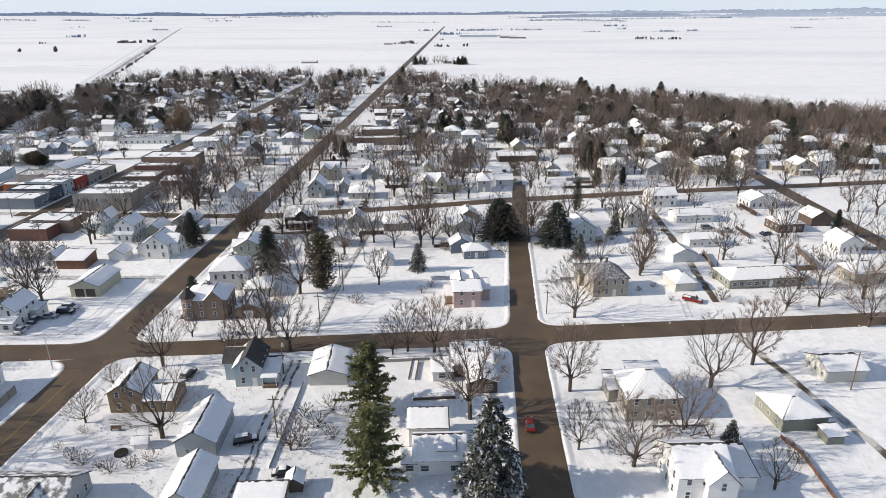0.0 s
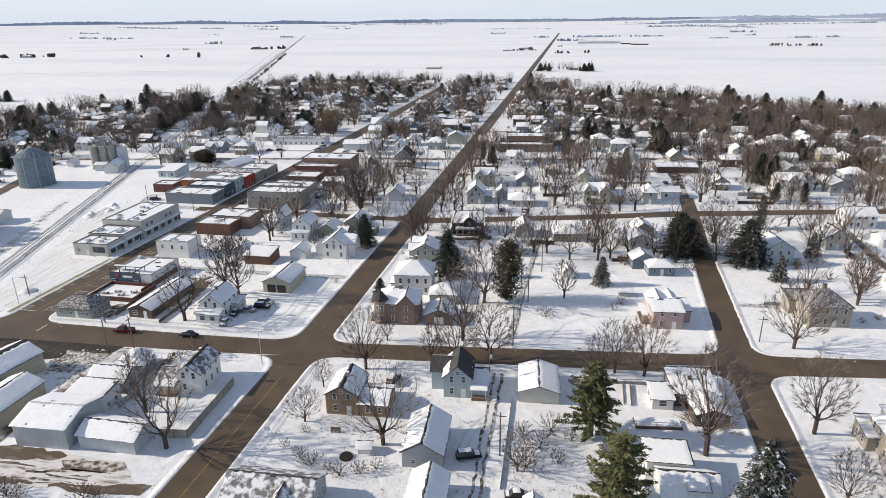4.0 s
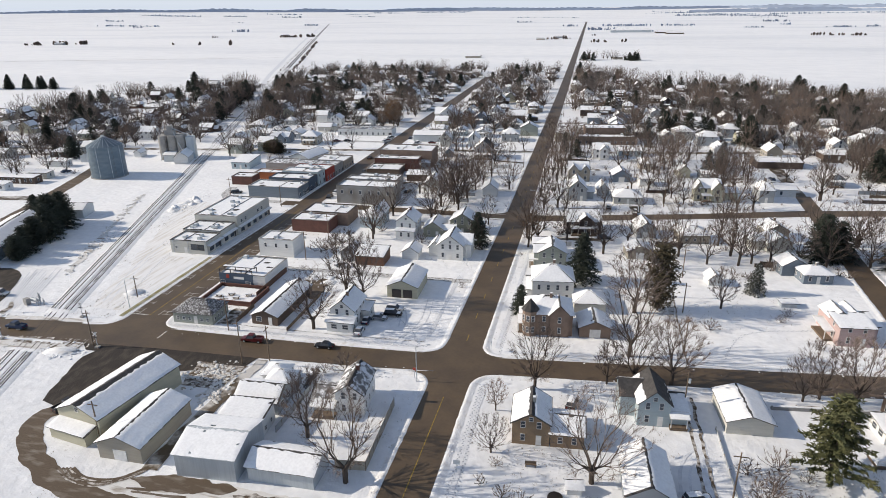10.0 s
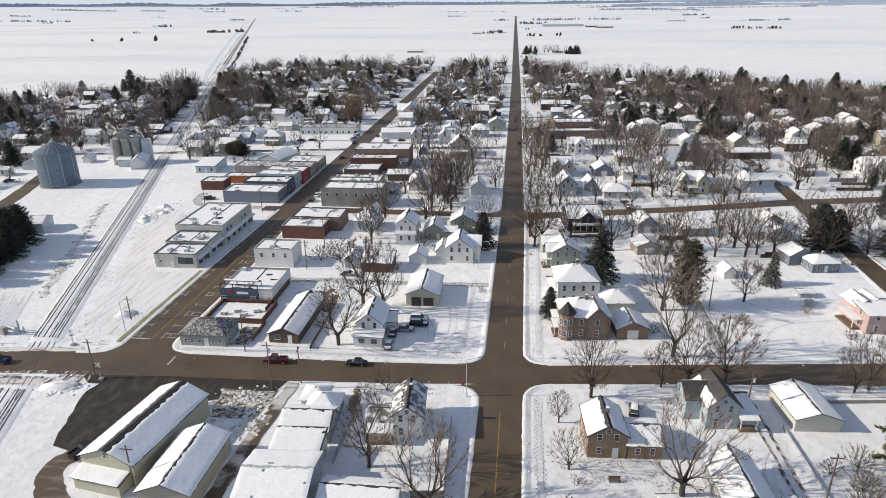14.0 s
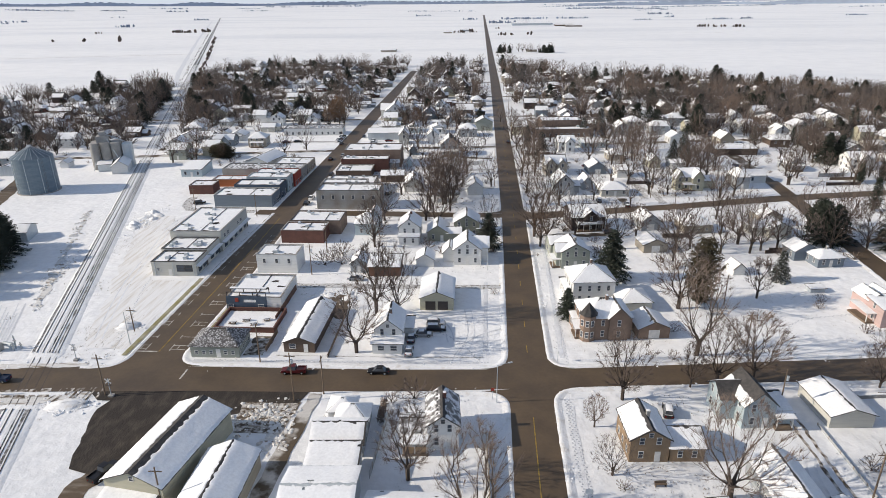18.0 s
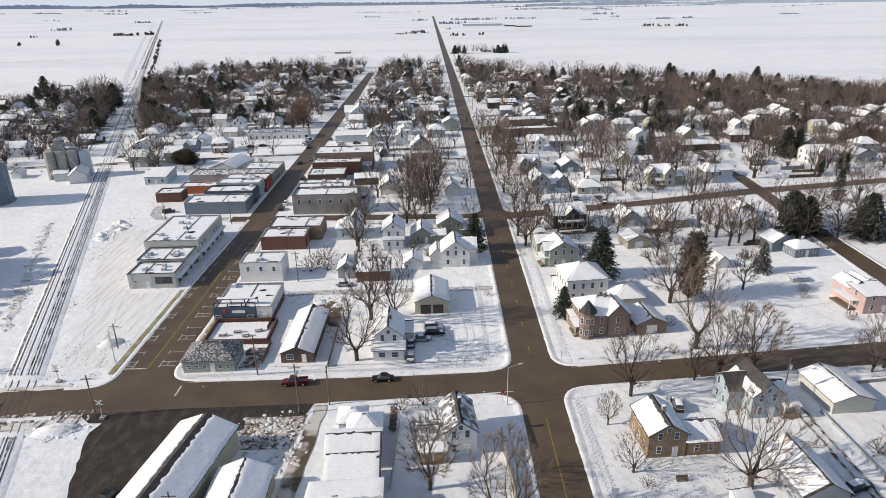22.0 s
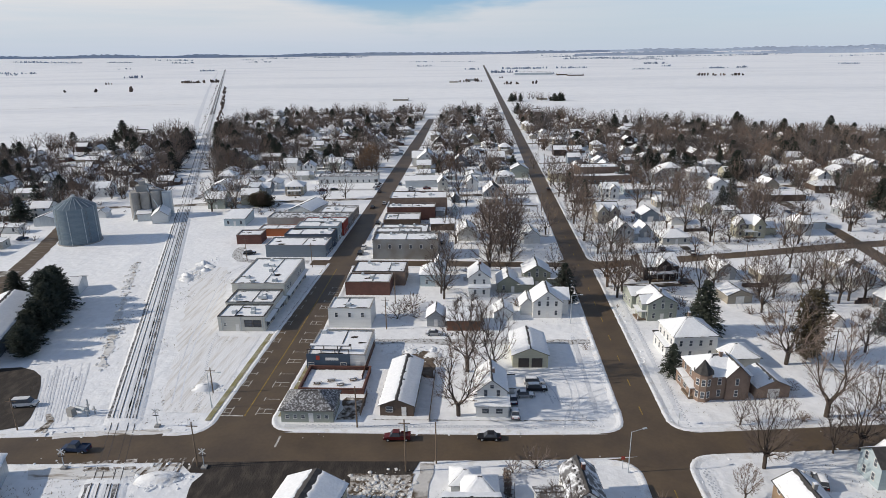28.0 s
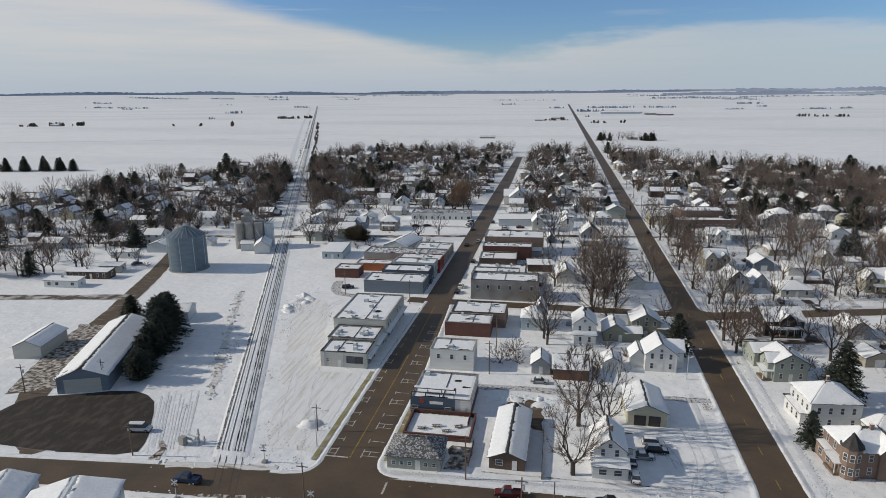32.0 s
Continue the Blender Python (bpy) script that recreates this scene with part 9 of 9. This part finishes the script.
# ---- yards in the middle and far town: bushes, fences, drives, cars, poles and wires ----
ry = random.Random(91)
YARDS = ((8, 104, 60, 106), (8, 106, 136, 226), (-74, -6, 120, 224), (112, 232, 28, 132), (112, 232, 150, 250), (-46, -6, 52, 104), (-146, -96, 182, 222), (8, 232, 262, 420), (-74, -8, 250, 420), (-180, -96, 265, 420), (-400, -200, 120, 330))
YARD_SHARE = (3, 5, 5, 4, 4, 2, 1, 6, 3, 3, 4)
items_a, items_b = [], []
for _ in range(9000):
    x0, x1, y0, y1 = ry.choices(YARDS, YARD_SHARE)[0]
    x, y = ry.uniform(x0, x1), ry.uniform(y0, y1)
    if noise.noise((x * 0.06, y * 0.06, 6.0)) < -0.05 or abs(x - rail_line(y)[0]) < 14 or abs(y - (117 + x * 0.17)) < 8 and x > 0 or abs(y - (228 + x * 0.14)) < 6:
        continue
    if not free(x, y, 0.3):
        continue
    h = ry.uniform(0.9, 3.2) / 12
    m = pose(x, y, -0.1, 0, 0, ry.uniform(0, 360)) @ Matrix.Diagonal((h * 1.2, h * 1.2, h, 1))
    k = ry.randrange(2)
    items_a.append((BUSH_LOW[k][0], m))
    items_b.append((BUSH_LOW[k][1], m))
    if len(items_b) >= 620:
        break
joined("garden_bush_stems", items_a, BARK, "stems of bare bushes in snowy town gardens", "bushes")
joined("garden_bushes", items_b, TWIG, "bare brown bushes in snowy town gardens", "bushes")


def yard_fence(x, y, L, rot, h, mat, label):
    """A straight run of boards between posts, too far off to tell the boards apart."""
    t = thing("fence", label, "fence", pose(x, y, 0, 0, 0, rot), "yard fences")
    part("panel", Shape().box(0, -0.03, -0.2, L, 0.03, h).box(0, -0.05, h - 0.08, L, 0.05, h), mat, t)
    posts = Shape()
    for k in range(int(L / 2.4) + 1):
        posts.box(k * 2.4 - 0.06, -0.09, -0.2, k * 2.4 + 0.06, 0.09, h + 0.12)
    part("post", posts, WOOD, t)


for _ in range(400):
    x0, x1, y0, y1 = ry.choices(YARDS[:6] + YARDS[7:8], YARD_SHARE[:6] + YARD_SHARE[7:8])[0]
    x, y = ry.uniform(x0, x1 - 12), ry.uniform(y0, y1 - 8)
    L, way = ry.uniform(6, 15), ry.choice((5, 5, 95))
    mid = pose(x, y, 0, 0, 0, way) @ Vector((L / 2, 0, 0))
    ends = [pose(x, y, 0, 0, 0, way) @ Vector((L * f, 0, 0)) for f in (0, 0.25, 0.75, 1)]
    if any((e.x - a) ** 2 + (e.y - b) ** 2 < (c - 1.4) ** 2 for e in ends + [mid] for a, b, c in USED if c > 5):
        continue
    if any(abs(e.y - (117 + e.x * 0.17)) < 7 and e.x > 0 or abs(e.y - (228 + e.x * 0.14)) < 6 or abs(e.x - 110) < 7 for e in ends):
        continue
    m, what = ry.choice(((WOOD, "weathered brown board fence between snowy yards"), (GREY, "grey board fence between snowy yards"), (DARK, "dark board fence between snowy yards"), (TRIM, "white board fence between snowy yards")))
    yard_fence(x, y, L, way + ry.uniform(-2, 2), ry.uniform(0.9, 1.7), m, what)
    if len([o for o in scene.objects if o.get("group") == "yard fences"]) >= 34:
        break
# drives and shovelled walks
for k, (pts, w, m) in enumerate((([(-8, 84), (-13, 84.5)], 3, SLUSH), ([(9, 88), (17, 89), (34, 90.5)], 3.2, SLUSH), ([(36.5, 122), (36.5, 130), (34, 136)], 3.2, PATH_ROWS), ([(46.5, 124), (46.5, 133)], 3.0, SLUSH), ([(61, 126), (61.5, 140), (56, 150)], 3.0, PATH_ROWS), ([(9, 160), (17, 161)], 3, PATH_ROWS), ([(9, 190), (20, 192), (34, 192)], 3, SLUSH), ([(10, 209), (28, 213)], 3, PATH_ROWS), ([(-4, 147), (-14, 147)], 3, PATH_ROWS), ([(-4, 178), (-20, 176)], 3, PATH_ROWS), ([(-4, 200), (-20, 203)], 3, SLUSH), ([(-47, 118), (-46, 150), (-44, 205), (-43, 222)], 3.2, PATH_ROWS), ([(56, 132), (57, 170), (58, 226)], 3.0, PATH_ROWS), ([(104, 186), (84, 184)], 3, SLUSH), ([(122, 118), (122, 100), (126, 92)], 3, PATH_ROWS), ([(112, 46), (125, 47)], 2.4, PATH_ROWS), ([(112, 88), (124, 88)], 2.4, PATH_ROWS), ([(178, 150), (178, 136), (176, 128)], 3, SLUSH), ([(200, 88), (190, 92), (178, 95), (168, 92)], 4, PATH_ROWS), ([(234, 76), (224, 76)], 3, SLUSH), ([(232, 128), (220, 128)], 3, PATH_ROWS), ([(-76, 152), (-66, 152), (-52, 150)], 5, SLUSH), ([(-58, 122), (-50, 130), (-50, 150)], 6, PATH_ROWS), ([(-75, 232), (-68, 236)], 4, SLUSH), ([(-96, 112), (-120, 112), (-126, 118), (-128, 130)], 3.6, PATH_ROWS), ([(-90, 240), (-100, 240), (-128, 238)], 4, PATH_ROWS))):
    structure("drive", band(smooth(pts, 2), w, -0.014 + k * 0.0008, 1.6, 0.4), m, "slushy drive ploughed through the snow", "drive")


def far_car(x, y, rot, paint, label):
    """A parked car far from the camera."""
    t = thing("car", label, "car", pose(x, y, 0.04, 0, 0, rot), "parked cars")
    b = profile([(-2.25, 0.3), (-2.25, 0.8), (-2.1, 0.9), (1.1, 0.9), (2.15, 0.75), (2.3, 0.55), (2.25, 0.3)], -0.88, 0.88, 0.05)
    part("body", b, PAINTS[paint], t)
    part("cabin_glass", profile([(-1.7, 0.9), (-1.2, 1.45), (0.3, 1.45), (1.0, 0.9)], -0.8, 0.8, 0.14), GLASS, t)
    part("roof", Shape().box(-1.2, -0.66, 1.43, 0.3, 0.66, 1.5), PAINTS[paint] if ry.random() < 0.5 else ROOF_SNOW, t)
    tyres = Shape()
    for u in (-1.4, 1.4):
        for v in (-0.84, 0.84):
            tyres.tube((u, v - 0.1, 0.3), (u, v + 0.1, 0.3), 0.32, 0.32, 8)
    part("wheel", tyres, RUBBER, t)


for x, y, r in ((-78.6, 122, 90), (-78.4, 129, 90), (-91.6, 126, 90), (-91.4, 133, 92), (-91.5, 141, 90), (-78.4, 166, 90), (-91.4, 176, 90), (-90.8, 240, 60), (-91.0, 244, 60), (-90.6, 248.5, 62), (-91.2, 253, 60), (-78.2, 252, 90), (-49.5, 124, 85), (-51.5, 129.5, 88), (-48, 136, 80), (-70.5, 240, 5), (-70, 236, 5), (-62, 240.5, 8), (40.5, 184, 5), (62, 156, 80), (110.5, 186, 95), (-120, 236, 10), (-114, 238, 15), (200.5, 90, 20), (-226, 140, 70)):
    c = ry.choice(("black", "black", "silver", "white", "blue", "maroon"))
    far_car(x, y, r, c, {"black": "black", "silver": "silver", "white": "white", "blue": "dark blue", "maroon": "dark red"}[c] + " car parked by a snowy street")


def wire_line(posts, label):
    """Sagging wires from pole to pole, poles included."""
    for k, (x, y) in enumerate(posts):
        a, b = posts[max(0, k - 1)], posts[min(len(posts) - 1, k + 1)]
        utility_pole(x, y, 9.5, math.degrees(math.atan2(b[1] - a[1], b[0] - a[0])) + 90, k % 2 == 1)
    s = Shape()
    for (x0, y0), (x1, y1) in zip(posts, posts[1:]):
        d = math.hypot(x1 - x0, y1 - y0)
        ox, oy = -(y1 - y0) / d, (x1 - x0) / d
        for o in (-0.9, 0.0, 0.9):
            row = [(x0 + (x1 - x0) * f + ox * o, y0 + (y1 - y0) * f + oy * o, 8.75 - 0.09 * d * 0.3 * 4 * f * (1 - f)) for f in (0, 0.17, 0.33, 0.5, 0.67, 0.83, 1)]
            for p, q in zip(row, row[1:]):
                s.tube(p, q, 0.016, 0.016, 3, cap=False)
    tagged(new("power_line", s.mesh("power_line", DARKTRIM)), label, "power line", kind="stuff")


wire_line([(56.4, 62), (57.2, 92), (58.2, 134), (59.6, 172), (60.6, 214)], "thin power lines sagging along an alley")
wire_line([(-48.6, 120), (-47.6, 158), (-46.2, 196), (-45, 236)], "thin power lines behind main street")
wire_line([(9.8, 262), (9.9, 305), (10.0, 350), (10.0, 400), (9.6, 450)], "thin power lines beside the highway")
wire_line([(173, 104), (172, 140), (170, 178), (168, 214)], "thin power lines along a snowy lane")
